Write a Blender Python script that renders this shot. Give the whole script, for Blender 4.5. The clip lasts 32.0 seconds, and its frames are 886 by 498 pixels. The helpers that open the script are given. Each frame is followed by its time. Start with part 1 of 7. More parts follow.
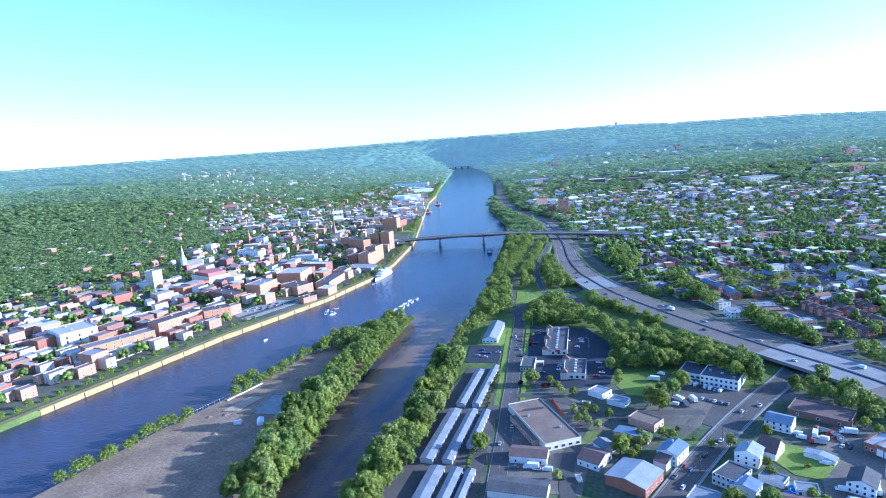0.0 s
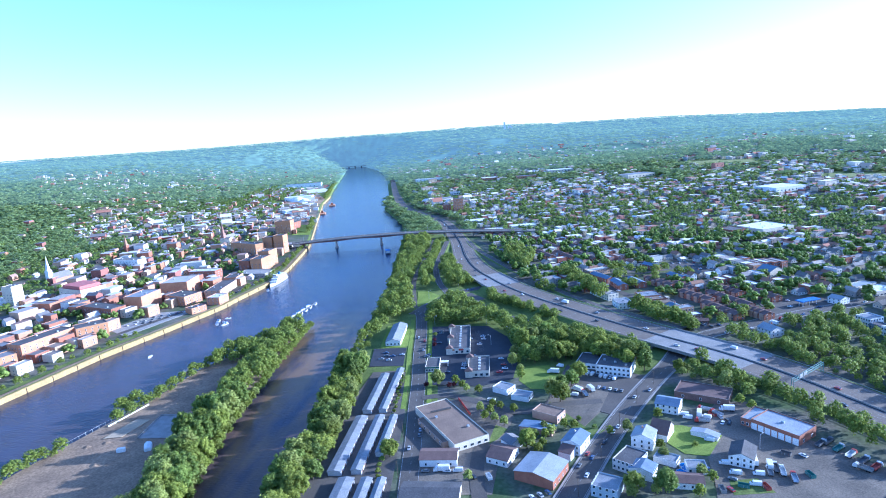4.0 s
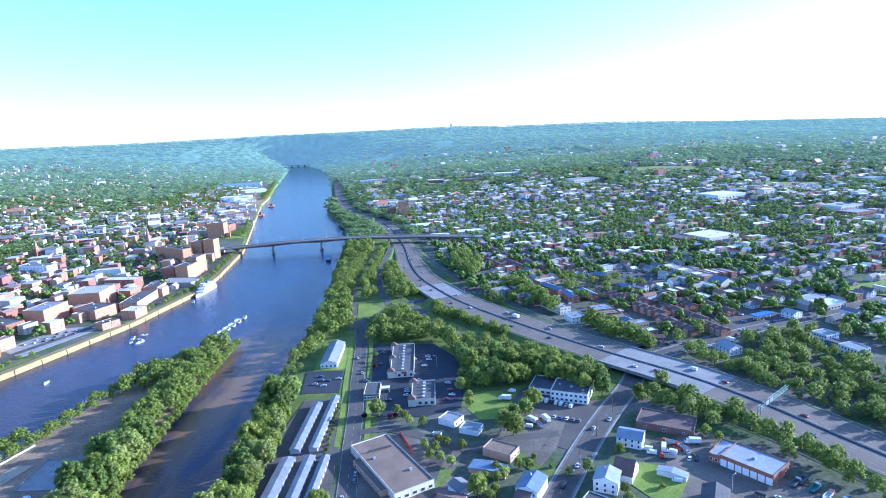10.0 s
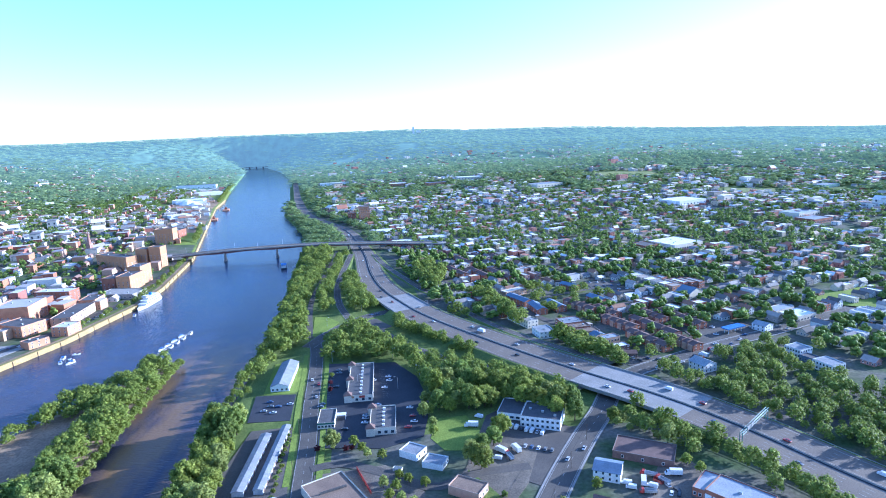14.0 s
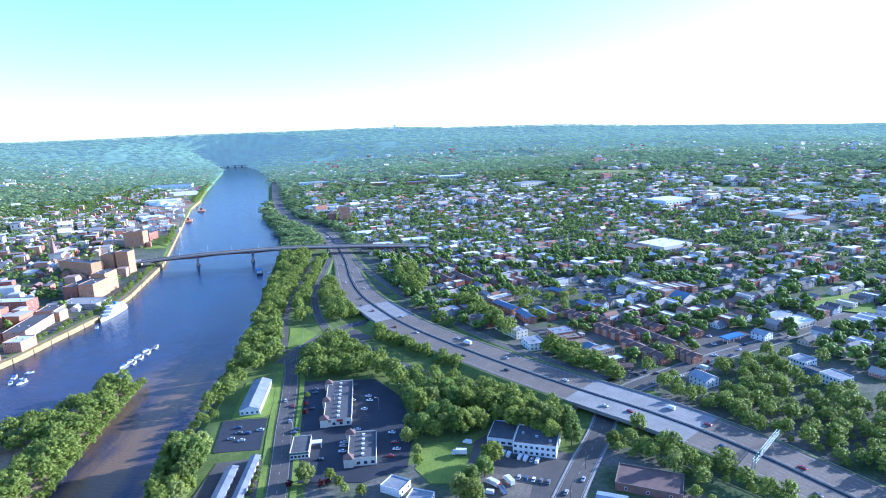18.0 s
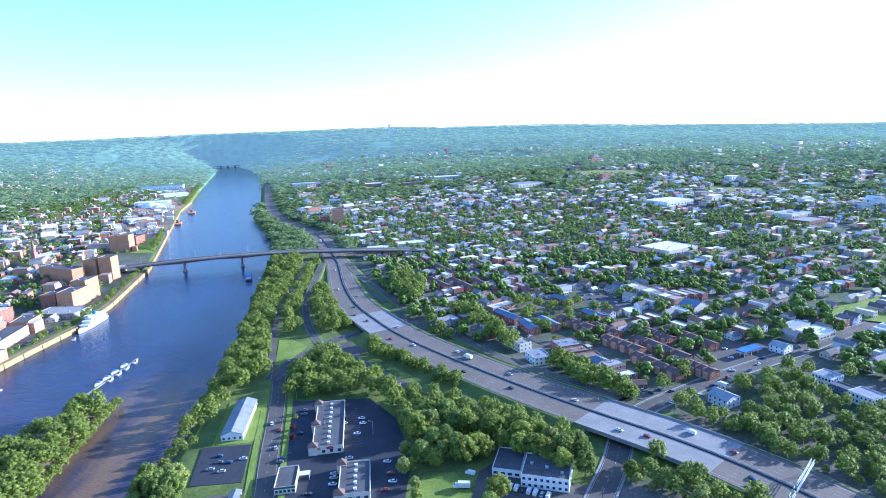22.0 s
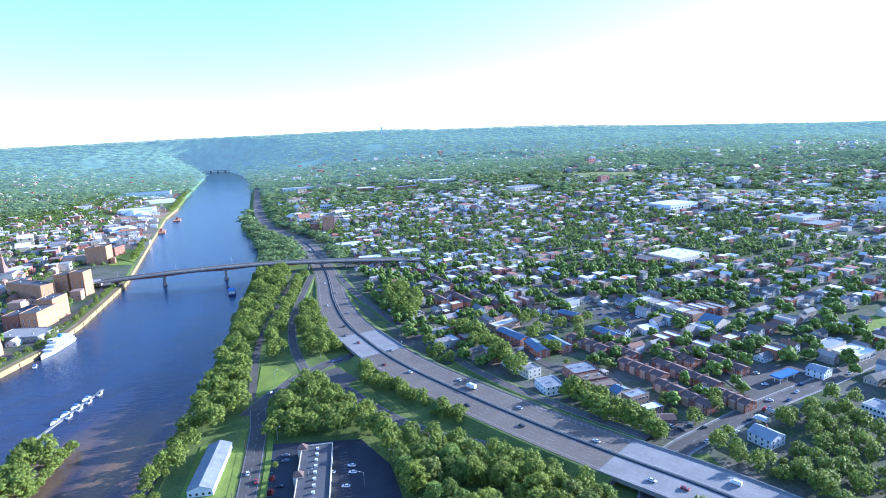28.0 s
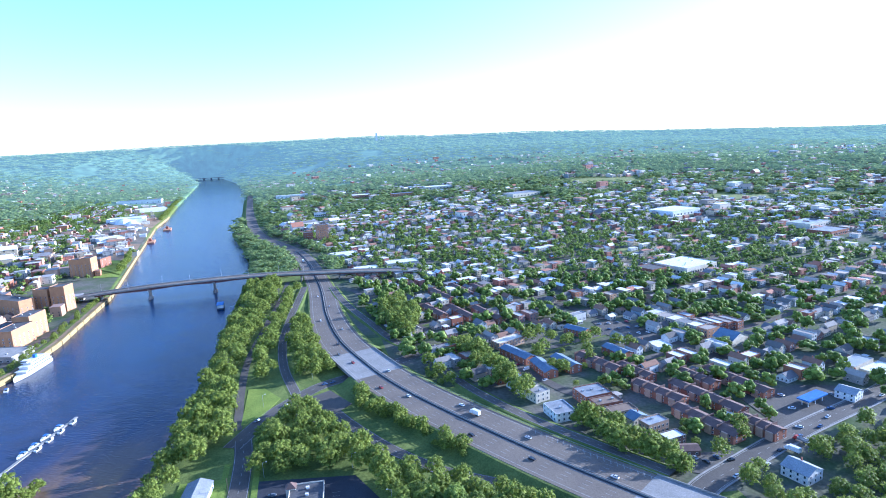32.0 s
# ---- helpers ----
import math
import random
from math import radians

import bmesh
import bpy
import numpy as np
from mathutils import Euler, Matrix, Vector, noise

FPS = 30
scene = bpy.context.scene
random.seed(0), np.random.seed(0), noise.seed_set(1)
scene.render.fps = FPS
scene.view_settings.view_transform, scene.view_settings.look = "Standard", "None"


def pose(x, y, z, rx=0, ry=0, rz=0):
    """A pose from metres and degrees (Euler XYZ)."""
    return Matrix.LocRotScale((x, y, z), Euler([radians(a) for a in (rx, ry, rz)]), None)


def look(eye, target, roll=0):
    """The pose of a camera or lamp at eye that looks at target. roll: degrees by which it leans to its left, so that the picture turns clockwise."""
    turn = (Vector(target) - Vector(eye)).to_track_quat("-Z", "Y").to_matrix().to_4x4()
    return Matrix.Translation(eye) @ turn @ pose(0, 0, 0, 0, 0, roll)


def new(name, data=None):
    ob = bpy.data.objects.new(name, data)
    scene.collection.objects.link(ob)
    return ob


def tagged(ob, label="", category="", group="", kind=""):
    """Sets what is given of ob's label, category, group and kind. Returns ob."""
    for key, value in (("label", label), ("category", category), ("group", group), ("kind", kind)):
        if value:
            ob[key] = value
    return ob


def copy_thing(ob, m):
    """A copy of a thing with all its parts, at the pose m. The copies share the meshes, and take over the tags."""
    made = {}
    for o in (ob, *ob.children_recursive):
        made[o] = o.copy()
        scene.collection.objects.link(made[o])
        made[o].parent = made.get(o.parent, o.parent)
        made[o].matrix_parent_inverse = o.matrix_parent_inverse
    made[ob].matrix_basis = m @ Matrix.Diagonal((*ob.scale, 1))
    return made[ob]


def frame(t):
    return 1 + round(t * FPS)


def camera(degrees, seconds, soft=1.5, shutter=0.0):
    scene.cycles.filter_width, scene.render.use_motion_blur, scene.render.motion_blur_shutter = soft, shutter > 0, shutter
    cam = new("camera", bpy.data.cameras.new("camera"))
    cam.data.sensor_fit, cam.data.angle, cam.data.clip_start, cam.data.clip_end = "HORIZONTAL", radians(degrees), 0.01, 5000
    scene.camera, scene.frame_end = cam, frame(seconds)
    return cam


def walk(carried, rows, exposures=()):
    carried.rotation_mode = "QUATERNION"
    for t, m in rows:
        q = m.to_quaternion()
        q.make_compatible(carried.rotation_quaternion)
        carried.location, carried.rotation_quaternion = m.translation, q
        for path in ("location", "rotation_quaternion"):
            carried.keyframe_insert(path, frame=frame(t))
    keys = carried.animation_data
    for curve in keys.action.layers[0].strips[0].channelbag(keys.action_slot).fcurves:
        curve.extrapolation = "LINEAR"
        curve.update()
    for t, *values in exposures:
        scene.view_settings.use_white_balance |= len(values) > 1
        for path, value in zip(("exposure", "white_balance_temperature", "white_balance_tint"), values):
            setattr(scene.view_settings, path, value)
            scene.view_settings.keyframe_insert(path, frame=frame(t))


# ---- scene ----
cam = camera(73.9, 32.0, 1.0)
PATH = [
    (0, (13.78, 11.26, 182.63), (-15.17, 105.43, 165.44), -4.29),
    (0.5, (11.46, 10.07, 182.99), (-5.63, 107.0, 165.32), -4.72),
    (1, (10.35, 9.01, 183.38), (-1.51, 106.68, 165.48), -4.94),
    (1.5, (9.84, 8.85, 183.45), (-1.05, 106.61, 165.44), -4.90),
    (2, (9.65, 9.4, 183.49), (-1.74, 107.08, 165.35), -4.69),
    (2.5, (9.3, 10.66, 183.58), (-2.85, 108.21, 165.25), -4.47),
    (4.5, (8.42, 18.84, 183.9), (-2.93, 116.43, 165.23), -4.10),
    (5, (8.15, 21.69, 183.86), (-2.44, 119.35, 165.15), -4.04),
    (5.5, (7.9, 24.81, 183.78), (-1.81, 122.56, 165.08), -3.93),
    (6, (7.57, 28.48, 183.74), (-1.5, 126.3, 165.09), -3.77),
    (6.5, (7.22, 32.45, 184.01), (-1.32, 130.32, 165.32), -3.66),
    (7, (7.24, 36.62, 184.11), (-0.64, 134.53, 165.39), -3.57),
    (7.5, (7.36, 40.71, 184.14), (0.29, 138.67, 165.31), -3.46),
    (8, (7.4, 44.92, 184.16), (1.2, 142.93, 165.28), -3.38),
    (8.5, (7.49, 49.19, 184.2), (2.32, 147.25, 165.28), -3.33),
    (9, (7.42, 53.36, 184.08), (3.27, 151.46, 165.12), -3.23),
    (9.5, (7.26, 57.4, 184.2), (3.93, 155.53, 165.23), -3.09),
    (10, (7.1, 61.4, 184.47), (4.52, 159.53, 165.43), -2.95),
    (10.5, (6.92, 65.35, 184.7), (5.19, 163.52, 165.71), -2.87),
    (11, (6.89, 69.19, 184.77), (6.01, 167.39, 165.89), -2.72),
    (11.5, (6.94, 73.36, 184.92), (6.93, 171.56, 166.05), -2.63),
    (12, (7.05, 77.52, 185.1), (7.8, 175.73, 166.26), -2.58),
    (12.5, (7.03, 81.64, 185.37), (8.53, 179.85, 166.61), -2.43),
    (13, (7.04, 85.71, 185.44), (9.3, 183.91, 166.67), -2.35),
    (13.5, (7.04, 89.88, 185.59), (10.08, 188.05, 166.79), -2.27),
    (14, (7.22, 93.99, 185.79), (11.06, 192.11, 166.9), -2.29),
    (14.5, (7.33, 98.04, 186.03), (11.81, 196.14, 167.13), -2.32),
    (15, (7.55, 102.17, 186.24), (12.64, 200.22, 167.24), -2.31),
    (15.5, (7.7, 106.57, 186.45), (13.44, 204.57, 167.41), -2.37),
    (17.5, (7.67, 123.44, 187.09), (14.55, 221.33, 167.84), -2.34),
    (18, (7.79, 127.5, 187.34), (14.61, 225.37, 167.97), -2.29),
    (18.5, (7.77, 131.77, 187.5), (14.82, 229.61, 168.05), -2.31),
    (19, (7.75, 135.99, 187.62), (15.04, 233.81, 168.13), -2.30),
    (19.5, (7.75, 140.24, 187.56), (15.21, 238.03, 168.06), -2.35),
    (20, (7.67, 144.36, 187.52), (15.25, 242.14, 168.0), -2.33),
    (20.5, (7.62, 148.37, 187.55), (15.11, 246.16, 168.04), -2.30),
    (21, (7.58, 152.52, 187.6), (15.11, 250.31, 168.09), -2.31),
    (21.5, (7.51, 156.35, 187.46), (15.09, 254.15, 168.04), -2.29),
    (22, (7.65, 160.37, 187.42), (15.31, 258.16, 168.0), -2.34),
    (22.5, (7.78, 164.73, 187.43), (15.59, 262.53, 168.06), -2.39),
    (23, (7.7, 169.2, 187.43), (15.68, 266.99, 168.08), -2.45),
    (23.5, (7.64, 173.45, 187.45), (15.43, 271.27, 168.2), -2.40),
    (24, (7.67, 177.85, 187.45), (15.32, 275.7, 168.28), -2.42),
    (24.5, (7.71, 182.36, 187.64), (15.36, 280.2, 168.46), -2.46),
    (25, (7.71, 186.56, 187.88), (15.37, 284.4, 168.67), -2.48),
    (25.5, (7.92, 190.61, 188.14), (15.7, 288.44, 168.94), -2.56),
    (27.5, (8.21, 207.67, 188.27), (16.75, 305.45, 169.15), -2.73),
    (28, (8.4, 211.79, 188.15), (17.15, 309.55, 169.04), -2.80),
    (28.5, (8.3, 215.79, 188.24), (17.21, 313.55, 169.21), -2.85),
    (29, (8.18, 219.88, 188.35), (17.22, 317.65, 169.43), -2.87),
    (29.5, (7.92, 224.18, 188.45), (17.07, 321.97, 169.66), -2.86),
    (30, (7.85, 227.99, 188.59), (17.02, 325.81, 169.94), -2.88),
    (30.5, (7.85, 231.81, 188.59), (17.15, 329.64, 170.08), -2.97),
    (31, (7.92, 235.89, 188.55), (17.28, 333.74, 170.17), -2.96),
    (31.5, (8.09, 239.79, 188.44), (17.56, 337.65, 170.16), -3.06),
    (32, (8.29, 243.72, 188.5), (17.87, 341.58, 170.29), -3.08),
]
walk(cam, [(t, look(eye, target, roll)) for t, eye, target, roll in PATH], [(0, 1.16, 4250, 20), (3, 1.25, 4280, 21), (14, 1.31, 4380, 21), (32, 1.36, 4530, 21)])

# ---- world, sun, exposure ----
SUN_AZ = radians(76)       # from +y (far along the river) round to +x
SUN_EL = radians(16)
world = bpy.data.worlds.new("sky")
scene.world = world
world.use_nodes = True
wn = world.node_tree
bg = wn.nodes["Background"]
sky = wn.nodes.new("ShaderNodeTexSky")
sky.sky_type = "NISHITA"
sky.sun_disc = False
sky.sun_elevation = SUN_EL
sky.sun_rotation = SUN_AZ
sky.air_density, sky.dust_density, sky.ozone_density = 1.0, 0.6, 1.6
wn.links.new(sky.outputs[0], bg.inputs[0])
bg.inputs[1].default_value = 0.145
sun = new("sun", bpy.data.lights.new("sun", "SUN"))
sun.data.energy = 5.0
sun.data.angle = radians(0.53)
sun.data.color = (1.0, 0.90, 0.68)
sun_dir = Vector((math.sin(SUN_AZ) * math.cos(SUN_EL), math.cos(SUN_AZ) * math.cos(SUN_EL), math.sin(SUN_EL)))
sun.matrix_world = look(sun_dir * 600, (0, 0, 0))


# ---- materials ----
MATS = {}


def mat(name, a, b=None, rough=0.8, scale=0.4, fine=6.0, bump=0.0, metal=0.0, spec=0.35, rand=0.0, island=False, where="Object", fine_amt=0.25):
    """Two-scale noise between colours a and b, with per-object (or per-island) brightness spread rand."""
    if name in MATS:
        return MATS[name]
    m = bpy.data.materials.new(name)
    MATS[name] = m
    m.use_nodes = True
    nt = m.node_tree
    p = nt.nodes["Principled BSDF"]
    p.inputs["Roughness"].default_value = rough
    p.inputs["Metallic"].default_value = metal
    p.inputs["Specular IOR Level"].default_value = spec
    b = b or tuple(c * 0.8 for c in a)
    if where == "World":
        geo = nt.nodes.new("ShaderNodeNewGeometry")
        co = geo.outputs["Position"]
    else:
        tc = nt.nodes.new("ShaderNodeTexCoord")
        co = tc.outputs["Object"]
    n1 = nt.nodes.new("ShaderNodeTexNoise")
    n1.inputs["Scale"].default_value = scale
    n1.inputs["Detail"].default_value = 5.0
    n2 = nt.nodes.new("ShaderNodeTexNoise")
    n2.inputs["Scale"].default_value = fine
    n2.inputs["Detail"].default_value = 3.0
    nt.links.new(co, n1.inputs["Vector"])
    nt.links.new(co, n2.inputs["Vector"])
    ramp = nt.nodes.new("ShaderNodeValToRGB")
    ramp.color_ramp.elements[0].position, ramp.color_ramp.elements[1].position = 0.35, 0.65
    ramp.color_ramp.elements[0].color, ramp.color_ramp.elements[1].color = (*b, 1), (*a, 1)
    nt.links.new(n1.outputs[0], ramp.inputs[0])
    mul = nt.nodes.new("ShaderNodeMapRange")
    mul.inputs[3].default_value, mul.inputs[4].default_value = 1 - fine_amt, 1 + fine_amt
    mul.inputs[1].default_value, mul.inputs[2].default_value = 0.3, 0.7
    nt.links.new(n2.outputs[0], mul.inputs[0])
    hsv = nt.nodes.new("ShaderNodeHueSaturation")
    nt.links.new(ramp.outputs[0], hsv.inputs["Color"])
    val = mul.outputs[0]
    if rand:
        if island:
            rn = nt.nodes.new("ShaderNodeNewGeometry")
            ro = rn.outputs["Random Per Island"]
        else:
            rn = nt.nodes.new("ShaderNodeObjectInfo")
            ro = rn.outputs["Random"]
        mr = nt.nodes.new("ShaderNodeMapRange")
        mr.inputs[3].default_value, mr.inputs[4].default_value = 1 - rand, 1 + rand
        nt.links.new(ro, mr.inputs[0])
        mm = nt.nodes.new("ShaderNodeMath")
        mm.operation = "MULTIPLY"
        nt.links.new(mr.outputs[0], mm.inputs[0])
        nt.links.new(val, mm.inputs[1])
        val = mm.outputs[0]
    nt.links.new(val, hsv.inputs["Value"])
    nt.links.new(hsv.outputs[0], p.inputs["Base Color"])
    if bump:
        bp = nt.nodes.new("ShaderNodeBump")
        bp.inputs["Strength"].default_value = bump
        bp.inputs["Distance"].default_value = 0.3
        nt.links.new(n2.outputs[0], bp.inputs["Height"])
        nt.links.new(bp.outputs[0], p.inputs["Normal"])
    return m


def palette(name, colours, rough=0.7, rand_island=False, fine=3.0, spec=0.3):
    """A paint whose colour is drawn per object (or per island) from a list, with grain."""
    m = mat(name, (0.5, 0.5, 0.5), (0.44, 0.44, 0.44), rough, 0.3, fine, spec=spec)
    nt = m.node_tree
    p = nt.nodes["Principled BSDF"]
    hsv = next(n for n in nt.nodes if n.type == "HUE_SAT")
    if rand_island:
        ro = nt.nodes.new("ShaderNodeNewGeometry").outputs["Random Per Island"]
    else:
        ro = nt.nodes.new("ShaderNodeObjectInfo").outputs["Random"]
    cr = nt.nodes.new("ShaderNodeValToRGB")
    cr.color_ramp.interpolation = "CONSTANT"
    while len(cr.color_ramp.elements) < len(colours):
        cr.color_ramp.elements.new(0.5)
    for k, c in enumerate(colours):
        cr.color_ramp.elements[k].position = k / len(colours)
        cr.color_ramp.elements[k].color = (*c, 1)
    nt.links.new(ro, cr.inputs[0])
    mx = nt.nodes.new("ShaderNodeMix")
    mx.data_type, mx.blend_type = "RGBA", "MULTIPLY"
    mx.inputs[0].default_value = 1.0
    nt.links.new(cr.outputs[0], mx.inputs[6])
    sc = nt.nodes.new("ShaderNodeMix")
    sc.data_type, sc.blend_type = "RGBA", "ADD"
    sc.inputs[0].default_value = 1.0
    nt.links.new(hsv.outputs[0], sc.inputs[6])
    nt.links.new(hsv.outputs[0], sc.inputs[7])
    nt.links.new(sc.outputs[2], mx.inputs[7])
    nt.links.new(mx.outputs[2], p.inputs["Base Color"])
    return m


def leaf_mat(name, a, b, rand=0.25, island=False):
    m = mat(name, a, b, 0.6, 0.35, 1.6, rand=rand, island=island, spec=0.2, fine_amt=0.35)
    nt = m.node_tree
    p, out = nt.nodes["Principled BSDF"], nt.nodes["Material Output"]
    tr = nt.nodes.new("ShaderNodeBsdfTranslucent")
    mix = nt.nodes.new("ShaderNodeMixShader")
    mix.inputs[0].default_value = 0.45
    col = p.inputs["Base Color"].links[0].from_socket
    nt.links.new(col, tr.inputs[0])
    nt.links.new(p.outputs[0], mix.inputs[1])
    nt.links.new(tr.outputs[0], mix.inputs[2])
    nt.links.new(mix.outputs[0], out.inputs[0])
    return m


M_GRASS = mat("grass", (0.17, 0.20, 0.052), (0.10, 0.135, 0.036), 0.95, 0.06, 0.9, 0.4, where="World", spec=0.1)
M_LAWN = mat("mown_lawn", (0.225, 0.275, 0.05), (0.165, 0.215, 0.04), 0.95, 0.08, 1.2, 0.3, where="World", spec=0.1)
M_GROUND = mat("town_ground", (0.155, 0.14, 0.115), (0.075, 0.105, 0.04), 0.95, 0.03, 0.5, 0.3, where="World", spec=0.1)
M_DIRT = mat("dry_dirt", (0.32, 0.23, 0.145), (0.22, 0.16, 0.105), 0.95, 0.05, 0.7, 0.5, where="World", spec=0.1)
M_ASPH = mat("asphalt", (0.122, 0.106, 0.087), (0.085, 0.075, 0.064), 0.85, 0.05, 2.0, 0.15, where="World", spec=0.3)
M_ASPHNEW = mat("dark_asphalt", (0.045, 0.047, 0.055), (0.035, 0.037, 0.043), 0.8, 0.07, 2.0, 0.1, where="World", spec=0.3)
M_HIGHWAY = mat("worn_highway_asphalt", (0.178, 0.145, 0.110), (0.138, 0.114, 0.090), 0.85, 0.035, 1.5, 0.1, where="World", spec=0.3)
M_CONC = mat("concrete", (0.33, 0.31, 0.28), (0.26, 0.245, 0.22), 0.9, 0.2, 3.0, 0.2, where="World", spec=0.2)
M_QUAY = mat("quay_concrete", (0.43, 0.305, 0.12), (0.31, 0.225, 0.10), 0.9, 0.15, 1.0, 0.4, where="World", spec=0.2)
M_PAINT = mat("road_paint", (0.44, 0.43, 0.40), (0.28, 0.275, 0.26), 0.7, 0.5, 3.0, where="World")
M_STEEL = mat("weathered_red_steel", (0.16, 0.075, 0.07), (0.11, 0.05, 0.05), 0.6, 0.3, 2.0)
M_GALV = mat("galvanised_steel", (0.5, 0.52, 0.54), (0.4, 0.42, 0.44), 0.4, 0.5, 4.0, metal=0.6)
M_BARK = mat("bark", (0.12, 0.09, 0.065), (0.07, 0.055, 0.04), 0.95, 1.0, 8.0, 0.5)
M_LEAF = leaf_mat("leaves", (0.32, 0.355, 0.055), (0.18, 0.22, 0.035))
M_LEAFD = leaf_mat("dark_leaves", (0.25, 0.31, 0.06), (0.14, 0.195, 0.038))
M_LEAFR = leaf_mat("copper_leaves", (0.16, 0.045, 0.05), (0.09, 0.025, 0.03))
M_LEAFY = leaf_mat("pale_leaves", (0.37, 0.40, 0.10), (0.25, 0.29, 0.065))
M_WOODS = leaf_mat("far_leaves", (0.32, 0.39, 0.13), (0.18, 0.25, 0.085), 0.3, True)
M_HAZENEAR = leaf_mat("hazy_edge_woods", (0.30, 0.37, 0.13), (0.20, 0.27, 0.09), 0.2, True)
M_HAZEMID = leaf_mat("hazy_mid_woods", (0.30, 0.37, 0.13), (0.20, 0.27, 0.09), 0.2, True)
M_HAZEWIDE = leaf_mat("hazy_far_woods", (0.30, 0.37, 0.13), (0.20, 0.27, 0.09), 0.2, True)
M_HAZEEDGE = leaf_mat("hazy_rim_woods", (0.30, 0.37, 0.13), (0.20, 0.27, 0.09), 0.2, True)
M_HAZEHILL = mat("hazy_hill_woods", (0.16, 0.22, 0.085), (0.07, 0.12, 0.045), 1.0, 0.006, 0.03, where="World", spec=0.0, fine_amt=0.45)
M_HAZEFAR = mat("hazy_horizon_hills", (0.12, 0.18, 0.09), (0.07, 0.115, 0.06), 1.0, 0.004, 0.02, where="World", spec=0.0, fine_amt=0.35)
for m_, haze in ((M_HAZENEAR, 0.06), (M_HAZEMID, 0.10), (M_HAZEWIDE, 0.16), (M_HAZEEDGE, 0.26), (M_HAZEHILL, 0.08), (M_HAZEFAR, 0.15)):    # far backdrop: air haze put in as sky-blue emission, stronger farther off
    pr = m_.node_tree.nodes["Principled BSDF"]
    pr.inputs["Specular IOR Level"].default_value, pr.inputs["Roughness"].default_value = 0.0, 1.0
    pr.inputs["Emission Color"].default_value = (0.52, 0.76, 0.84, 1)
    pr.inputs["Emission Strength"].default_value = haze
M_BRICK = palette("brick", [(0.38, 0.17, 0.095), (0.31, 0.13, 0.08), (0.44, 0.25, 0.15), (0.28, 0.14, 0.095), (0.48, 0.31, 0.19), (0.60, 0.53, 0.42), (0.34, 0.14, 0.085)], 0.9)
M_SIDING = palette("siding", [(0.70, 0.69, 0.66), (0.60, 0.58, 0.54), (0.55, 0.49, 0.38), (0.72, 0.72, 0.71), (0.40, 0.45, 0.49), (0.60, 0.54, 0.43), (0.50, 0.49, 0.47), (0.38, 0.21, 0.16), (0.46, 0.38, 0.28), (0.33, 0.30, 0.27)], 0.6)
M_ROOF = palette("shingle_roof", [(0.17, 0.155, 0.14), (0.26, 0.24, 0.22), (0.13, 0.12, 0.11), (0.36, 0.32, 0.28), (0.26, 0.15, 0.10), (0.20, 0.19, 0.19)], 0.9, fine=8.0)
M_FLAT = palette("flat_roof", [(0.66, 0.64, 0.60), (0.46, 0.45, 0.43), (0.28, 0.27, 0.26), (0.56, 0.53, 0.48), (0.20, 0.195, 0.19), (0.70, 0.69, 0.67), (0.34, 0.29, 0.24)], 0.8)
M_HAY = mat("dry_meadow", (0.27, 0.27, 0.10), (0.20, 0.22, 0.075), 0.95, 0.02, 0.3, 0.2, where="World", spec=0.1)
M_YARD = mat("packed_gravel", (0.205, 0.172, 0.130), (0.13, 0.112, 0.088), 0.95, 0.06, 1.2, 0.3, where="World", spec=0.15)
M_WHITE = mat("white_paint", (0.76, 0.755, 0.73), (0.66, 0.66, 0.64), 0.55, 0.3, 3.0)
M_GLASS = mat("window_glass", (0.05, 0.065, 0.08), (0.035, 0.045, 0.055), 0.08, 0.6, 2.0, spec=0.8)


# ---- mesh helpers ----
class Mesh:
    """Collects corners and faces for one mesh."""

    def __init__(self):
        self.v, self.f = [], []

    def quad(self, *pts):
        n = len(self.v)
        self.v += [tuple(p) for p in pts]
        self.f.append(tuple(range(n, n + len(pts))))
        return self

    def box(self, x0, y0, z0, x1, y1, z1, bottom=False):
        n = len(self.v)
        self.v += [(x0, y0, z0), (x1, y0, z0), (x1, y1, z0), (x0, y1, z0), (x0, y0, z1), (x1, y0, z1), (x1, y1, z1), (x0, y1, z1)]
        self.f += [(n, n + 1, n + 5, n + 4), (n + 1, n + 2, n + 6, n + 5), (n + 2, n + 3, n + 7, n + 6), (n + 3, n, n + 4, n + 7), (n + 4, n + 5, n + 6, n + 7)]
        if bottom:
            self.f.append((n + 3, n + 2, n + 1, n))
        return self

    def prism(self, poly, z0, z1):
        n, k = len(self.v), len(poly)
        self.v += [(x, y, z0) for x, y in poly] + [(x, y, z1) for x, y in poly]
        self.f += [(n + i, n + (i + 1) % k, n + k + (i + 1) % k, n + k + i) for i in range(k)]
        self.f.append(tuple(n + k + i for i in range(k)))
        return self

    def tube(self, p, q, r0, r1, sides=8):
        p, q = Vector(p), Vector(q)
        d = (q - p).normalized()
        u = d.orthogonal().normalized()
        w = d.cross(u)
        n = len(self.v)
        for c, r in ((p, r0), (q, r1)):
            self.v += [tuple(c + (u * math.cos(a) + w * math.sin(a)) * r) for a in (2 * math.pi * i / sides for i in range(sides))]
        self.f += [(n + i, n + (i + 1) % sides, n + sides + (i + 1) % sides, n + sides + i) for i in range(sides)]
        self.f.append(tuple(n + sides + i for i in range(sides)))
        return self

    def data(self, name, material):
        me = bpy.data.meshes.new(name)
        me.from_pydata(self.v, [], self.f)
        me.materials.append(material)
        return me


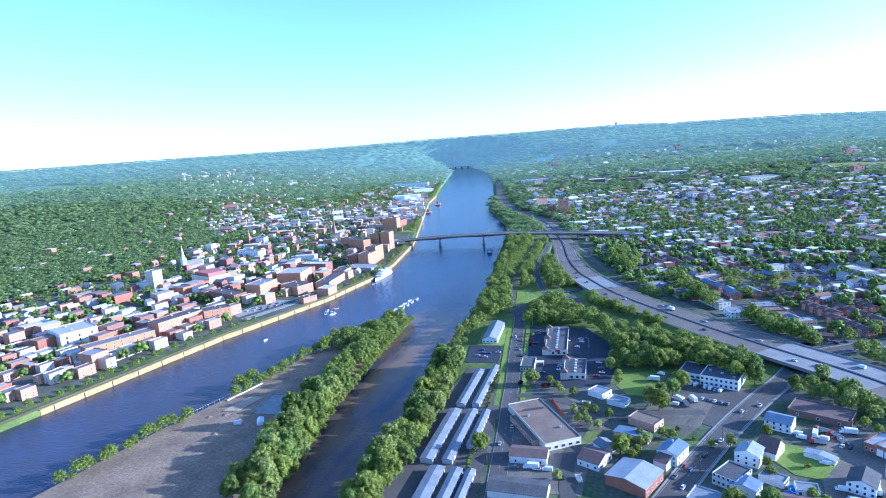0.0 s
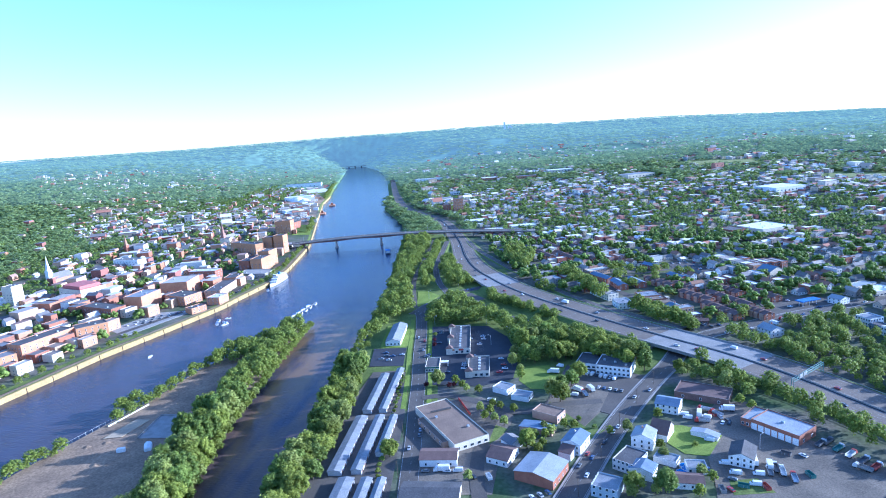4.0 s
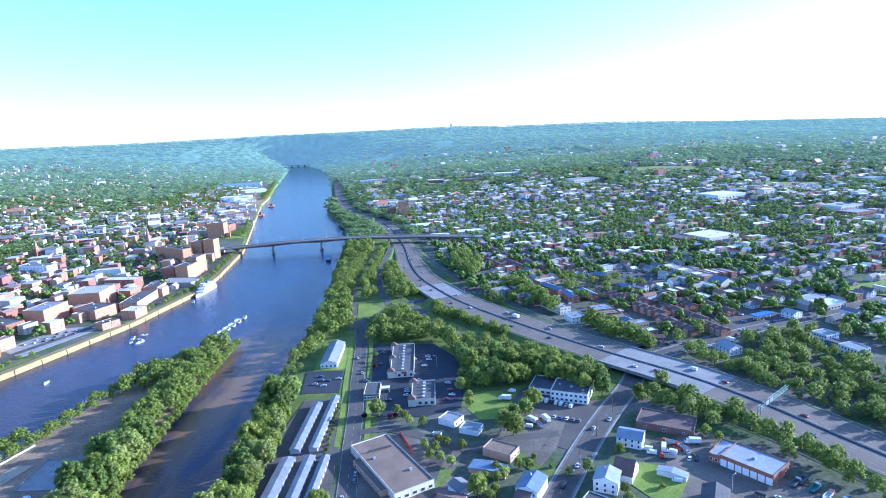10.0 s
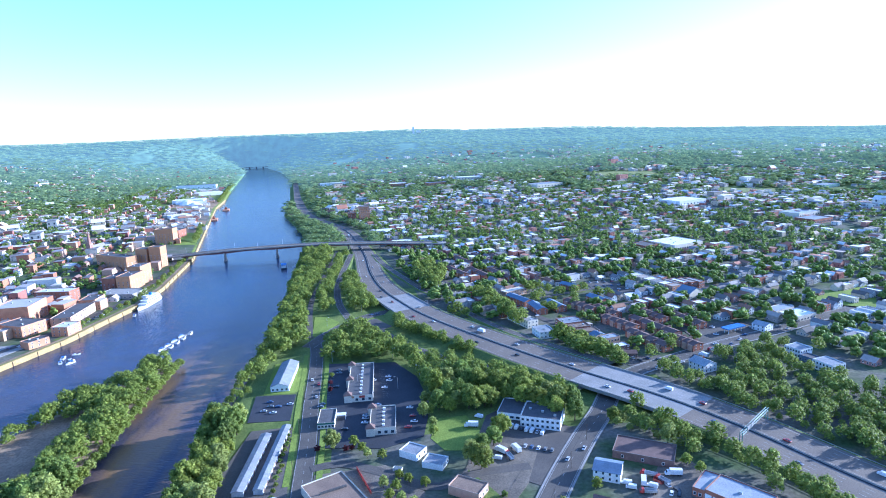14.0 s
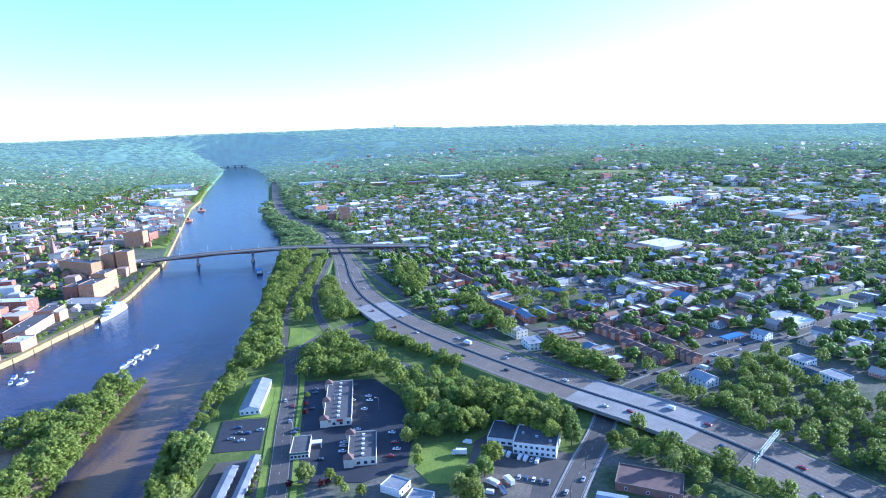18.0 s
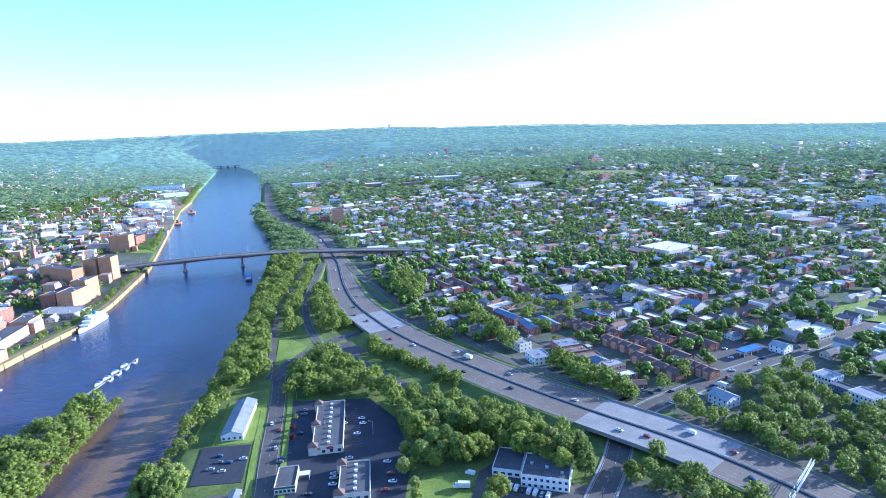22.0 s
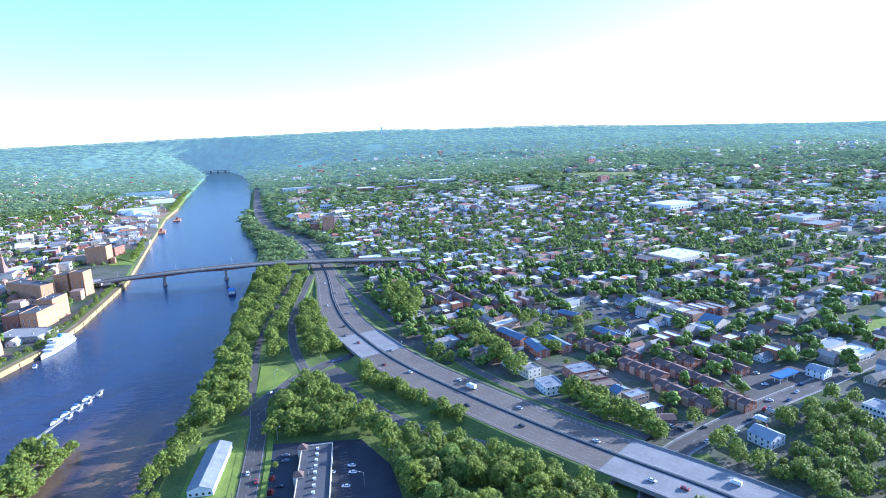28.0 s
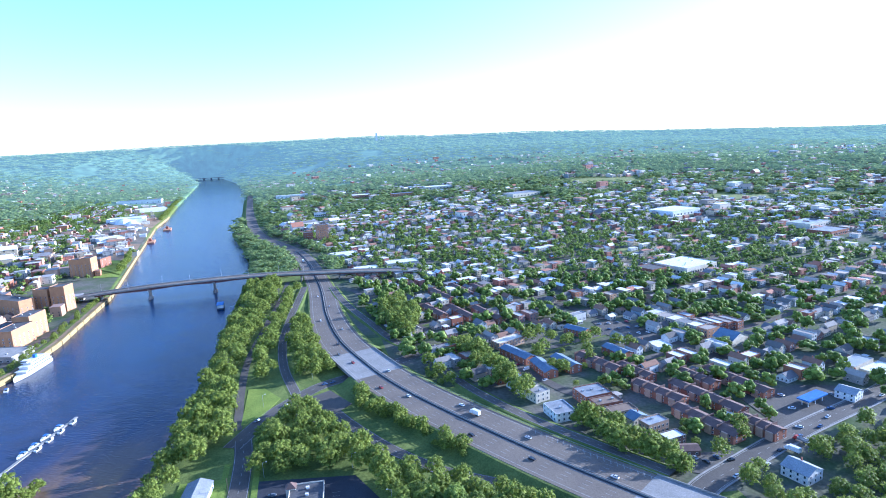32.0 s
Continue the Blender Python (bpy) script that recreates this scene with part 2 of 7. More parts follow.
def part(name, m, material, parent=None, label=""):
    ob = new(name, m.data(name, material) if isinstance(m, Mesh) else m)
    if parent:
        ob.parent = parent
    return tagged(ob, label)


def empty(name, m=None, label="", category="", group="", kind=""):
    ob = new(name)
    if m is not None:
        ob.matrix_basis = m
    return tagged(ob, label, category, group, kind)


def smooth_line(pts, step):
    """A Catmull-Rom line through plan points, sampled about every step metres."""
    P = np.array(pts, float)
    ext = np.vstack([2 * P[0] - P[1], P, 2 * P[-1] - P[-2]])
    out = []
    for i in range(len(P) - 1):
        p0, p1, p2, p3 = ext[i : i + 4]
        k = max(1, int(np.linalg.norm(p2 - p1) / step))
        for t in np.arange(k) / k:
            out.append(0.5 * (2 * p1 + (p2 - p0) * t + (2 * p0 - 5 * p1 + 4 * p2 - p3) * t**2 + (3 * p1 - p0 - 3 * p2 + p3) * t**3))
    out.append(P[-1])
    return np.array(out)


def normals(line):
    d = np.gradient(line[:, :2], axis=0)
    d /= np.linalg.norm(d, axis=1)[:, None]
    return np.stack([d[:, 1], -d[:, 0]], 1)  # to the right of the way


def ribbon(line, lo, hi, z, m=None, skip=None):
    """A strip between offsets lo and hi (to the right) of a plan line. z: a number or one a point."""
    m = m or Mesh()
    nr = normals(line)
    z = np.broadcast_to(z, len(line))
    lo, hi = np.broadcast_to(lo, len(line)), np.broadcast_to(hi, len(line))
    for i in range(len(line) - 1):
        if skip is not None and skip(i):
            continue
        a, b = line[i, :2], line[i + 1, :2]
        m.quad((*(a + nr[i] * lo[i]), z[i]), (*(a + nr[i] * hi[i]), z[i]), (*(b + nr[i + 1] * hi[i + 1]), z[i + 1]), (*(b + nr[i + 1] * lo[i + 1]), z[i + 1]))
    return m


def inside(poly, x, y):
    c, n = False, len(poly)
    for i in range(n):
        (x0, y0), (x1, y1) = poly[i], poly[i - 1]
        if (y0 > y) != (y1 > y) and x < (x1 - x0) * (y - y0) / (y1 - y0) + x0:
            c = not c
    return c


# ---- the plan ----
def quay_x(y):
    return np.interp(y, [-400, 408, 510, 583, 661, 709, 779, 865, 906, 1060, 1365, 1834, 2062, 2464, 3905, 5389],
                     [-560, -405, -386, -364, -342, -337, -327, -333, -340, -366, -452, -583, -629, -731, -1075, -1560])


def bank_x(y):
    return np.interp(y, [-400, 289, 327, 382, 463, 583, 635, 712, 845, 1027, 1284, 1610, 1941, 3020, 3840, 4652, 5389],
                     [-110, -121, -119, -122, -131, -134, -138, -143, -160, -181, -228, -336, -388, -612, -839, -1132, -1450])


def highway_x(y):
    return np.interp(y, [150, 350, 430, 500, 610, 705, 778, 874, 1036, 1275, 1523], [330, 226, 182, 125, 42, -12, -40, -61, -86, -143, -255])


def island_l(y):
    return np.interp(y, [-400, 315, 378, 407, 469, 510, 560, 586], [-420, -296, -279, -271, -264, -247, -222, -208])


def island_r(y):
    return np.interp(y, [-400, 291, 361, 427, 495, 560, 586], [-90, -178, -190, -196, -202, -205, -206])


GROUND_Z, TIP_Y = 5.0, 586


RIVER_END = 4640    # the river turns out of sight behind low woods


def land_z(x, y):
    """Height of the land: flat by the river, a low wooded plain farther off that lifts to the horizon's hills."""
    d = max(quay_x(y) - x, x - bank_x(y), 0.0)
    z = 4.2 + 0.8 * min(1, d / 25)
    if x < quay_x(y):
        z += 55 * np.clip((d - 420) / 900, 0, 1) ** 1.2
    r = math.hypot(x, y - 150)
    far = np.clip((r - 1200) / 3600, 0, 0.4)
    open_d = d * (1 + max(0, y - 3700) / 420) + max(0, y - RIVER_END) * 14
    z += 22 * np.clip((r - 900) / 900, 0, 1) * np.clip(open_d / 800, 0, 1) ** 0.8
    z += ((148 + 24 * math.exp(-(((x + 300) / 1600) ** 2)) - 38 * np.clip((x - 1200) / 1500, 0, 1)) * far**1.6) * np.clip(open_d / 2000, 0, 1) ** 0.7
    z += 34 * far**0.7 * noise.noise((x / 700, y / 900, 3.1)) * np.clip(open_d / 500, 0, 1)
    if r > 3200:
        s = min(1.0, (r - 3200) / 1560)
        rim = np.interp(math.degrees(math.atan2(x, y)), [-30, -20, 0, 7, 15, 27, 39, 60], [228, 234, 238, 220, 208, 163, 125, 115]) + 6 * noise.noise((x / 900, y / 900, 7.7))
        plain = 185 - (185 - z) * (r / 3200) * (1 - s) + (rim - 185) * s
        plain += 12 * (1 - s) * noise.noise((x / 420, y / 260, 1.4)) * min(1.0, (r - 3200) / 500)
        z += (plain - z) * np.clip(open_d / 1300, 0, 1)
    return float(z)


# ---- ground and water ----
def build_ground():
    ys = [*np.arange(-300, 180, 40), *np.arange(180, 1100, 10), *np.arange(1100, 1700, 25), *np.arange(1700, 4700, 75), *np.arange(4700, 5250, 30), 5250]
    left = np.array([0, 8, 20, 40, 70, 110, 160, 220, 290, 370, 460, 560, 680, 820, 1000, 1200, 1450, 1750, 2100, 2600, 3200, 4200])[::-1]
    right = np.array([0, 5, 12, 25, 45, 75, 110, 150, 200, 250, 310, 380, 460, 550, 660, 800, 950, 1150, 1400, 1700, 2100, 2600, 3200, 4200, 5200])
    rows = []
    for y in ys:
        L, R = float(quay_x(y)), float(bank_x(y))
        row = [(L - d, y, land_z(L - d, y)) for d in left] + [(L + 0.3, y, -3)]
        if y <= TIP_Y:
            a, b = float(island_l(y)), float(island_r(y))
            row += [(a - 2, y, -3), (a, y, 3.2), ((a + b) / 2, y, 3.8), (b, y, 3.0), (b + 4, y, -3)]
        else:
            a = float(np.interp(y, [TIP_Y, 900], [-207, (L + R) / 2]))
            row += [(a + k * 2, y, -3) for k in range(-2, 3)]
        if y > RIVER_END:
            row = row[: len(left)] + [(x, yy, land_z(x, yy)) for x, yy, _ in row[len(left):]]
        row += [(R - 4, y, -3 if y <= RIVER_END else land_z(R - 4, y))] + [(R + d, y, (2.5 if d == 0 and y <= RIVER_END else land_z(R + d, y))) for d in right]
        rows.append(row)
    m = Mesh()
    w = len(rows[0])
    m.v = [p for row in rows for p in row]
    m.f = [(r * w + c, r * w + c + 1, (r + 1) * w + c + 1, (r + 1) * w + c) for r in range(len(rows) - 1) for c in range(w - 1)]
    g = part("ground", m, M_GROUND)
    g.data.materials.append(M_GRASS)
    g.data.materials.append(M_DIRT)
    for f in g.data.polygons:
        x, y, z = f.center
        if island_l(y) - 3 < x < island_r(y) + 1 and y < TIP_Y and z > -2.9:
            f.material_index = 2
        elif z < 4.4 or math.hypot(x, y) > 1700 or (x > -135 and y < 1100 and x < highway_x(y) + 20 and not (x > -62 and y < 430)) or x < quay_x(y) - 600:
            f.material_index = 1
    # far ground faces take the two hill materials with haze in their emission
    g.data.materials.append(M_HAZEFAR)
    g.data.materials.append(M_HAZEHILL)
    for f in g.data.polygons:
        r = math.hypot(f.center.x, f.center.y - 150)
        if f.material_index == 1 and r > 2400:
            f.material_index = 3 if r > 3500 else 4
    for f in g.data.polygons:
        f.use_smooth = f.center.z > 3.9
    tagged(g, "flat town ground with grass and wooded hills far off", "ground", kind="structure")
    wm = Mesh()
    for y0, y1 in zip([-300, 300, 900, 1500, 2600, 3700], [300, 900, 1500, 2600, 3700, 4780]):
        wm.quad((-1500, y0, 0), (-60 if y1 < 2000 else -250, y0, 0), (-60 if y1 < 2000 else -250, y1, 0), (-1500, y1, 0))
    water = mat("river_water", (0.0015, 0.022, 0.080), (0.0015, 0.014, 0.050), 0.13, 0.006, 0.05, where="World", spec=0.14)
    nt = water.node_tree
    p = nt.nodes["Principled BSDF"]
    geo = nt.nodes.new("ShaderNodeNewGeometry")
    # brown silt in the shallow side channel and off the island's tip
    sep = nt.nodes.new("ShaderNodeSeparateXYZ")
    nt.links.new(geo.outputs["Position"], sep.inputs[0])
    drift = nt.nodes.new("ShaderNodeTexNoise")
    drift.inputs["Scale"].default_value = 0.016
    drift.inputs["Detail"].default_value = 5.0
    nt.links.new(geo.outputs["Position"], drift.inputs["Vector"])
    wob = nt.nodes.new("ShaderNodeMath")
    wob.operation = "MULTIPLY_ADD"
    wob.inputs[1].default_value = 130.0
    nt.links.new(drift.outputs[0], wob.inputs[0])
    nt.links.new(sep.outputs[1], wob.inputs[2])
    far_end = nt.nodes.new("ShaderNodeMapRange")
    far_end.inputs[1].default_value, far_end.inputs[2].default_value = 745, 640
    nt.links.new(wob.outputs[0], far_end.inputs[0])
    side = nt.nodes.new("ShaderNodeMapRange")
    side.inputs[1].default_value, side.inputs[2].default_value = -232, -205
    nt.links.new(sep.outputs[0], side.inputs[0])
    amt = nt.nodes.new("ShaderNodeMath")
    amt.operation = "MULTIPLY"
    nt.links.new(far_end.outputs[0], amt.inputs[0])
    nt.links.new(side.outputs[0], amt.inputs[1])
    stretch = nt.nodes.new("ShaderNodeMapping")
    stretch.inputs["Scale"].default_value = (1.0, 0.28, 1)
    stretch.inputs["Rotation"].default_value = (0, 0, 0.15)
    nt.links.new(geo.outputs["Position"], stretch.inputs[0])
    streak = nt.nodes.new("ShaderNodeTexNoise")
    streak.inputs["Scale"].default_value = 0.045
    streak.inputs["Detail"].default_value = 4.0
    nt.links.new(stretch.outputs[0], streak.inputs["Vector"])
    patch = nt.nodes.new("ShaderNodeMapRange")
    patch.inputs[1].default_value, patch.inputs[2].default_value = 0.25, 0.60
    nt.links.new(streak.outputs[0], patch.inputs[0])
    both = nt.nodes.new("ShaderNodeMath")
    both.operation = "MULTIPLY"
    nt.links.new(amt.outputs[0], both.inputs[0])
    nt.links.new(patch.outputs[0], both.inputs[1])
    # a thinner brown tinge over the whole near river
    near_tinge = nt.nodes.new("ShaderNodeMapRange")
    near_tinge.inputs[1].default_value, near_tinge.inputs[2].default_value = 860, 520
    near_tinge.inputs[4].default_value = 0.3
    nt.links.new(wob.outputs[0], near_tinge.inputs[0])
    amt = nt.nodes.new("ShaderNodeMath")
    amt.operation = "MAXIMUM"
    nt.links.new(both.outputs[0], amt.inputs[0])
    nt.links.new(near_tinge.outputs[0], amt.inputs[1])
    silt = nt.nodes.new("ShaderNodeMix")
    silt.data_type = "RGBA"
    nt.links.new(amt.outputs[0], silt.inputs[0])
    nt.links.new(p.inputs["Base Color"].links[0].from_socket, silt.inputs[6])
    silt.inputs[7].default_value = (0.18, 0.11, 0.055, 1)
    nt.links.new(silt.outputs[2], p.inputs["Base Color"])
    mp = nt.nodes.new("ShaderNodeMapping")
    mp.inputs["Scale"].default_value = (0.5, 1.1, 1)
    mp.inputs["Rotation"].default_value = (0, 0, 0.4)
    wv = nt.nodes.new("ShaderNodeTexNoise")
    wv.inputs["Scale"].default_value = 0.7
    wv.inputs["Detail"].default_value = 4.0
    bp = nt.nodes.new("ShaderNodeBump")
    bp.inputs["Strength"].default_value = 0.45
    bp.inputs["Distance"].default_value = 0.6
    nt.links.new(geo.outputs["Position"], mp.inputs[0])
    nt.links.new(mp.outputs[0], wv.inputs["Vector"])
    nt.links.new(wv.outputs[0], bp.inputs["Height"])
    nt.links.new(bp.outputs[0], p.inputs["Normal"])
    tagged(part("water", wm, water), "broad dark blue river with small ripples", "river", kind="structure")


build_ground()


def slab(name, pts, z, material, label, category, kind="structure", thick=0.25):
    m = Mesh().prism(pts, z - thick, z)
    return tagged(part(name, m, material), label, category, kind=kind)


# ---- highway ----
HW = smooth_line([(330, 150), (262, 285), (226, 350), (202, 397), (182, 429), (157, 463), (125, 500), (88, 546), (42, 610), (12, 657),
                  (-12, 705), (-40, 778), (-61, 874), (-86, 1036), (-143, 1275), (-255, 1523), (-332, 1801), (-455, 2382), (-714, 3669)], 8)
HW_HALF = np.interp(HW[:, 1], [150, 600, 760, 900, 1500], [21, 21, 20, 17, 12.5])
HW_Z = np.interp(HW[:, 1], [150, 380, 440, 520, 650, 740, 850, 950, 1200, 5000], [6.5, 7.5, 9.5, 9.8, 9.8, 9.6, 7.5, 6.3, 6.0, 12])
HW_Z = np.maximum(HW_Z, [land_z(x, y) + 0.6 for x, y in HW])
UNDER = ((440, 492), (690, 735))  # stretches of y where streets pass below


def over_street(i):
    return any(a < HW[i, 1] < b for a, b in UNDER)


def side_slope(line, half, z, run=1.8, skip=None):
    """Grass shoulders and slopes on both sides of a raised road."""
    nr, m = normals(line), Mesh()
    for side in (-1, 1):
        for i in range(len(line) - 1):
            if skip and skip(i):
                continue
            q = []
            for k in (i, i + 1):
                rise = max(0.6, z[k] - 4.6) if line[k][1] < 1100 else 2.0
                a = line[k] + nr[k] * side * half[k]
                b = line[k] + nr[k] * side * (half[k] + 1.5)
                c = line[k] + nr[k] * side * (half[k] + 1.5 + run * rise)
                q.append(((*a, z[k] - 0.03), (*b, z[k] - 0.2), (*c, z[k] - rise - 0.3)))
            m.quad(q[0][0], q[0][1], q[1][1], q[1][0])
            m.quad(q[0][1], q[0][2], q[1][2], q[1][1])
    return m


def dashes(line, offset, z, on, off, width=0.16, lift=0.02):
    """Broken lane lines along a plan line."""
    seg = np.r_[0, np.cumsum(np.linalg.norm(np.diff(line, axis=0), axis=1))]
    nr, m, s = normals(line), Mesh(), 0.0
    off_at = np.broadcast_to(offset, len(line))
    z = np.broadcast_to(z, len(line))
    pick = lambda v, t: float(np.interp(t, seg, v))
    while s + on < seg[-1]:
        q = []
        for t in (s, s + on):
            n = np.array([pick(nr[:, 0], t), pick(nr[:, 1], t)])
            c = np.array([pick(line[:, 0], t), pick(line[:, 1], t)])
            o = pick(off_at, t)
            q += [(*(c + n * (o - width / 2)), pick(z, t) + lift), (*(c + n * (o + width / 2)), pick(z, t) + lift)]
        m.quad(q[0], q[1], q[3], q[2])
        s += on + off
    return m


def build_highway():
    tagged(part("highway", ribbon(HW, -HW_HALF, HW_HALF, HW_Z), M_HIGHWAY), "worn grey divided highway on a low embankment", "highway", kind="structure")
    tagged(part("embankment", side_slope(HW, HW_HALF, HW_Z, skip=over_street), M_GRASS), "grassy slopes beside the highway", "embankment", kind="structure")
    near = HW[:, 1] < 1300
    n = int(near.sum())
    line, half, z = HW[:n], HW_HALF[:n], HW_Z[:n]
    for k, (lo, hi) in enumerate(UNDER):
        sel = [i for i in range(n) if lo - 10 < line[i, 1] < hi + 10]
        sub, sh, sz = line[sel], half[sel], z[sel]
        ov = empty("overpass", pose(0, 0, 0), "pale concrete highway overpass above a side street", "overpass", kind="structure")
        part("deck", ribbon(sub, -sh, -1.7, sz + 0.012), mat("pale_deck_concrete", (0.27, 0.255, 0.235), (0.22, 0.21, 0.19), 0.9, 0.1, 2.0, where="World"), ov)
        part("deck", ribbon(sub, 1.7, sh, sz + 0.012), MATS["pale_deck_concrete"], ov)
        nr = normals(sub)
        for side in (-1, 1):
            m = Mesh()
            for i in range(len(sub) - 1):
                p, q = sub[i] + nr[i] * side * sh[i], sub[i + 1] + nr[i + 1] * side * sh[i + 1]
                p2, q2 = p + nr[i] * side * 0.35, q + nr[i + 1] * side * 0.35
                m.quad((*p, sz[i] + 0.9), (*p2, sz[i] + 0.9), (*q2, sz[i + 1] + 0.9), (*q, sz[i + 1] + 0.9))
                m.quad((*p2, sz[i] + 0.9), (*p2, sz[i] - 1.6), (*q2, sz[i + 1] - 1.6), (*q2, sz[i + 1] + 0.9))
                m.quad((*p, sz[i] + 0.9), (*q, sz[i + 1] + 0.9), (*q, sz[i + 1]), (*p, sz[i]))
            part("parapet", m, M_CONC, ov)
        m = Mesh()
        for i in range(len(sub) - 1):
            a, b = sub[i] - nr[i] * sh[i], sub[i] + nr[i] * sh[i]
            c, d = sub[i + 1] + nr[i + 1] * sh[i + 1], sub[i + 1] - nr[i + 1] * sh[i + 1]
            m.quad((*a, sz[i] - 1.5), (*d, sz[i + 1] - 1.5), (*c, sz[i + 1] - 1.5), (*b, sz[i] - 1.5))
        part("soffit", m, M_CONC, ov)
        for end in (1, -2):
            a, b = sub[end] - nr[end] * sh[end], sub[end] + nr[end] * sh[end]
            t = (sub[end + 1] - sub[end]) * 0.2
            part("abutment", Mesh().prism([tuple(a), tuple(b), tuple(b + t), tuple(a + t)], 3.5, float(sz[end]) - 1.2), M_CONC, ov)
    # median: a dark strip with a low wall in its middle
    tagged(part("median", ribbon(line, -1.6, 1.6, z + 0.03), M_ASPHNEW), "dark strip between the carriageways", "median", kind="structure")
    wall = Mesh()
    nr = normals(line)
    for i in range(n - 1):
        ring = []
        for k in (i, i + 1):
            ring.append([(*(line[k] + nr[k] * o), z[k] + h) for o, h in ((-0.35, 0.03), (-0.12, 0.85), (0.12, 0.85), (0.35, 0.03))])
        for j in range(3):
            wall.quad(ring[0][j], ring[0][j + 1], ring[1][j + 1], ring[1][j])
    tagged(part("median_barrier", wall, M_CONC), "low concrete barrier along the highway median", "barrier", kind="structure")
    marks = Mesh()
    for side in (-1, 1):
        for o in (6.6, 10.2, 13.8):
            d = dashes(line, side * np.minimum(o, half - 3.4), z, 4, 9)
            marks.f += [tuple(i + len(marks.v) for i in f) for f in d.f]
            marks.v += d.v
        for o in (np.full(n, 2.6), half - 3.0):
            d = ribbon(line, side * o - 0.12, side * o + 0.12, z + 0.02)
            marks.f += [tuple(i + len(marks.v) for i in f) for f in d.f]
            marks.v += d.v
    tagged(part("road_marking", marks, M_PAINT), "worn white lane lines on the highway", "road marking", kind="stuff")
    rail = Mesh()
    for side in (-1, 1):
        for i in range(n - 1):
            if line[i, 1] > 900:
                continue
            p, q = line[i] + nr[i] * side * (half[i] + 0.6), line[i + 1] + nr[i + 1] * side * (half[i + 1] + 0.6)
            rail.quad((*p, z[i] + 0.4), (*q, z[i + 1] + 0.4), (*q, z[i + 1] + 0.75), (*p, z[i] + 0.75))
            rail.box(p[0] - 0.08, p[1] - 0.08, z[i] - 0.3, p[0] + 0.08, p[1] + 0.08, z[i] + 0.7)
    tagged(part("guard_rail", rail, M_GALV), "galvanised steel guard rail beside the highway", "guard rail", kind="stuff")


build_highway()


# ---- side streets, ramps and lots ----
def street(name, pts, width, label, z=None, material=None, edge=True, kerb=False):
    line = smooth_line(pts, 6)
    z = np.array([land_z(x, y) + 0.22 for x, y in line]) if z is None else np.interp(np.arange(len(line)), np.linspace(0, len(line) - 1, len(z)), z)
    z = z + STREET_LIFT[0]
    STREET_LIFT[0] = (STREET_LIFT[0] + 0.011) % 0.12
    road = tagged(part(name, ribbon(line, -width / 2, width / 2, z), material or M_ASPH), label, "road", kind="structure")
    ROADS.append((line, width / 2))
    if max(z) > 6:
        tagged(part("slope", side_slope(line, np.full(len(line), width / 2), z), M_GRASS), "grass slope beside a ramp", "slope", kind="structure")
    if edge:
        m = dashes(line, 0, z, 3, 6, 0.2)
        for o in (-width / 2 + 0.5, width / 2 - 0.5):
            d = ribbon(line, o - 0.1, o + 0.1, z + 0.02)
            m.f += [tuple(i + len(m.v) for i in f) for f in d.f]
            m.v += d.v
        tagged(part("lane_line", m, M_PAINT, road), kind="stuff")
    if kerb:
        for o in (-width / 2 - 0.7, width / 2 + 0.7):
            m = ribbon(line, o - 0.6, o + 0.6, z + 0.15)
            tagged(part("pavement", m, M_CONC), "pale concrete pavement beside a street", "pavement", kind="structure")
    return road


STREET_LIFT = [0.0]
ROADS = []
street("shore_road", [(-44, 215), (-52, 290), (-57, 341), (-62, 383), (-67, 430), (-74, 482), (-80, 535), (-86, 580), (-92, 608)], 11, "worn grey street along the river")
street("junction_road", [(-97, 598), (-83, 636), (-67, 662), (-53, 681), (-36, 693), (-14, 704), (11, 722), (48, 743), (110, 770), (190, 800)], 13, "grey junction street passing under the highway")
street("river_path", [(-99, 622), (-113, 700), (-121, 769), (-124, 880), (-126, 985), (-131, 1060)], 6, "narrow grey lane among trees by the river", edge=False)
street("ramp_west", [(-67, 672), (-85, 730), (-97, 801), (-101, 880), (-102, 950), (-103, 1020)], 8, "curving highway ramp with white edge lines", [5.2, 5.3, 5.6, 6.0, 6.3, 6.4])
street("ramp_low", [(-50, 668), (-40, 645), (-28, 622), (-12, 597), (4, 575), (30, 548), (58, 530)], 9, "highway ramp between wooded banks")
street("ramp_east", [(41, 738), (47, 700), (60, 660), (80, 618), (100, 584), (125, 548), (150, 514)], 7.5, "highway ramp beside a wooded slope", [5.2, 5.4, 6.0, 7.0, 8.0, 9.0, 9.6])
street("ramp_far", [(-66, 1010), (-52, 950), (-35, 895), (-14, 838), (10, 775), (36, 740)], 8, "highway ramp beside a mown verge", [6.3, 6.6, 6.3, 6.0, 5.6, 5.3])
street("truck_street", [(18, 255), (35, 292), (51, 326), (76, 374), (100, 415), (120, 446), (138, 478), (160, 503), (196, 523), (251, 550), (316, 577), (373, 604), (470, 646), (640, 720)], 13, "wide grey street running under the highway", kerb=True)
street("back_street", [(-60, 398), (-43, 402), (-20, 391), (-1, 378), (12, 374), (32, 384), (62, 388)], 7, "narrow worn asphalt lane", edge=False)
street("yard_lane", [(-8, 372), (-14, 345), (-17, 310), (-14, 280)], 8, "narrow worn asphalt lane between sheds", edge=False)
street("quay_street", [(-470, 300), (-441, 430), (-418, 540), (-372, 668), (-352, 780), (-357, 880), (-372, 990), (-400, 1070)], 8, "narrow grey street behind the quay", edge=False)

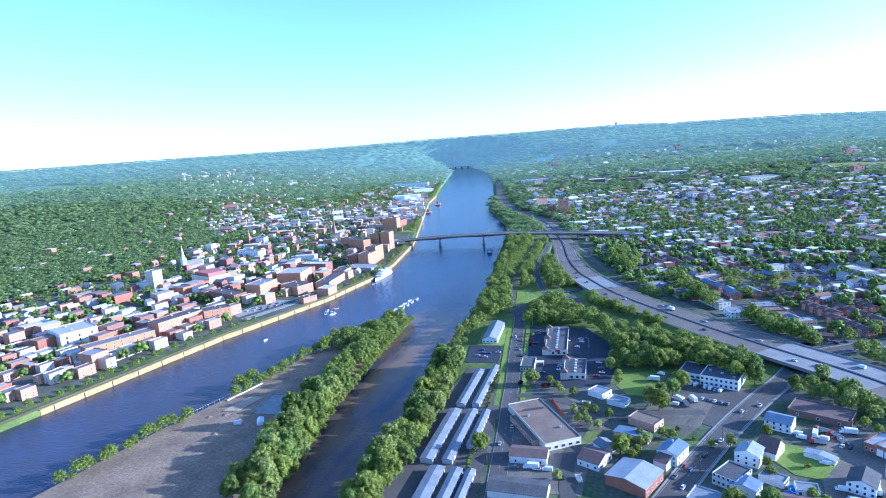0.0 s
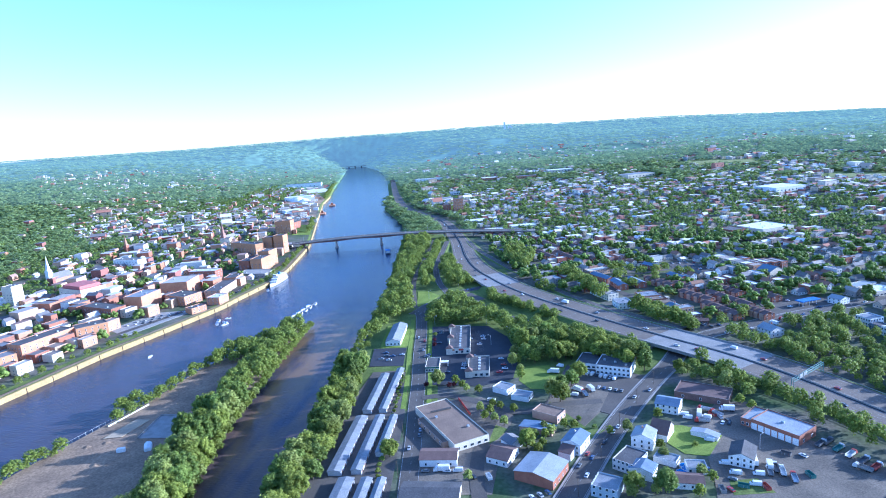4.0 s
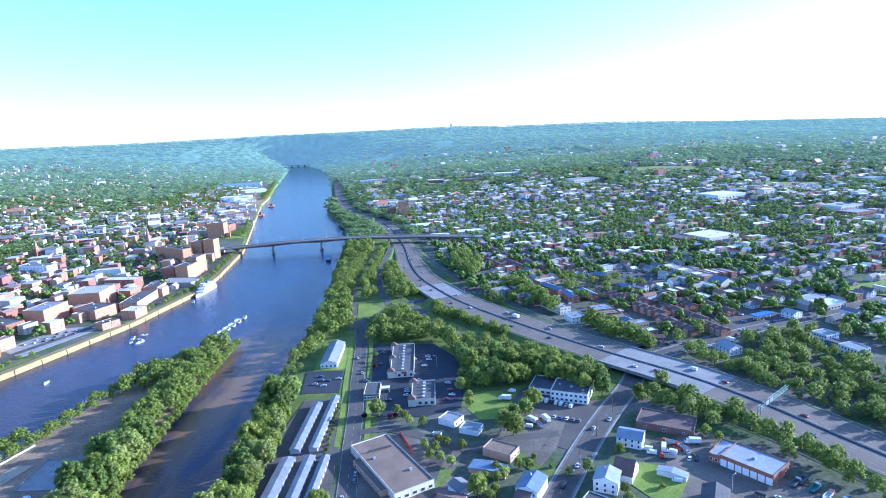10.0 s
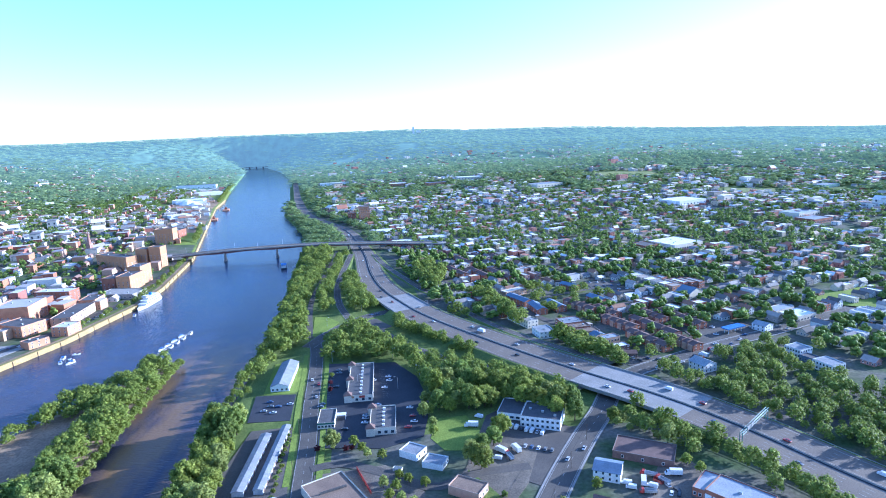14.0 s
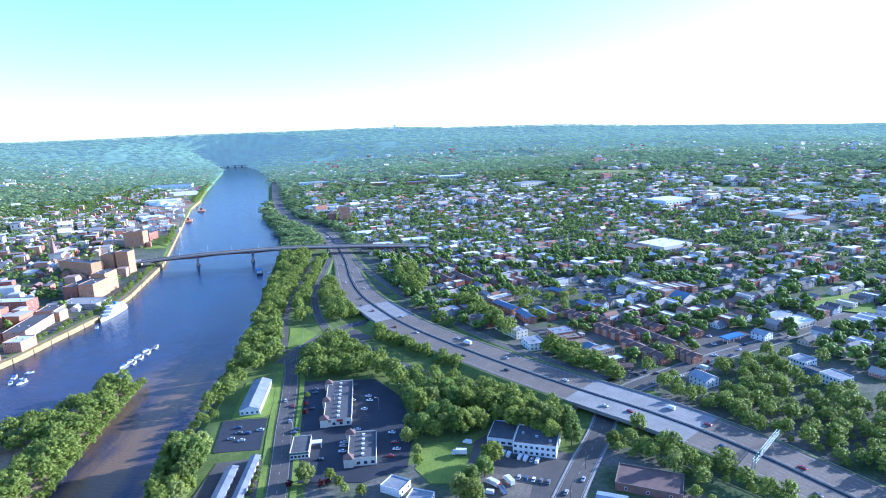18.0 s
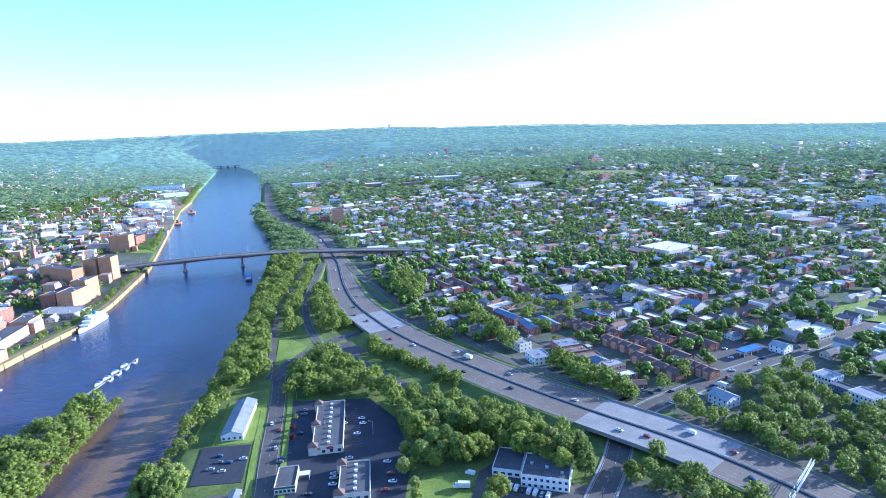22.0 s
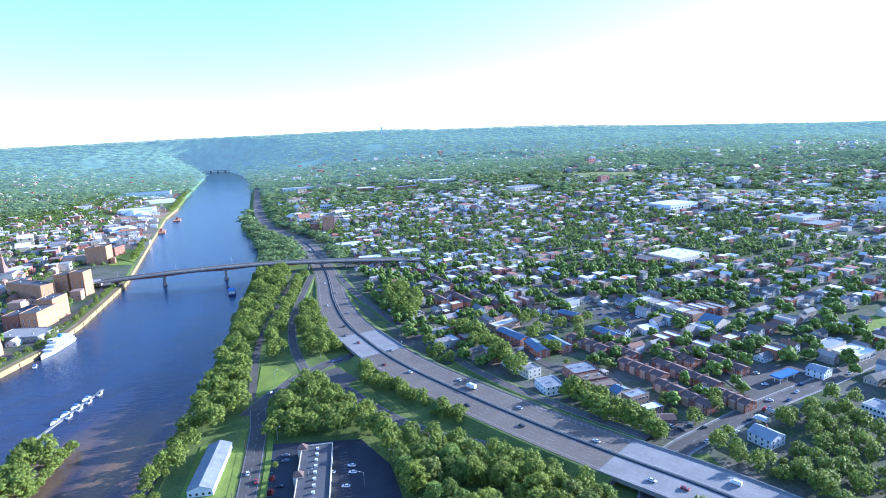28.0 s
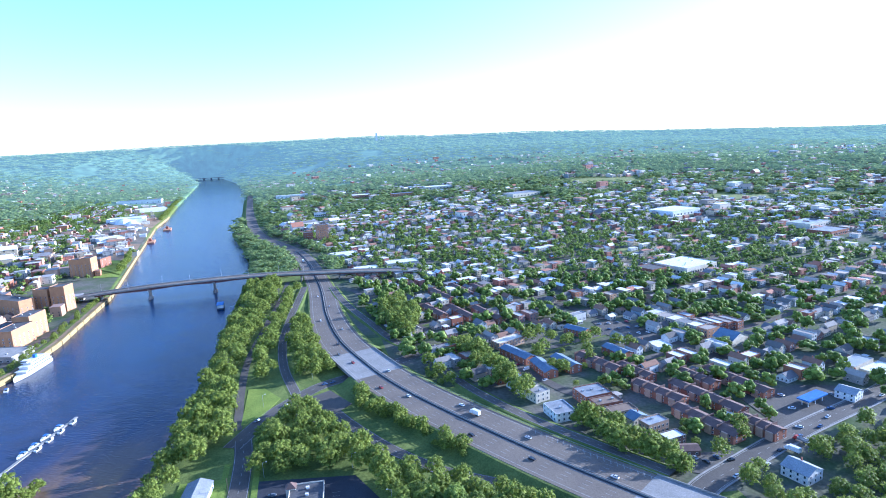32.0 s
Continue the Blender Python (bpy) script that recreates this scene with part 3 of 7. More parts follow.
street("town_road", [(9, 718), (50, 747), (88, 756), (183, 802), (260, 836)], 9, "grey street rising from the junction to the town", edge=False)
street("row_street", [(96, 712), (104, 695), (118, 662), (130, 634), (141, 618), (149, 580), (152, 556)], 8, "narrow street between flat-roofed houses", edge=False)
for k, (y0, y1, d0, d1) in enumerate(((300, 572, 8, 15), (655, 1060, 6, 11))):
    line = np.array([(float(quay_x(y)), y) for y in np.arange(y0, y1, 12.0)])
    tagged(part("quay_lawn", ribbon(line, -d1, -d0, np.full(len(line), 5.12)), M_GRASS), "worn grass strip behind the quay wall", "lawn", kind="structure")
line = np.array([(float(quay_x(y)), y) for y in np.arange(300, 1065, 12.0)])
tagged(part("promenade", ribbon(line, -6, -1.6, np.full(len(line), 5.16)), M_DIRT), "sandy path along the quay wall", "path", kind="structure")
slab("retail_lot", [(-73, 556), (-66, 470), (-60, 421), (-20, 416), (4, 428), (9, 470), (0, 520), (-18, 552)], 5.24, M_ASPHNEW, "dark new asphalt parking lot with marked bays", "parking lot")
slab("storage_lot", [(-106, 447), (-119, 290), (-110, 240), (-58, 240), (-62, 300), (-68, 372), (-79, 450)], 5.21, M_ASPH, "grey asphalt yard between storage rows", "yard")
slab("shed_lot", [(-117, 500), (-112, 459), (-84, 459), (-88, 500)], 5.2, M_ASPHNEW, "dark asphalt parking lot by the river", "parking lot")
slab("workshop_lot", [(-57, 392), (-18, 398), (4, 370), (-4, 330), (-8, 285), (-48, 285)], 5.19, M_YARD, "packed gravel yard round a workshop", "yard")
slab("office_lot", [(28, 395), (45, 450), (60, 462), (100, 424), (90, 402), (66, 368)], 5.22, M_ASPH, "grey asphalt forecourt with parked vans", "parking lot")
slab("gravel_lot", [(22, 380), (40, 420), (70, 405), (58, 372), (44, 350)], 5.26, M_YARD, "bare gravel lot with worn grass edges", "gravel lot")
slab("truck_yard", [(104, 300), (112, 350), (132, 383), (150, 383), (166, 335), (196, 296), (205, 240), (90, 240)], 5.2, M_YARD, "worn gravel yard full of parked trucks", "yard")
slab("lawn", [(88, 337), (99, 354), (104, 353), (122, 341), (108, 319), (96, 322)], 5.27, M_LAWN, "bright green mown house lawn", "lawn")
slab("field", [(8, 425), (14, 450), (32, 452), (40, 428), (34, 408), (16, 410)], 5.18, M_LAWN, "bright green mown field by the woods", "lawn")
slab("weed_strip", [(28, 388), (38, 370), (47, 353), (58, 349), (47, 337), (38, 354), (24, 378)], 5.3, M_GRASS, "rough grass strip beside a street", "grass")
slab("weed_strip", [(-17, 352), (-8, 358), (0, 352), (-6, 340), (-14, 332)], 5.28, M_GRASS, "rough grass among the yards", "grass")
slab("weed_strip", [(110, 296), (124, 298), (128, 286), (108, 284)], 5.27, M_GRASS, "rough grass at the edge of a yard", "grass")
shore = smooth_line([(-62, 383), (-67, 430), (-74, 482), (-80, 535), (-86, 580)], 8)
for lo, hi in ((7.0, 10.5), (-10.5, -7.0)):
    tagged(part("road_verge", ribbon(shore, lo, hi, np.full(len(shore), 5.29)), M_LAWN), "bright mown grass strip beside a street", "lawn", kind="structure")
slab("lawn", [(-117, 562), (-92, 562), (-86, 506), (-92, 502), (-112, 502)], 5.16, M_LAWN, "bright mown lawn round a white hall", "lawn")
slab("junction_apron", [(-80, 622), (-75, 650), (-42, 674), (-24, 646), (-44, 624), (-62, 604)], 5.33, M_ASPH, "wide worn asphalt junction", "road")
slab("verge", [(-98, 628), (-106, 690), (-94, 690), (-78, 668), (-86, 640)], 5.25, M_LAWN, "bright mown grass by a junction", "lawn")
slab("town_lot", [(204, 782), (236, 774), (248, 725), (229, 713), (203, 741)], 5.3, M_ASPH, "wide grey parking lot among houses", "parking lot")
slab("fuel_lot", [(240, 600), (288, 608), (322, 598), (318, 578), (256, 546), (240, 556)], 5.3, M_ASPH, "wide grey forecourt beside a street", "forecourt")
slab("corner_lot", [(164, 519), (168, 537), (196, 536), (196, 523), (179, 511)], 5.29, M_ASPH, "grey asphalt corner parking lot", "parking lot")
slab("quay_lot", [(-431, 585), (-412, 645), (-376, 650), (-368, 640), (-395, 560)], 5.2, M_CONC, "pale concrete parking lot behind the quay", "parking lot")
slab("sand_patch", [(-268, 350), (-262, 377), (-251, 376), (-256, 352)], 3.95, mat("pale_sand", (0.42, 0.33, 0.21), (0.34, 0.27, 0.18), 0.95, 0.1, 1.0, where="World"), "pale patch of bare sand", "sand")
slab("old_slab", [(-246, 382), (-222, 382), (-220, 350), (-243, 350)], 4.0, M_CONC, "broken pale concrete floor slab", "slab")


def build_quay():
    m = Mesh()
    ys = np.arange(330, 2100, 12.0)
    for y0, y1 in zip(ys[:-1], ys[1:]):
        a, b = float(quay_x(y0)), float(quay_x(y1))
        rows = []
        for x, y in ((a, y0), (b, y1)):
            rows.append([(x + 0.7, y, -1.0), (x + 0.45, y, 4.6), (x - 1.6, y, 4.6), (x - 1.6, y, 3.6)])
        for j in range(3):
            m.quad(rows[0][j], rows[1][j], rows[1][j + 1], rows[0][j + 1])
    tagged(part("quay_wall", m, M_QUAY), "tall sandy concrete quay wall along the river", "quay wall", kind="structure")
    # joints between the cast lengths
    for y in np.arange(340, 1100, 24.0):
        x = float(quay_x(y))
        tagged(part("fender_pile", Mesh().box(x + 0.45, y - 0.25, -1, x + 0.95, y + 0.25, 4.3), M_BARK), "dark timber fender pile on the quay", "fender pile", group="fender piles on the quay")


build_quay()

# ---- bridge ----
BR = smooth_line([(-440, 1031), (-391, 1038), (-304, 1049), (-229, 1060), (-161, 1066), (-48, 1060), (33, 1052), (120, 1040)], 6)
BR_Z = np.interp(BR[:, 0], [-440, -391, -350, -304, -229, -161, -48, 33, 90, 120], [9, 12.5, 15, 17, 17.8, 17.4, 15.5, 12.5, 8, 6])


def build_bridge():
    b = empty("road_bridge", pose(0, 0, 0), "long low girder bridge with dark red steel beams", "bridge")
    nr = normals(BR)
    deck = ribbon(BR, -8.6, 8.6, BR_Z)
    part("deck", deck, M_HIGHWAY, b, "grey asphalt bridge deck")
    mark = dashes(BR, 0, BR_Z, 3, 6, 0.25)
    tagged(part("lane_line", mark, M_PAINT, b), kind="stuff")
    for side in (-1, 1):
        m, g = Mesh(), Mesh()
        for i in range(len(BR) - 1):
            r = []
            for k in (i, i + 1):
                r.append([(*(BR[k] + nr[k] * side * o), BR_Z[k] + h) for o, h in ((8.2, 0.0), (8.2, 1.0), (9.3, 1.0), (9.3, -0.9), (7.0, -0.9))])
            for j in range(4):
                m.quad(r[0][j], r[0][j + 1], r[1][j + 1], r[1][j])
            dep = []
            for k in (i, i + 1):
                x = BR[k][0]
                haunch = 1.9 + 1.5 * max(math.exp(-((x + 311) / 22) ** 2), math.exp(-((x + 228) / 22) ** 2))
                dep.append([(*(BR[k] + nr[k] * side * 7.6), BR_Z[k] - 0.9), (*(BR[k] + nr[k] * side * 7.6), BR_Z[k] - 0.9 - haunch), (*(BR[k] + nr[k] * side * 7.0), BR_Z[k] - 0.9 - haunch)])
            if -380 < BR[i][0] < 60:
                for j in range(2):
                    g.quad(dep[0][j], dep[0][j + 1], dep[1][j + 1], dep[1][j])
        part("parapet", m, M_CONC, b, "pale concrete parapet")
        part("girder", g, M_STEEL, b, "dark red haunched steel girder")
    g = Mesh()
    for i in range(len(BR) - 1):
        if -380 < BR[i][0] < 60:
            a, c = BR[i] - nr[i] * 7, BR[i] + nr[i] * 7
            d, e = BR[i + 1] + nr[i + 1] * 7, BR[i + 1] - nr[i + 1] * 7
            g.quad((*a, BR_Z[i] - 2.4), (*e, BR_Z[i + 1] - 2.4), (*d, BR_Z[i + 1] - 2.4), (*c, BR_Z[i] - 2.4))
    part("soffit", g, M_STEEL, b)
    for px, wet in ((-311, True), (-228, True), (-368, False), (-146, False), (-112, False), (-60, False), (-22, False), (20, False)):
        k = int(np.argmin(abs(BR[:, 0] - px)))
        c, n = BR[k], nr[k]
        t = np.array([-n[1], n[0]])
        top = float(BR_Z[k]) - (5.0 if wet else 2.5)
        pier = Mesh()
        ring = lambda hw, ht: [tuple(c + n * (hw * math.cos(a)) + t * (ht * math.sin(a))) for a in (2 * math.pi * j / 16 for j in range(16))]
        pier.prism(ring(6.2, 1.5) if wet else ring(5.5, 0.8), -2 if wet else 3.5, top)
        pr = part("pier", pier, M_CONC, b, "tapered grey concrete pier")
        if wet:
            part("footing", Mesh().prism(ring(8.2, 3.0), -2, 2.2), M_CONC, pr)
            part("pier_cap", Mesh().prism([tuple(c + n * a + t * d) for a, d in ((-7.8, -1.6), (7.8, -1.6), (7.8, 1.6), (-7.8, 1.6))], top, top + 2.0), M_CONC, pr)
    seg = np.r_[0, np.cumsum(np.linalg.norm(np.diff(BR, axis=0), axis=1))]
    for s in np.arange(70, seg[-1] - 60, 38):
        for side in (-1,) if int(s / 38) % 2 else (1,):
            x, y, z = (float(np.interp(s, seg, v)) for v in (BR[:, 0], BR[:, 1], BR_Z))
            k = int(np.argmin(abs(BR[:, 0] - x)))
            p = np.array([x, y]) + nr[k] * side * 8.8
            q = np.array([x, y]) + nr[k] * side * 6.0
            lamp = empty("bridge_lamp", pose(p[0], p[1], z + 1), "slim grey steel lamp post on the bridge", "street lamp", "lamp posts on the bridge")
            part("pole", Mesh().tube((0, 0, 0), (0, 0, 9), 0.16, 0.09, 6), M_GALV, lamp)
            part("arm", Mesh().tube((0, 0, 9), (q[0] - p[0], q[1] - p[1], 9.4), 0.08, 0.05, 6), M_GALV, lamp)


build_bridge()


ROADS.append((HW[HW[:, 1] < 1200], 21.0))

# ---- trees ----
rng = np.random.default_rng(7)
_b = bmesh.new()
bmesh.ops.create_icosphere(_b, subdivisions=1, radius=1)
ICO_V = np.array([v.co for v in _b.verts])
ICO_F = np.array([[v.index for v in f.verts] for f in _b.faces])
_b.free()


def np_mesh(name, verts, faces, materials, index=None):
    """A mesh from arrays: faces is a list of arrays of triangles or quads."""
    me = bpy.data.meshes.new(name)
    sizes = np.concatenate([np.full(len(f), f.shape[1]) for f in faces])
    flat = np.concatenate([f.ravel() for f in faces])
    me.vertices.add(len(verts))
    me.vertices.foreach_set("co", np.asarray(verts, np.float32).ravel())
    me.loops.add(len(flat))
    me.loops.foreach_set("vertex_index", flat.astype(np.int32))
    me.polygons.add(len(sizes))
    me.polygons.foreach_set("loop_start", np.r_[0, np.cumsum(sizes)[:-1]].astype(np.int32))
    me.polygons.foreach_set("loop_total", sizes.astype(np.int32))
    for m in materials:
        me.materials.append(m)
    if index is not None:
        me.polygons.foreach_set("material_index", np.asarray(index, np.int32))
    me.update(calc_edges=True)
    me.validate()
    return me


def foliage(lobes, leaves, size, core=0.84, spread=(0.72, 1.28)):
    """Corners, core triangles and leaf triangles of a crown made of lobes (x, y, z, radius)."""
    lobes = np.array(lobes, float)
    V, T = [], []
    for x, y, z, r in lobes:
        bump = 1 + rng.uniform(-0.2, 0.14, len(ICO_V))[:, None]
        T.append(ICO_F + sum(len(v) for v in V))
        V.append(ICO_V * bump * r * core + (x, y, z))
    w = lobes[:, 3] ** 2
    k = rng.choice(len(lobes), leaves, p=w / w.sum())
    d = rng.normal(size=(leaves, 3))
    d[:, 2] = np.abs(d[:, 2]) * np.where(rng.random(leaves) < 0.78, 1, -0.8)
    d /= np.linalg.norm(d, axis=1)[:, None]
    c = lobes[k, :3] + d * (lobes[k, 3] * rng.uniform(*spread, leaves))[:, None]
    n = d * 0.75 + rng.normal(size=(leaves, 3)) * 0.42 + (0, 0, 0.45)
    n /= np.linalg.norm(n, axis=1)[:, None]
    u = np.cross(n, rng.normal(size=(leaves, 3)))
    u /= np.linalg.norm(u, axis=1)[:, None]
    v = np.cross(n, u)
    s = (size * rng.uniform(0.5, 1.3, leaves))[:, None]
    tips = np.stack([c - u * s - v * s * 0.6, c + u * s - v * s * 0.6, c + v * s * 0.95], 1)
    base = sum(len(x) for x in V)
    Q = base + np.arange(leaves * 3).reshape(-1, 3)
    return np.concatenate(V + [tips.reshape(-1, 3)]), np.concatenate(T), Q


def crown_lobes(count, radius, middle, rise, lo=0.17, hi=0.33, ragged=0.3):
    """Lobes spread over a rounded, uneven crown about the height middle."""
    L = [(0, 0, middle, radius * 0.6)]
    for i in range(count):
        up = 1 - 1.55 * (i + 0.5) / count
        a = 2.399 * i + rng.uniform(-0.35, 0.35)
        flat = math.sqrt(max(0.0, 1 - up * up))
        r = radius * rng.uniform(lo, hi)
        out = (radius - 0.7 * r) * rng.uniform(1 - ragged, 1.08)
        L.append((math.cos(a) * flat * out, math.sin(a) * flat * out, middle + up * (rise - 0.5 * r) * rng.uniform(0.8, 1.1), r))
    return L


def tree_thing(height, radius, material, leaves, label, low=0.32, lobes=20, leaf=0.5):
    t = empty("tree", pose(0, 0, 0), label, "tree")
    tr = Mesh()
    tr.tube((0, 0, -0.6), (0.15, 0.1, height * 0.45), 0.045 * height * 0.6, 0.02 * height, 7)
    for a in (0.4, 2.3, 4.1, 5.4):
        tr.tube((0.1, 0.05, height * 0.33), (math.cos(a) * radius * 0.6, math.sin(a) * radius * 0.6, height * 0.66), 0.014 * height, 0.004 * height, 5)
    part("trunk", tr, M_BARK, t)
    middle = height * (0.5 + low * 0.25)
    v, tri, q = foliage(crown_lobes(lobes, radius, middle, height - middle), leaves, leaf)
    v[:, 2] = np.maximum(v[:, 2], 0.2)
    part("crown", np_mesh("crown", v, [tri, q], [material]), None, t)
    return t


PROTO = {}


def make_protos():
    PROTO["broad"] = [tree_thing(15 + i, 7.0 + 0.5 * i, (M_LEAF, M_LEAFD, M_LEAF)[i], 2300, "broad leafy green tree with an uneven rounded crown", 0.2, 36, 0.54) for i in range(3)]
    PROTO["tall"] = [tree_thing(19 + i, 6.6, (M_LEAFY, M_LEAFD)[i], 2300, "tall leafy riverside tree with a ragged crown", 0.1, 38, 0.54) for i in range(2)]
    PROTO["small"] = [tree_thing(7.8, 3.5, (M_LEAF, M_LEAFY)[i], 800, "small leafy green garden tree", 0.2, 20, 0.38) for i in range(2)]
    PROTO["shrub"] = [tree_thing(3.6, 2.4, (M_LEAF, M_LEAFD)[i], 420, "low leafy green garden shrub", 0.1, 9, 0.34) for i in range(2)]
    PROTO["copper"] = [tree_thing(4.5, 2.3, M_LEAFR, 420, "small tree with copper-red leaves", 0.2, 9, 0.34)]
    PROTO["pale"] = [tree_thing(12, 5.2, M_LEAFY, 1400, "pale yellow-green leafy street tree", 0.15, 28, 0.45)]


make_protos()
USED, TREES, SITES = set(), [], []


def plant(kind, x, y, scale=1.0, group="trees among the houses", z=None):
    """Notes a tree's place; the nearer ones become things, the rest woods."""
    s = scale * float(rng.uniform(0.85, 1.15))
    SITES.append((kind, x, y, land_z(x, y) if z is None else z, s, float(rng.uniform(0, 360)), group))


CROWN = {"broad": 7.0, "tall": 6.4, "small": 3.4, "pale": 5.0}


def road_gap(x, y):
    """Distance from the nearest road's edge."""
    return min(float(np.min(np.hypot(line[:, 0] - x, line[:, 1] - y))) - half for line, half in ROADS)


def grove(poly, spacing, kinds, group, clear=(), scale=1.0, zfun=None, jitter=0.42, keep=1.0):
    xs, ys = [p[0] for p in poly], [p[1] for p in poly]
    n = 0
    spacing *= 1.12
    for j, y in enumerate(np.arange(min(ys), max(ys), spacing * 0.9)):
        for x in np.arange(min(xs) + (j % 2) * spacing / 2, max(xs), spacing):
            px, py = x + rng.uniform(-1, 1) * jitter * spacing, y + rng.uniform(-1, 1) * jitter * spacing
            if rng.random() > keep or not inside(poly, px, py) or any(inside(c, px, py) for c in clear):
                continue
            kind = kinds[int(rng.integers(len(kinds)))]
            if road_gap(px, py) < CROWN.get(kind, 3.0) * scale * 0.36:
                continue
            plant(kind, float(px), float(py), scale, group, None if zfun is None else zfun(px, py))
            n += 1
    return n


def island_z(x, y):
    return 3.2


BIG = ("broad", "broad", "tall")
belt = [(float(island_r(y)) + 2.5, y) for y in range(250, 590, 20)]
grove(belt + [(x - 23 + (4 if y > 500 else 0), y) for x, y in belt[::-1]], 8.2, BIG, "trees along the island", zfun=island_z, scale=0.92)
grove([(float(island_l(y)) + 1, y) for y in range(470, 590, 20)] + [(float(island_r(y)) - 17, y) for y in range(580, 470, -20)], 8.5, BIG, "trees on the island's tip", zfun=island_z, scale=0.85)
for y in [*range(250, 336, 5), *range(376, 486, 5)]:
    plant("small" if y % 3 else "shrub", float(island_l(y)) + 2 + float(rng.uniform(-2, 3)), y, 1.25, "bushes along the island's edge", 3.0)
for x, y, k in ((-283, 392, 1.15), (-279, 404, 1.2), (-284, 398, 0.9)):
    plant("small", x, y, k * 1.2, "bushes along the island's edge", 3.0)
for y in range(252, 586, 5):
    plant("small" if y % 2 else "shrub", float(island_r(y)) + 3.2 + float(rng.uniform(-1, 1.5)), y, 1.15, "bushes along the island's edge", 0.4)
bank = lambda y, d: float(bank_x(y)) + d
for y in range(252, 575, 6):
    plant("small" if y % 4 else "shrub", bank(y, -3.5), y, 1.1, "bushes along the river bank", 0.4)
for y in range(580, 1060, 9):
    plant("small", bank(y, -2.5), y, 0.9, "bushes along the river bank", 0.4)
grove([(bank(y, -3), y) for y in range(250, 461, 15)] + [(bank(y, 15), y) for y in range(460, 249, -15)], 7.8, BIG, "trees along the river bank", scale=0.85)
grove([(bank(y, -3), y) for y in range(455, 580, 15)] + [(bank(y, 13), y) for y in range(575, 454, -15)], 9, ("tall", "small", "small"), "trees along the river bank", scale=0.85, keep=0.8)
grove([(-135, 572), (-112, 580), (-99, 600), (-104, 640), (-112, 680), (-117, 760), (-120, 860), (-127, 1000), (-134, 1062), (-176, 1040), (-160, 850), (-143, 720), (-138, 640)], 10.5, BIG, "woods along the river bank")
grove([(-106, 702), (-92, 702), (-97, 750), (-104, 800), (-108, 880), (-109, 1000), (-119, 1000), (-115, 769)], 10, BIG, "woods along the river bank", scale=0.9)
grove([(-91, 850), (-84, 880), (-64, 810), (-42, 752), (-31, 716), (-50, 700), (-66, 694), (-79, 742), (-90, 800)], 8.6, BIG, "trees inside the ramp loop", scale=0.85)
grove([(-82, 604), (-66, 642), (-56, 648), (-22, 590), (-6, 568), (30, 546), (62, 518), (92, 484), (108, 458), (102, 432), (88, 440), (62, 466), (48, 478), (28, 488), (13, 478), (9, 500), (1, 526), (-17, 554), (-60, 560), (-80, 562)], 8.2, BIG, "woods beside the highway", scale=0.88)
grove([(-18, 672), (-6, 664), (34, 598), (66, 556), (58, 546), (28, 574), (-12, 628), (-26, 652)], 6.4, ("broad", "small", "tall"), "woods beside the highway", scale=0.7)
grove([(-4, 895), (12, 905), (40, 850), (34, 790), (20, 778), (2, 840)], 9.5, BIG, "trees by the ramp")
grove([(58, 742), (74, 690), (98, 608), (106, 620), (92, 668), (80, 742)], 8.5, BIG, "trees between ramp and houses")
grove([(116, 582), (130, 552), (152, 504), (163, 506), (157, 532), (140, 562), (126, 582)], 8, BIG, "trees between ramp and houses")
grove([(34, 712), (44, 690), (54, 660), (46, 655), (30, 690)], 7, ("broad", "small"), "trees between ramp and houses", scale=0.8)
HOUSE_GAP = [(200, 487), (200, 520), (236, 526), (240, 492)]
LONG_GAP = [(286, 476), (286, 536), (318, 540), (318, 476)]
grove([(176, 506), (240, 528), (275, 544), (305, 556), (322, 535), (300, 457), (262, 400), (242, 384), (214, 430), (198, 462)], 8.0, ("broad", "broad", "tall", "small"), "woods beyond the highway", clear=(HOUSE_GAP, LONG_GAP), keep=0.95, scale=0.72)
grove([(240, 380), (275, 318), (330, 240), (430, 290), (385, 420), (300, 452)], 9.5, BIG, "woods beyond the highway", scale=0.75)
SHED_GAP = [(107, 372), (112, 412), (150, 396), (140, 370)]
grove([(112, 428), (148, 450), (166, 420), (172, 394), (192, 366), (208, 325), (222, 280), (206, 280), (190, 326), (182, 360), (164, 384), (148, 394), (134, 414)], 7.6, ("broad", "small", "tall"), "trees below the highway", clear=(SHED_GAP,), scale=0.75)
plant("broad", 174, 403, 0.8), plant("pale", 178, 352, 1.0), plant("broad", 35, 388, 1.0), plant("tall", 30, 394, 0.8), plant("broad", 45, 412, 0.7)
plant("pale", -51, 419, 0.9), plant("broad", -68, 322, 0.65), plant("pale", -34, 418, 0.35), plant("tall", 4, 452, 0.6), plant("small", 6, 470, 1.1)
for x, y in ((-59, 417), (-39, 417), (-42, 415), (-66, 528), (-65, 514), (-63, 500)):
    plant("copper", x, y, 0.9, "copper-leaved trees by the lot")
for y in range(300, 450, 6):
    plant("shrub", -70.5 - (y - 300) * 0.07 + float(rng.uniform(-1, 1)), y, 0.7, "hedge along the storage yard")
for x, y in ((8, 500), (12, 488), (8, 455), (10, 440), (10, 428), (22, 470), (34, 466)):
    plant("small", x, y, 1.0, "small trees round the field")
for x, y in ((16, 340), (12, 334), (20, 330), (26, 344), (-14, 366), (-8, 362), (-11, 372), (98, 300), (72, 285), (60, 282), (92, 283), (84, 326), (70, 346), (34, 352), (22, 350), (-20, 404), (-29, 407), (-2, 357), (40, 352)):
    plant("small", x, y, 0.85, "small garden trees among the houses")


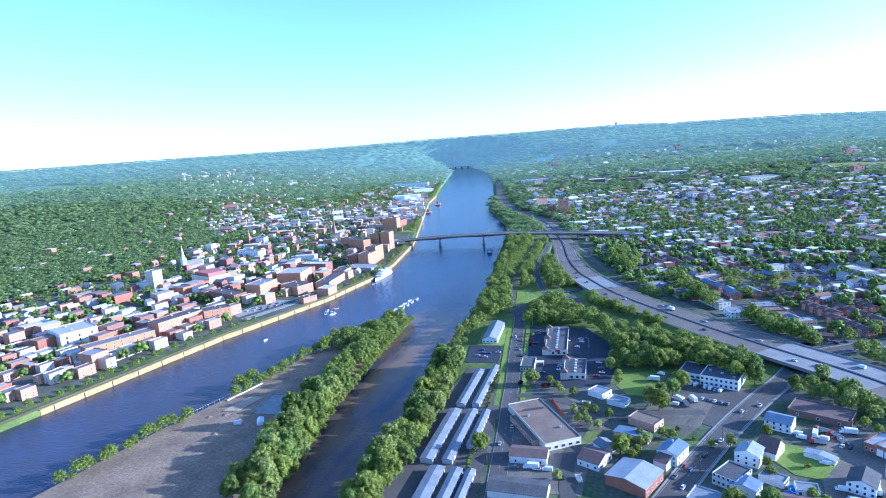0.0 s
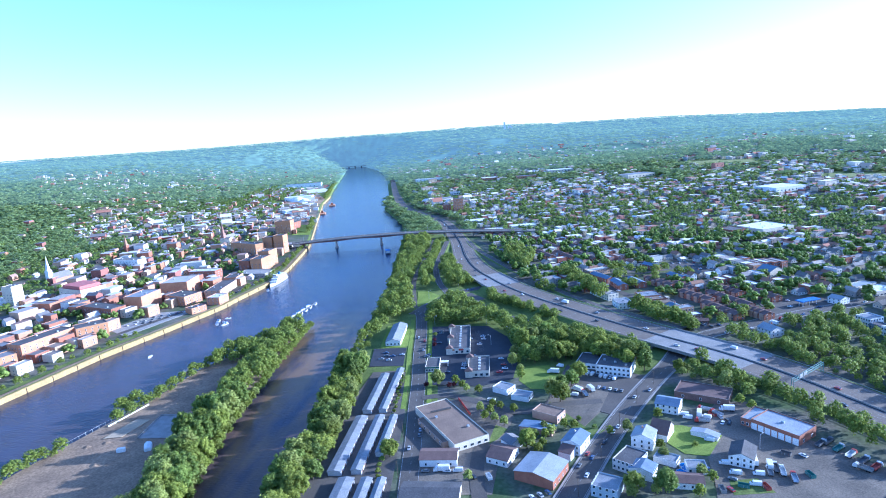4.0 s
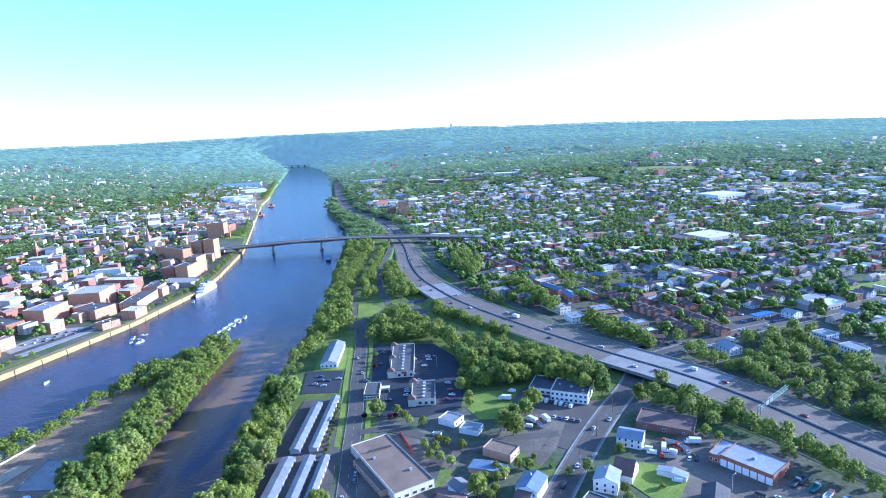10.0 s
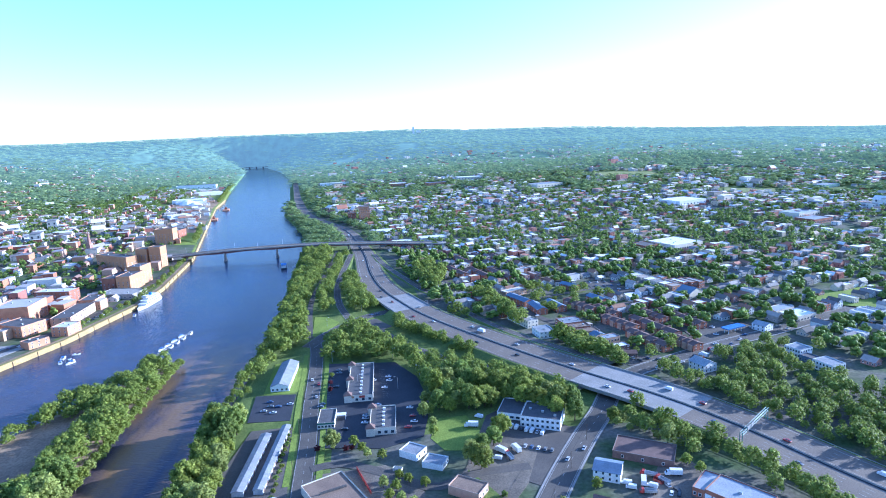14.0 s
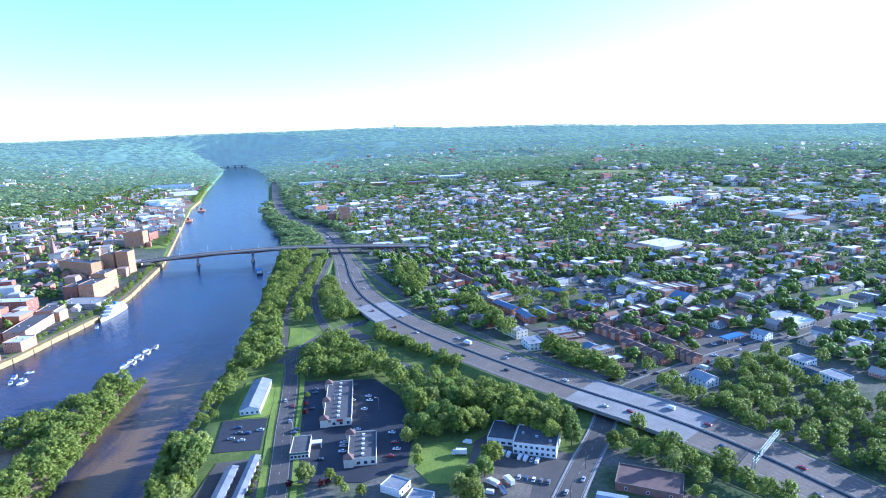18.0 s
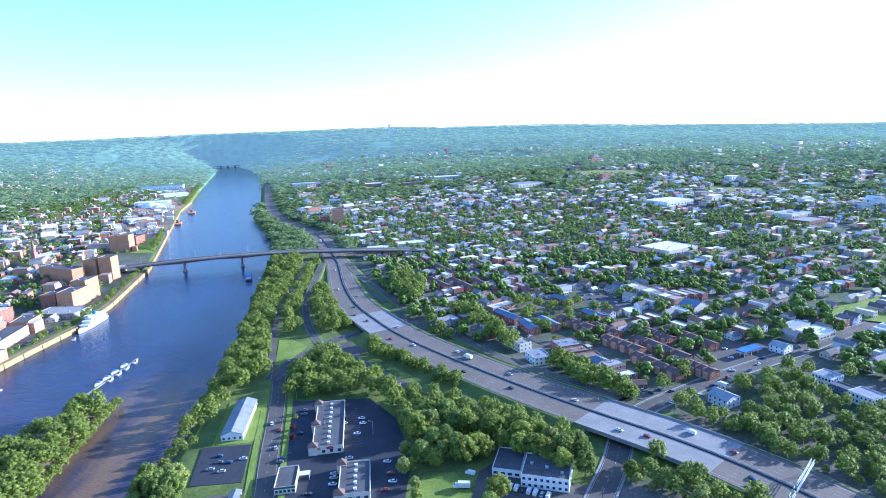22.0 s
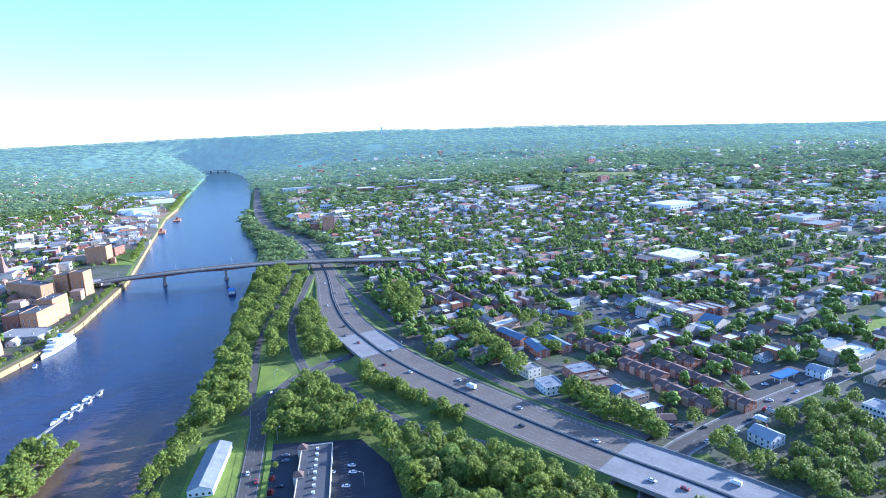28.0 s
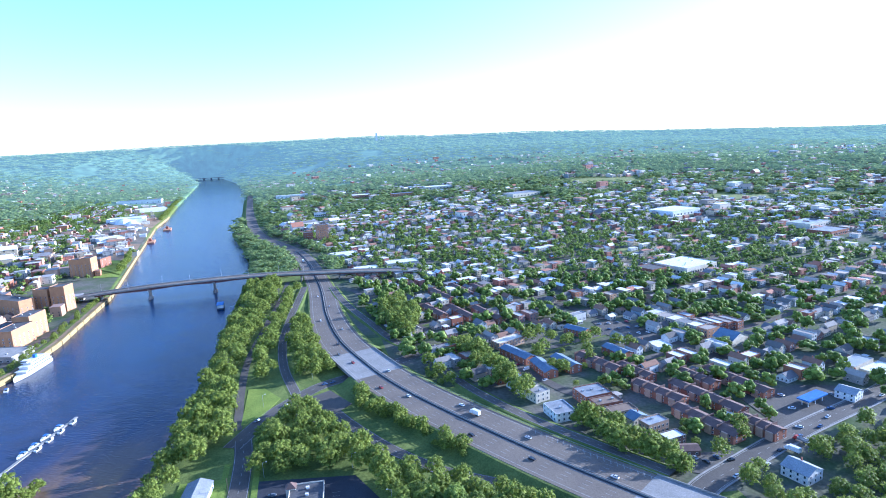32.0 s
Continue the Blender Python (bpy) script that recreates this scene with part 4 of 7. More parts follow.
for y in range(310, 570, 11):
    plant("small" if y % 2 else "pale", float(quay_x(y)) - 13 + float(rng.uniform(-4, 4)), y, 0.75, "trees along the quay")
for y in range(700, 1050, 12):
    plant("small", float(quay_x(y)) - 9 + float(rng.uniform(-4, 3)), y, 1.0, "trees along the quay")
GARDEN = [(62, 287, "broad"), (77, 286, "broad"), (92, 364, "small"), (37, 405, "broad"), (51, 424, "broad"), (-51, 421, "pale"), (-38, 420, "small"), (-32, 413, "small"), (-10, 383, "small"), (-5, 379, "small"), (-15, 366, "small"), (-18, 376, "small"), (4, 374, "small"),
          (11, 329, "broad"), (22, 340, "small"), (17, 324, "small"), (-67, 322, "small"), (-21, 298, "small"), (60, 344, "small"), (44, 362, "shrub"), (52, 352, "shrub"), (104, 330, "shrub"), (84, 318, "small"), (80, 345, "shrub"), (102, 296, "small"), (150, 372, "small"), (146, 380, "small")]
for y in [*range(1230, 1420, 12), *range(1960, 2750, 11)]:
    plant("broad", float(quay_x(y)) - 9 + float(rng.uniform(-5, 4)), y, 0.8, "trees on the far river bank")
grove([(14, 456), (44, 456), (58, 464), (46, 480), (26, 490), (12, 480)], 8, BIG, "woods beside the highway", scale=0.8, keep=0.8)
for x, y, k in GARDEN:
    plant(k, x, y, 0.8, "garden trees among the near houses")


# ---- building kit ----
def rect(q):
    """Centre, width, depth and turn of a near-rectangular plan given by four corners: far left, far right, near right, near left."""
    P = np.array(q, float)
    c = P.mean(0)
    u = (P[1] + P[2] - P[0] - P[3]) / 2
    v = (P[0] + P[1] - P[2] - P[3]) / 2
    a = math.atan2(u[1], u[0])
    return float(c[0]), float(c[1]), float(np.linalg.norm(u)), float(np.linalg.norm(v)), math.degrees(a)


WIN = {}


def window_mesh(w, h):
    key = (round(w, 2), round(h, 2))
    if key not in WIN:
        m = Mesh()
        m.box(-w / 2, -0.05, 0, w / 2, 0.05, h)
        nf = len(m.f)
        a, c, y0, e = w / 2, w / 2 + 0.12, -0.09, 0.12
        inn = [(-a, y0, 0), (a, y0, 0), (a, y0, h), (-a, y0, h)]
        out = [(-c, y0, -e), (c, y0, -e), (c, y0, h + e), (-c, y0, h + e)]
        n = len(m.v)
        m.v += inn + out + [(x, 0.05, z) for x, _, z in out]
        for k in range(4):
            j = (k + 1) % 4
            m.f += [(n + 4 + k, n + 4 + j, n + j, n + k), (n + 8 + k, n + 8 + j, n + 4 + j, n + 4 + k)]
        me = m.data("window", M_GLASS)
        me.materials.append(M_WHITE)
        for f in me.polygons:
            f.material_index = int(f.index >= nf)
        WIN[key] = me
    return WIN[key]


def add_windows(parent, side, w, d, z0, floors, fh, n, ww=1.2, wh=1.5, name="window"):
    """n windows a floor on one side of a w by d building: 's' near, 'n' far, 'w' and 'e' the flanks."""
    L = w if side in "sn" else d
    for f in range(floors):
        for i in range(n):
            t = -L / 2 + L * (i + 0.5) / n
            x, y, a = {"s": (t, -d / 2, 0), "n": (t, d / 2, 180), "w": (-w / 2, t, -90), "e": (w / 2, t, 90)}[side]
            ob = new(name, window_mesh(ww, wh))
            ob.parent = parent
            ob.matrix_basis = pose(x, y, z0 + f * fh, 0, 0, a)


def flat_building(name, q, h, wall, roof, label, category="building", wins=(), z=None, parapet=0.5, units=0, group="", fh=3.4, ww=1.2, wh=1.5, z0=1.2):
    cx, cy, w, d, a = rect(q) if len(q) == 4 else q
    z = land_z(cx, cy) if z is None else z
    b = empty(name, pose(cx, cy, z, 0, 0, a), label, category, group)
    t = 0.3
    m = Mesh()
    m.box(-w / 2, -d / 2, -1.5, w / 2, d / 2, h)
    m.f.pop()
    o = [(-w / 2, -d / 2), (w / 2, -d / 2), (w / 2, d / 2), (-w / 2, d / 2)]
    i = [(-w / 2 + t, -d / 2 + t), (w / 2 - t, -d / 2 + t), (w / 2 - t, d / 2 - t), (-w / 2 + t, d / 2 - t)]
    for k in range(4):
        p, q2, r, s = o[k], o[(k + 1) % 4], i[(k + 1) % 4], i[k]
        m.quad((*p, h), (*q2, h), (*r, h), (*s, h))
        m.quad((*s, h), (*r, h), (*r, h - parapet), (*s, h - parapet))
    part("wall", m, wall, b)
    part("roof", Mesh().quad(*[(*p, h - parapet) for p in i]), roof, b)
    cap = Mesh()
    for k in range(4):
        p, q2 = o[k], o[(k + 1) % 4]
        cap.box(min(p[0], q2[0]) - 0.06, min(p[1], q2[1]) - 0.06, h + 0.004, max(p[0], q2[0]) + 0.06, max(p[1], q2[1]) + 0.06, h + 0.1)
    part("coping", cap, M_CONC, b)
    for side, floors, n in wins:
        add_windows(b, side, w, d, z0, floors, fh, n, ww, wh)
    for k in range(units):
        ux, uy = -w / 2 + w * (k + 0.5) / units, (rng.random() - 0.5) * d * 0.5
        part("roof_unit", Mesh().box(ux - 0.8, uy - 0.7, h - parapet, ux + 0.8, uy + 0.7, h - parapet + 1.1), M_GALV, b)
    return b


def gable_building(name, q, h, rise, wall, roof, label, category="house", wins=(), z=None, group="", along="y", over=0.4, chimney=False, fh=2.8, ww=1.0, wh=1.4, at=None):
    cx, cy, w, d, a = rect(q) if len(q) == 4 else q
    z = land_z(cx, cy) if z is None else z
    b = empty(name, pose(cx, cy, z, 0, 0, a), label, category, group)
    m = Mesh()
    m.box(-w / 2, -d / 2, -1.2, w / 2, d / 2, h)
    m.f.pop()
    if along == "y":
        for s in (-1, 1):
            m.quad((-w / 2, s * d / 2, h), (w / 2, s * d / 2, h), (0, s * d / 2, h + rise))
    else:
        for s in (-1, 1):
            m.quad((s * w / 2, -d / 2, h), (s * w / 2, d / 2, h), (s * w / 2, 0, h + rise))
    part("wall", m, wall, b)
    half = (w if along == "y" else d) / 2
    long = (d if along == "y" else w) / 2 + over
    k = rise / half
    r = Mesh()
    for s in (-1, 1):
        e, low = half + over, h - over * k
        pts = [(s * e, -long, low), (s * e, long, low), (0, long, h + rise), (0, -long, h + rise)]
        if along == "x":
            pts = [(y, x, zz) for x, y, zz in pts]
        up = [(x, y, zz + 0.22) for x, y, zz in pts]
        r.quad(*up)
        r.quad(pts[0], pts[1], up[1], up[0])
        r.quad(pts[3], pts[0], up[0], up[3])
        r.quad(pts[1], pts[2], up[2], up[1])
        r.quad(*pts[::-1])
    part("roof", r, roof, b)
    for side, floors, n in wins:
        add_windows(b, side, w, d, 1.0, floors, fh, n, ww, wh)
    if chimney:
        part("chimney", Mesh().box(w * 0.18, d * 0.1, h, w * 0.18 + 0.7, d * 0.1 + 0.7, h + rise + 0.8), M_BRICK, b)
    return b


M_METALROOF = mat("pale_metal_roof", (0.27, 0.275, 0.28), (0.20, 0.205, 0.21), 0.6, 0.2, 2.0, metal=0.0, spec=0.3)
M_TARROOF = mat("grey_tar_roof", (0.105, 0.10, 0.10), (0.075, 0.073, 0.072), 0.9, 0.15, 1.5)
M_BROWNROOF = mat("brown_gravel_roof", (0.23, 0.165, 0.115), (0.175, 0.125, 0.09), 0.95, 0.12, 1.5)
M_BROWNSH = mat("brown_shingles", (0.17, 0.11, 0.09), (0.13, 0.085, 0.07), 0.9, 0.3, 5.0)
M_BLUEROOF = mat("slate_blue_roof", (0.17, 0.22, 0.29), (0.13, 0.17, 0.23), 0.7, 0.2, 3.0)
M_GREYROOF = mat("grey_metal_roof", (0.34, 0.35, 0.36), (0.27, 0.28, 0.29), 0.5, 0.15, 2.0)
M_REDBRICK = mat("dark_red_brick", (0.31, 0.135, 0.08), (0.25, 0.105, 0.065), 0.9, 0.3, 5.0)
M_TANBRICK = mat("tan_brick", (0.46, 0.31, 0.21), (0.38, 0.25, 0.17), 0.9, 0.3, 5.0)
M_SALMON = mat("salmon_brick", (0.50, 0.26, 0.14), (0.42, 0.21, 0.115), 0.9, 0.2, 4.0)
M_ORANGE = mat("orange_brick", (0.46, 0.245, 0.12), (0.38, 0.20, 0.10), 0.9, 0.2, 4.0)
M_CREAM = mat("cream_render", (0.66, 0.60, 0.48), (0.56, 0.51, 0.41), 0.8, 0.2, 3.0)
M_REDPAINT = mat("red_paint", (0.36, 0.055, 0.045), (0.28, 0.045, 0.035), 0.5, 0.5, 3.0)
M_BLUE = mat("blue_paint", (0.05, 0.16, 0.42), (0.04, 0.12, 0.33), 0.5, 0.5, 3.0)
M_TEAL = mat("teal_paint", (0.09, 0.22, 0.20), (0.07, 0.17, 0.155), 0.5, 0.5, 3.0)
M_DARK = mat("dark_rubber", (0.02, 0.02, 0.022), (0.015, 0.015, 0.016), 0.8, 1.0, 6.0)
M_GREENTRIM = mat("green_trim", (0.05, 0.14, 0.10), (0.04, 0.11, 0.08), 0.6, 0.5, 3.0)

# ---- storage rows ----
for q, g in (([(-104, 367), (-96, 367), (-87, 303), (-94, 303)], 11), ([(-90, 368), (-84.5, 368), (-76, 304), (-82, 304)], 11), ([(-79, 368), (-74.5, 368), (-69, 322), (-73.5, 322)], 8),
             ([(-101, 437), (-95, 437), (-87, 376), (-93, 376)], 10), ([(-90, 447), (-85, 447), (-77, 377), (-82, 377)], 11),
             ([(-94, 296), (-85.5, 296), (-79, 235), (-87, 235)], 9), ([(-81, 296), (-75.5, 296), (-69, 235), (-75, 235)], 9), ([(-72, 296), (-67.5, 296), (-62, 240), (-66.5, 240)], 9)):
    b = gable_building("storage_row", q, 2.9, 0.7, mat("grey_corrugated_wall", (0.5, 0.5, 0.5), (0.42, 0.42, 0.42), 0.6, 0.4, 3.0), M_METALROOF, "long low storage row with a pale metal roof", "storage building", group="storage rows")
    cx, cy, w, d, a = rect(q)
    for k in range(g):
        for s in (-1, 1):
            y = -d / 2 + d * (k + 0.5) / g
            ob = part("roller_door", Mesh().box(-0.04, -1.2, 0.3, 0.04, 1.2, 2.6), M_BROWNSH, b)
            ob.matrix_basis = pose(s * (w / 2 + 0.02), y, 0)
    for k in range(1, 5):
        y = -d / 2 + d * k / 5
        for s in (-1, 1):
            rib = part("roof_seam", Mesh().box(0, -0.06, 0, w / 2 + 0.3, 0.06, 0.06), M_GALV, b)
            rib.matrix_basis = pose(0, y, 2.9 + 0.7 + 0.24, 0, math.degrees(math.atan2(0.7, w / 2)), 0) if s > 0 else pose(0, y, 2.9 + 0.7 + 0.24, 0, 180 - math.degrees(math.atan2(0.7, w / 2)), 0)

# ---- workshops, shops and yard buildings ----
flat_building("workshop", [(-55, 376), (-37, 390), (-15, 334), (-36, 324)], 5.2, M_CREAM, M_BROWNROOF, "large workshop with a brown gravel roof and cream walls", "workshop", (("s", 1, 5), ("e", 1, 4)), units=2, ww=2.2)
flat_building("workshop_annex", [(-55, 362), (-49, 365), (-35, 333), (-40, 329)], 3.8, M_TANBRICK, M_BROWNROOF, "low curved brick annex with a brown roof", "annex", (("w", 1, 5),))
part("roof_wall", Mesh().box(-7, -0.25, 0, 7, 0.25, 1.2), M_TARROOF, None)
tagged(bpy.data.objects["roof_wall"], "low grey fire wall on the workshop roof", "fire wall").matrix_basis = pose(-43, 369, 9.9, 0, 0, 25)
wall = tagged(part("red_fence", Mesh().box(-0.15, -13, 0, 0.15, 13, 2.0), M_REDPAINT), "long red board fence by the workshop", "fence")
wall.matrix_basis = pose(-29, 383, 5.1, 0, 0, 22)
gable_building("warehouse", [(-49, 323), (-28.5, 323), (-27.5, 311), (-48.5, 311)], 4.4, 1.6, M_WHITE, M_BROWNSH, "white warehouse with a brown low-pitched roof", "warehouse", (("s", 1, 3),), along="x")
gable_building("warehouse", (-39, 283, 30, 14, -2), 4.2, 1.4, M_SIDING, M_TARROOF, "grey-roofed warehouse beside the yard", "warehouse", along="x")


def shop(q, h, label, vents, gables):
    b = flat_building("shop_block", q, h, M_CREAM, M_TARROOF, label, "shop building", (("s", 1, 4), ("w", 1, 6), ("e", 1, 4)), parapet=0.7, ww=2.0, wh=1.9)
    cx, cy, w, d, a = rect(q)
    for k in range(vents):
        y = -d / 2 + d * (k + 0.7) / (vents + 0.5)
        v = part("roof_unit", Mesh().box(-0.7, -0.6, 0, 0.7, 0.6, 1.1).box(-0.9, -0.8, 1.104, 0.9, 0.8, 1.2), M_WHITE, b, "white rooftop air unit")
        v.matrix_basis = pose(0.5, y, h - 0.7)
    for y in gables:
        g = part("entrance_gable", Mesh().box(-2.6, -2.4, 0, 2.6, 2.4, h + 0.6), M_CREAM, b)
        g.matrix_basis = pose(-w / 2 + 0.6, y * d, -0.3)
        r = Mesh()
        for s in (-1, 1):
            r.quad((s * 3, -2.8, h + 0.5), (s * 3, 2.8, h + 0.5), (0, 2.8 * 0.1, h + 3.2), (0, -2.8 * 0.1, h + 3.2))
            r.quad((-3, s * 2.8, h + 0.5), (3, s * 2.8, h + 0.5), (0, s * 0.28, h + 3.2))
        rr = part("turret_roof", r, M_BROWNSH, g)
    return b


b = shop([(-54, 542), (-37, 541), (-28, 483), (-47, 480)], 5.2, "long shop block with a grey roof and small turrets", 9, (-0.47, -0.02, 0.46))
for x, col in ((-6, M_ORANGE), (1.5, M_REDPAINT)):
    s = part("sign_board", Mesh().box(-2, -0.12, 0, 2, 0.12, 1.6), col, b, "bright shop sign board")
    s.matrix_basis = pose(x, -30.3, 3.2)
shop([(-31, 463), (-15.5, 463), (-12, 433), (-29, 432)], 5.2, "shop block with a dark flat roof", 5, (0.46, -0.46))
b = flat_building("shop", [(-65.5, 464), (-55, 464), (-51.5, 445), (-62.5, 444)], 4.6, M_CREAM, M_TARROOF, "small dark-roofed shop with a green trim band", "shop", (("s", 1, 5), ("e", 1, 4)), ww=1.5)
part("trim_band", Mesh().box(-5.6, -9.95, 3.3, 5.6, -9.85, 4.3), M_GREENTRIM, b)
part("drive_canopy", Mesh().box(5.6, 1, 3.2, 12, 5, 3.6, True).box(11.4, 1.2, 0, 11.8, 1.6, 3.2).box(11.4, 4.4, 0, 11.8, 4.8, 3.2), M_WHITE, b)
gable_building("boathouse", [(-110, 555), (-98.5, 555), (-92.5, 507), (-107.5, 506)], 4.0, 2.4, M_WHITE, M_METALROOF, "white hall with a pale metal gable roof", "hall", (("s", 1, 4), ("e", 1, 8)), ww=1.4)
b = flat_building("vehicle_office", [(71, 454), (95, 444), (88, 424), (66, 432)], 7.6, M_WHITE, M_TARROOF, "two-storey white office with dark arched windows", "office", (("s", 2, 8), ("w", 1, 5), ("e", 2, 4)), parapet=0.8, units=3, ww=1.5, wh=1.5)
flat_building("vehicle_hall", [(57, 466), (73, 462), (67, 439), (54, 446)], 4.6, M_WHITE, M_TARROOF, "low dark-roofed hall with a white front", "hall", (("s", 1, 4),), ww=2.4)
b = flat_building("garage_hall", [(154, 361), (171, 340), (158, 327.5), (141, 348)], 6.2, M_REDBRICK, M_GREYROOF, "long brick truck garage with white roller doors", "garage", (("e", 1, 2),), units=1)
cx, cy, w, d, a = rect([(154, 361), (171, 340), (158, 327.5), (141, 348)])
for k in range(7):
    o = part("roller_door", Mesh().box(-1.6, -0.05, 0, 1.6, 0.05, 4.0), M_WHITE, b, "white roller door")
    o.matrix_basis = pose(-w / 2 + w * (k + 0.5) / 7, -d / 2 - 0.03, 0)
flat_building("garage_office", [(149, 367), (155, 362), (142, 347.5), (137, 353)], 5.0, M_REDBRICK, M_GREYROOF, "low brick office beside the garage", "office", (("s", 1, 3), ("w", 1, 3)))
flat_building("brown_shed", [(117, 408), (146, 394), (138, 376), (110, 392)], 4.6, M_BROWNSH, M_BROWNSH, "wide dark brown shed under the trees", "shed", (("s", 1, 3),))
gable_building("house", [(97, 384), (110, 378), (105, 366), (93, 372)], 5.5, 2.2, M_WHITE, M_BLUEROOF, "white house with a slate-blue roof", "house", (("s", 2, 4), ("w", 2, 3)), along="x")
flat_building("white_shed", [(-10, 407), (-4, 416), (5, 408), (-1, 399)], 4.2, M_WHITE, M_METALROOF, "small white shed with a pale flat roof", "shed", (("s", 1, 2),))
flat_building("white_shed", [(3, 395), (7, 403), (17, 397), (13, 387)], 3.6, M_WHITE, M_METALROOF, "small white shed with a pale flat roof", "shed", (("s", 1, 2),))
flat_building("brick_store", [(16, 368), (22, 377), (36, 367), (30, 357)], 5.0, M_TANBRICK, M_BROWNROOF, "tan brick store with a brown gravel roof", "store", (("s", 1, 3), ("e", 1, 2)))
gable_building("low_shed", [(8, 352), (11, 360), (29, 349), (25, 341)], 2.8, 1.0, M_TANBRICK, M_BLUEROOF, "low shed with a slate-blue roof", "shed", along="x")
gable_building("hall", [(4, 301), (13, 316), (32, 308), (22, 286)], 5.2, 2.0, M_REDBRICK, M_GREYROOF, "large hall with a pale grey metal roof", "hall", (("s", 1, 4), ("e", 1, 5)), along="x")
gable_building("house", [(30, 326), (37, 339), (47, 334), (40, 320)], 6.4, 2.0, M_WHITE, M_BLUEROOF, "white house with a slate-blue gable roof", "house", (("s", 2, 3), ("e", 2, 4), ("w", 2, 3)), along="x", chimney=True)
gable_building("house", [(28, 319), (34, 330), (40, 326), (34, 315)], 4.4, 1.6, M_WHITE, M_BROWNSH, "small white house with a tan roof", "house", (("s", 1, 2), ("e", 1, 3)))
gable_building("house", [(-10, 318), (-5, 329), (6, 324), (-2, 306)], 4.0, 2.6, M_SIDING, M_BROWNSH, "low house with a wide brown roof", "house", (("s", 1, 3), ("w", 1, 3)))
gable_building("house", [(-4, 335), (3, 340), (9, 333), (2, 327)], 3.6, 1.6, M_SIDING, M_ROOF, "small house with a tan shingle roof", "house", (("s", 1, 2),))
gable_building("house", [(70, 331), (74, 341), (85, 336), (79, 324)], 6.6, 2.2, M_WHITE, M_GREYROOF, "white two-storey house with a grey roof", "house", (("s", 2, 4), ("w", 2, 3)), along="x", chimney=True)
gable_building("house", [(82, 340), (89, 352), (96, 345), (89, 333)], 4.4, 5.4, M_WHITE, M_BROWNSH, "white house with a steep brown roof", "house", (("s", 1, 2), ("e", 1, 2)))
flat_building("house", [(56, 308), (64, 321), (76, 315), (64, 301)], 6.0, M_SIDING, M_TARROOF, "flat-roofed house with pale siding", "house", (("s", 2, 4), ("w", 2, 5)))
gable_building("house", [(62, 297), (66, 304), (78, 309), (73, 299)], 5.0, 1.6, M_SIDING, M_BLUEROOF, "pale house with a slate-blue roof", "house", (("s", 2, 4),), along="x")
gable_building("garden_shed", [(105, 342), (107.5, 346), (120, 338.5), (117, 334)], 2.6, 1.1, M_WHITE, M_GREYROOF, "long narrow white garage with a grey roof", "garage", (("s", 1, 3),), along="x")
gable_building("house", [(115, 311), (121, 324), (132, 319), (125, 305)], 5.6, 2.4, M_WHITE, M_TARROOF, "white house with a dark gable roof", "house", (("s", 2, 4), ("w", 2, 4)), along="x")
flat_building("trailer_home", [(78, 315), (82, 321), (91, 314), (87, 307)], 3.6, M_WHITE, M_METALROOF, "long white trailer home", "trailer", (("s", 1, 4),))
flat_building("house", [(92, 311), (101, 309), (103, 302), (92, 302)], 3.8, M_WHITE, M_METALROOF, "low white flat-roofed house with a terrace", "house", (("s", 1, 3),))
gable_building("house", [(83, 299), (98, 297), (95, 288), (80, 290)], 3.6, 1.4, M_WHITE, M_BROWNSH, "low white house with a brown roof", "house", (("s", 1, 4),), along="x")
flat_building("house", [(46, 296), (58, 290), (52, 279), (41, 284)], 6.0, M_SIDING, M_METALROOF, "pale flat-roofed house by the street", "house", (("s", 2, 4), ("w", 2, 4)))
for x, y, r in ((92, 306, 2.3), (94.5, 309.5, 1.8)):
    pool = empty("pool", pose(x, y, 5.1), "round blue garden pool beside a white house", "pool", "garden pools")
    part("rim", Mesh().prism([(r * math.cos(t), r * math.sin(t)) for t in np.arange(16) * math.pi / 8], 0, 1.1), M_WHITE, pool)
    part("pool_water", Mesh().prism([(0.9 * r * math.cos(t), 0.9 * r * math.sin(t)) for t in np.arange(16) * math.pi / 8], 1.0, 1.12), M_BLUE, pool)


# ---- gantry over the highway ----
def build_gantry():
    A, B = Vector((182, 391, 7.4)), Vector((213, 418, 7.6))
    g = empty("sign_gantry", pose(0, 0, 0), "pale teal steel truss gantry over the highway", "sign gantry")
    d = (B - A).normalized()
    n = Vector((-d.y, d.x, 0))
    for P in (A, B):
        for s in (-0.7, 0.7):
            part("post", Mesh().tube(P + n * s, P + n * s + Vector((0, 0, 8.6)), 0.22, 0.2, 8), M_TEAL, g)
    L = (B - A).length
    for s in (-0.7, 0.7):
        for h in (6.8, 8.5):
            part("chord", Mesh().tube(A + n * s + Vector((0, 0, h)), B + n * s + Vector((0, 0, h)), 0.16, 0.16, 6), M_TEAL, g)
        k = 14
        for i in range(k):
            p = A + d * (L * i / k) + n * s
            q = A + d * (L * (i + 1) / k) + n * s
            lo, hi = (6.8, 8.5) if i % 2 else (8.5, 6.8)
            part("brace", Mesh().tube(p + Vector((0, 0, lo)), q + Vector((0, 0, hi)), 0.07, 0.07, 5), M_TEAL, g)
    for t in (0.22, 0.36):
        p = A + d * (L * t) - n * 0.95
        s = part("sign_panel", Mesh().box(-2.2, -0.08, 0, 2.2, 0.08, 2.6), M_GALV, g, "sign panel seen from behind")
        s.matrix_basis = pose(p.x, p.y, p.z + 7.0, 0, 0, math.degrees(math.atan2(d.y, d.x)))


build_gantry()


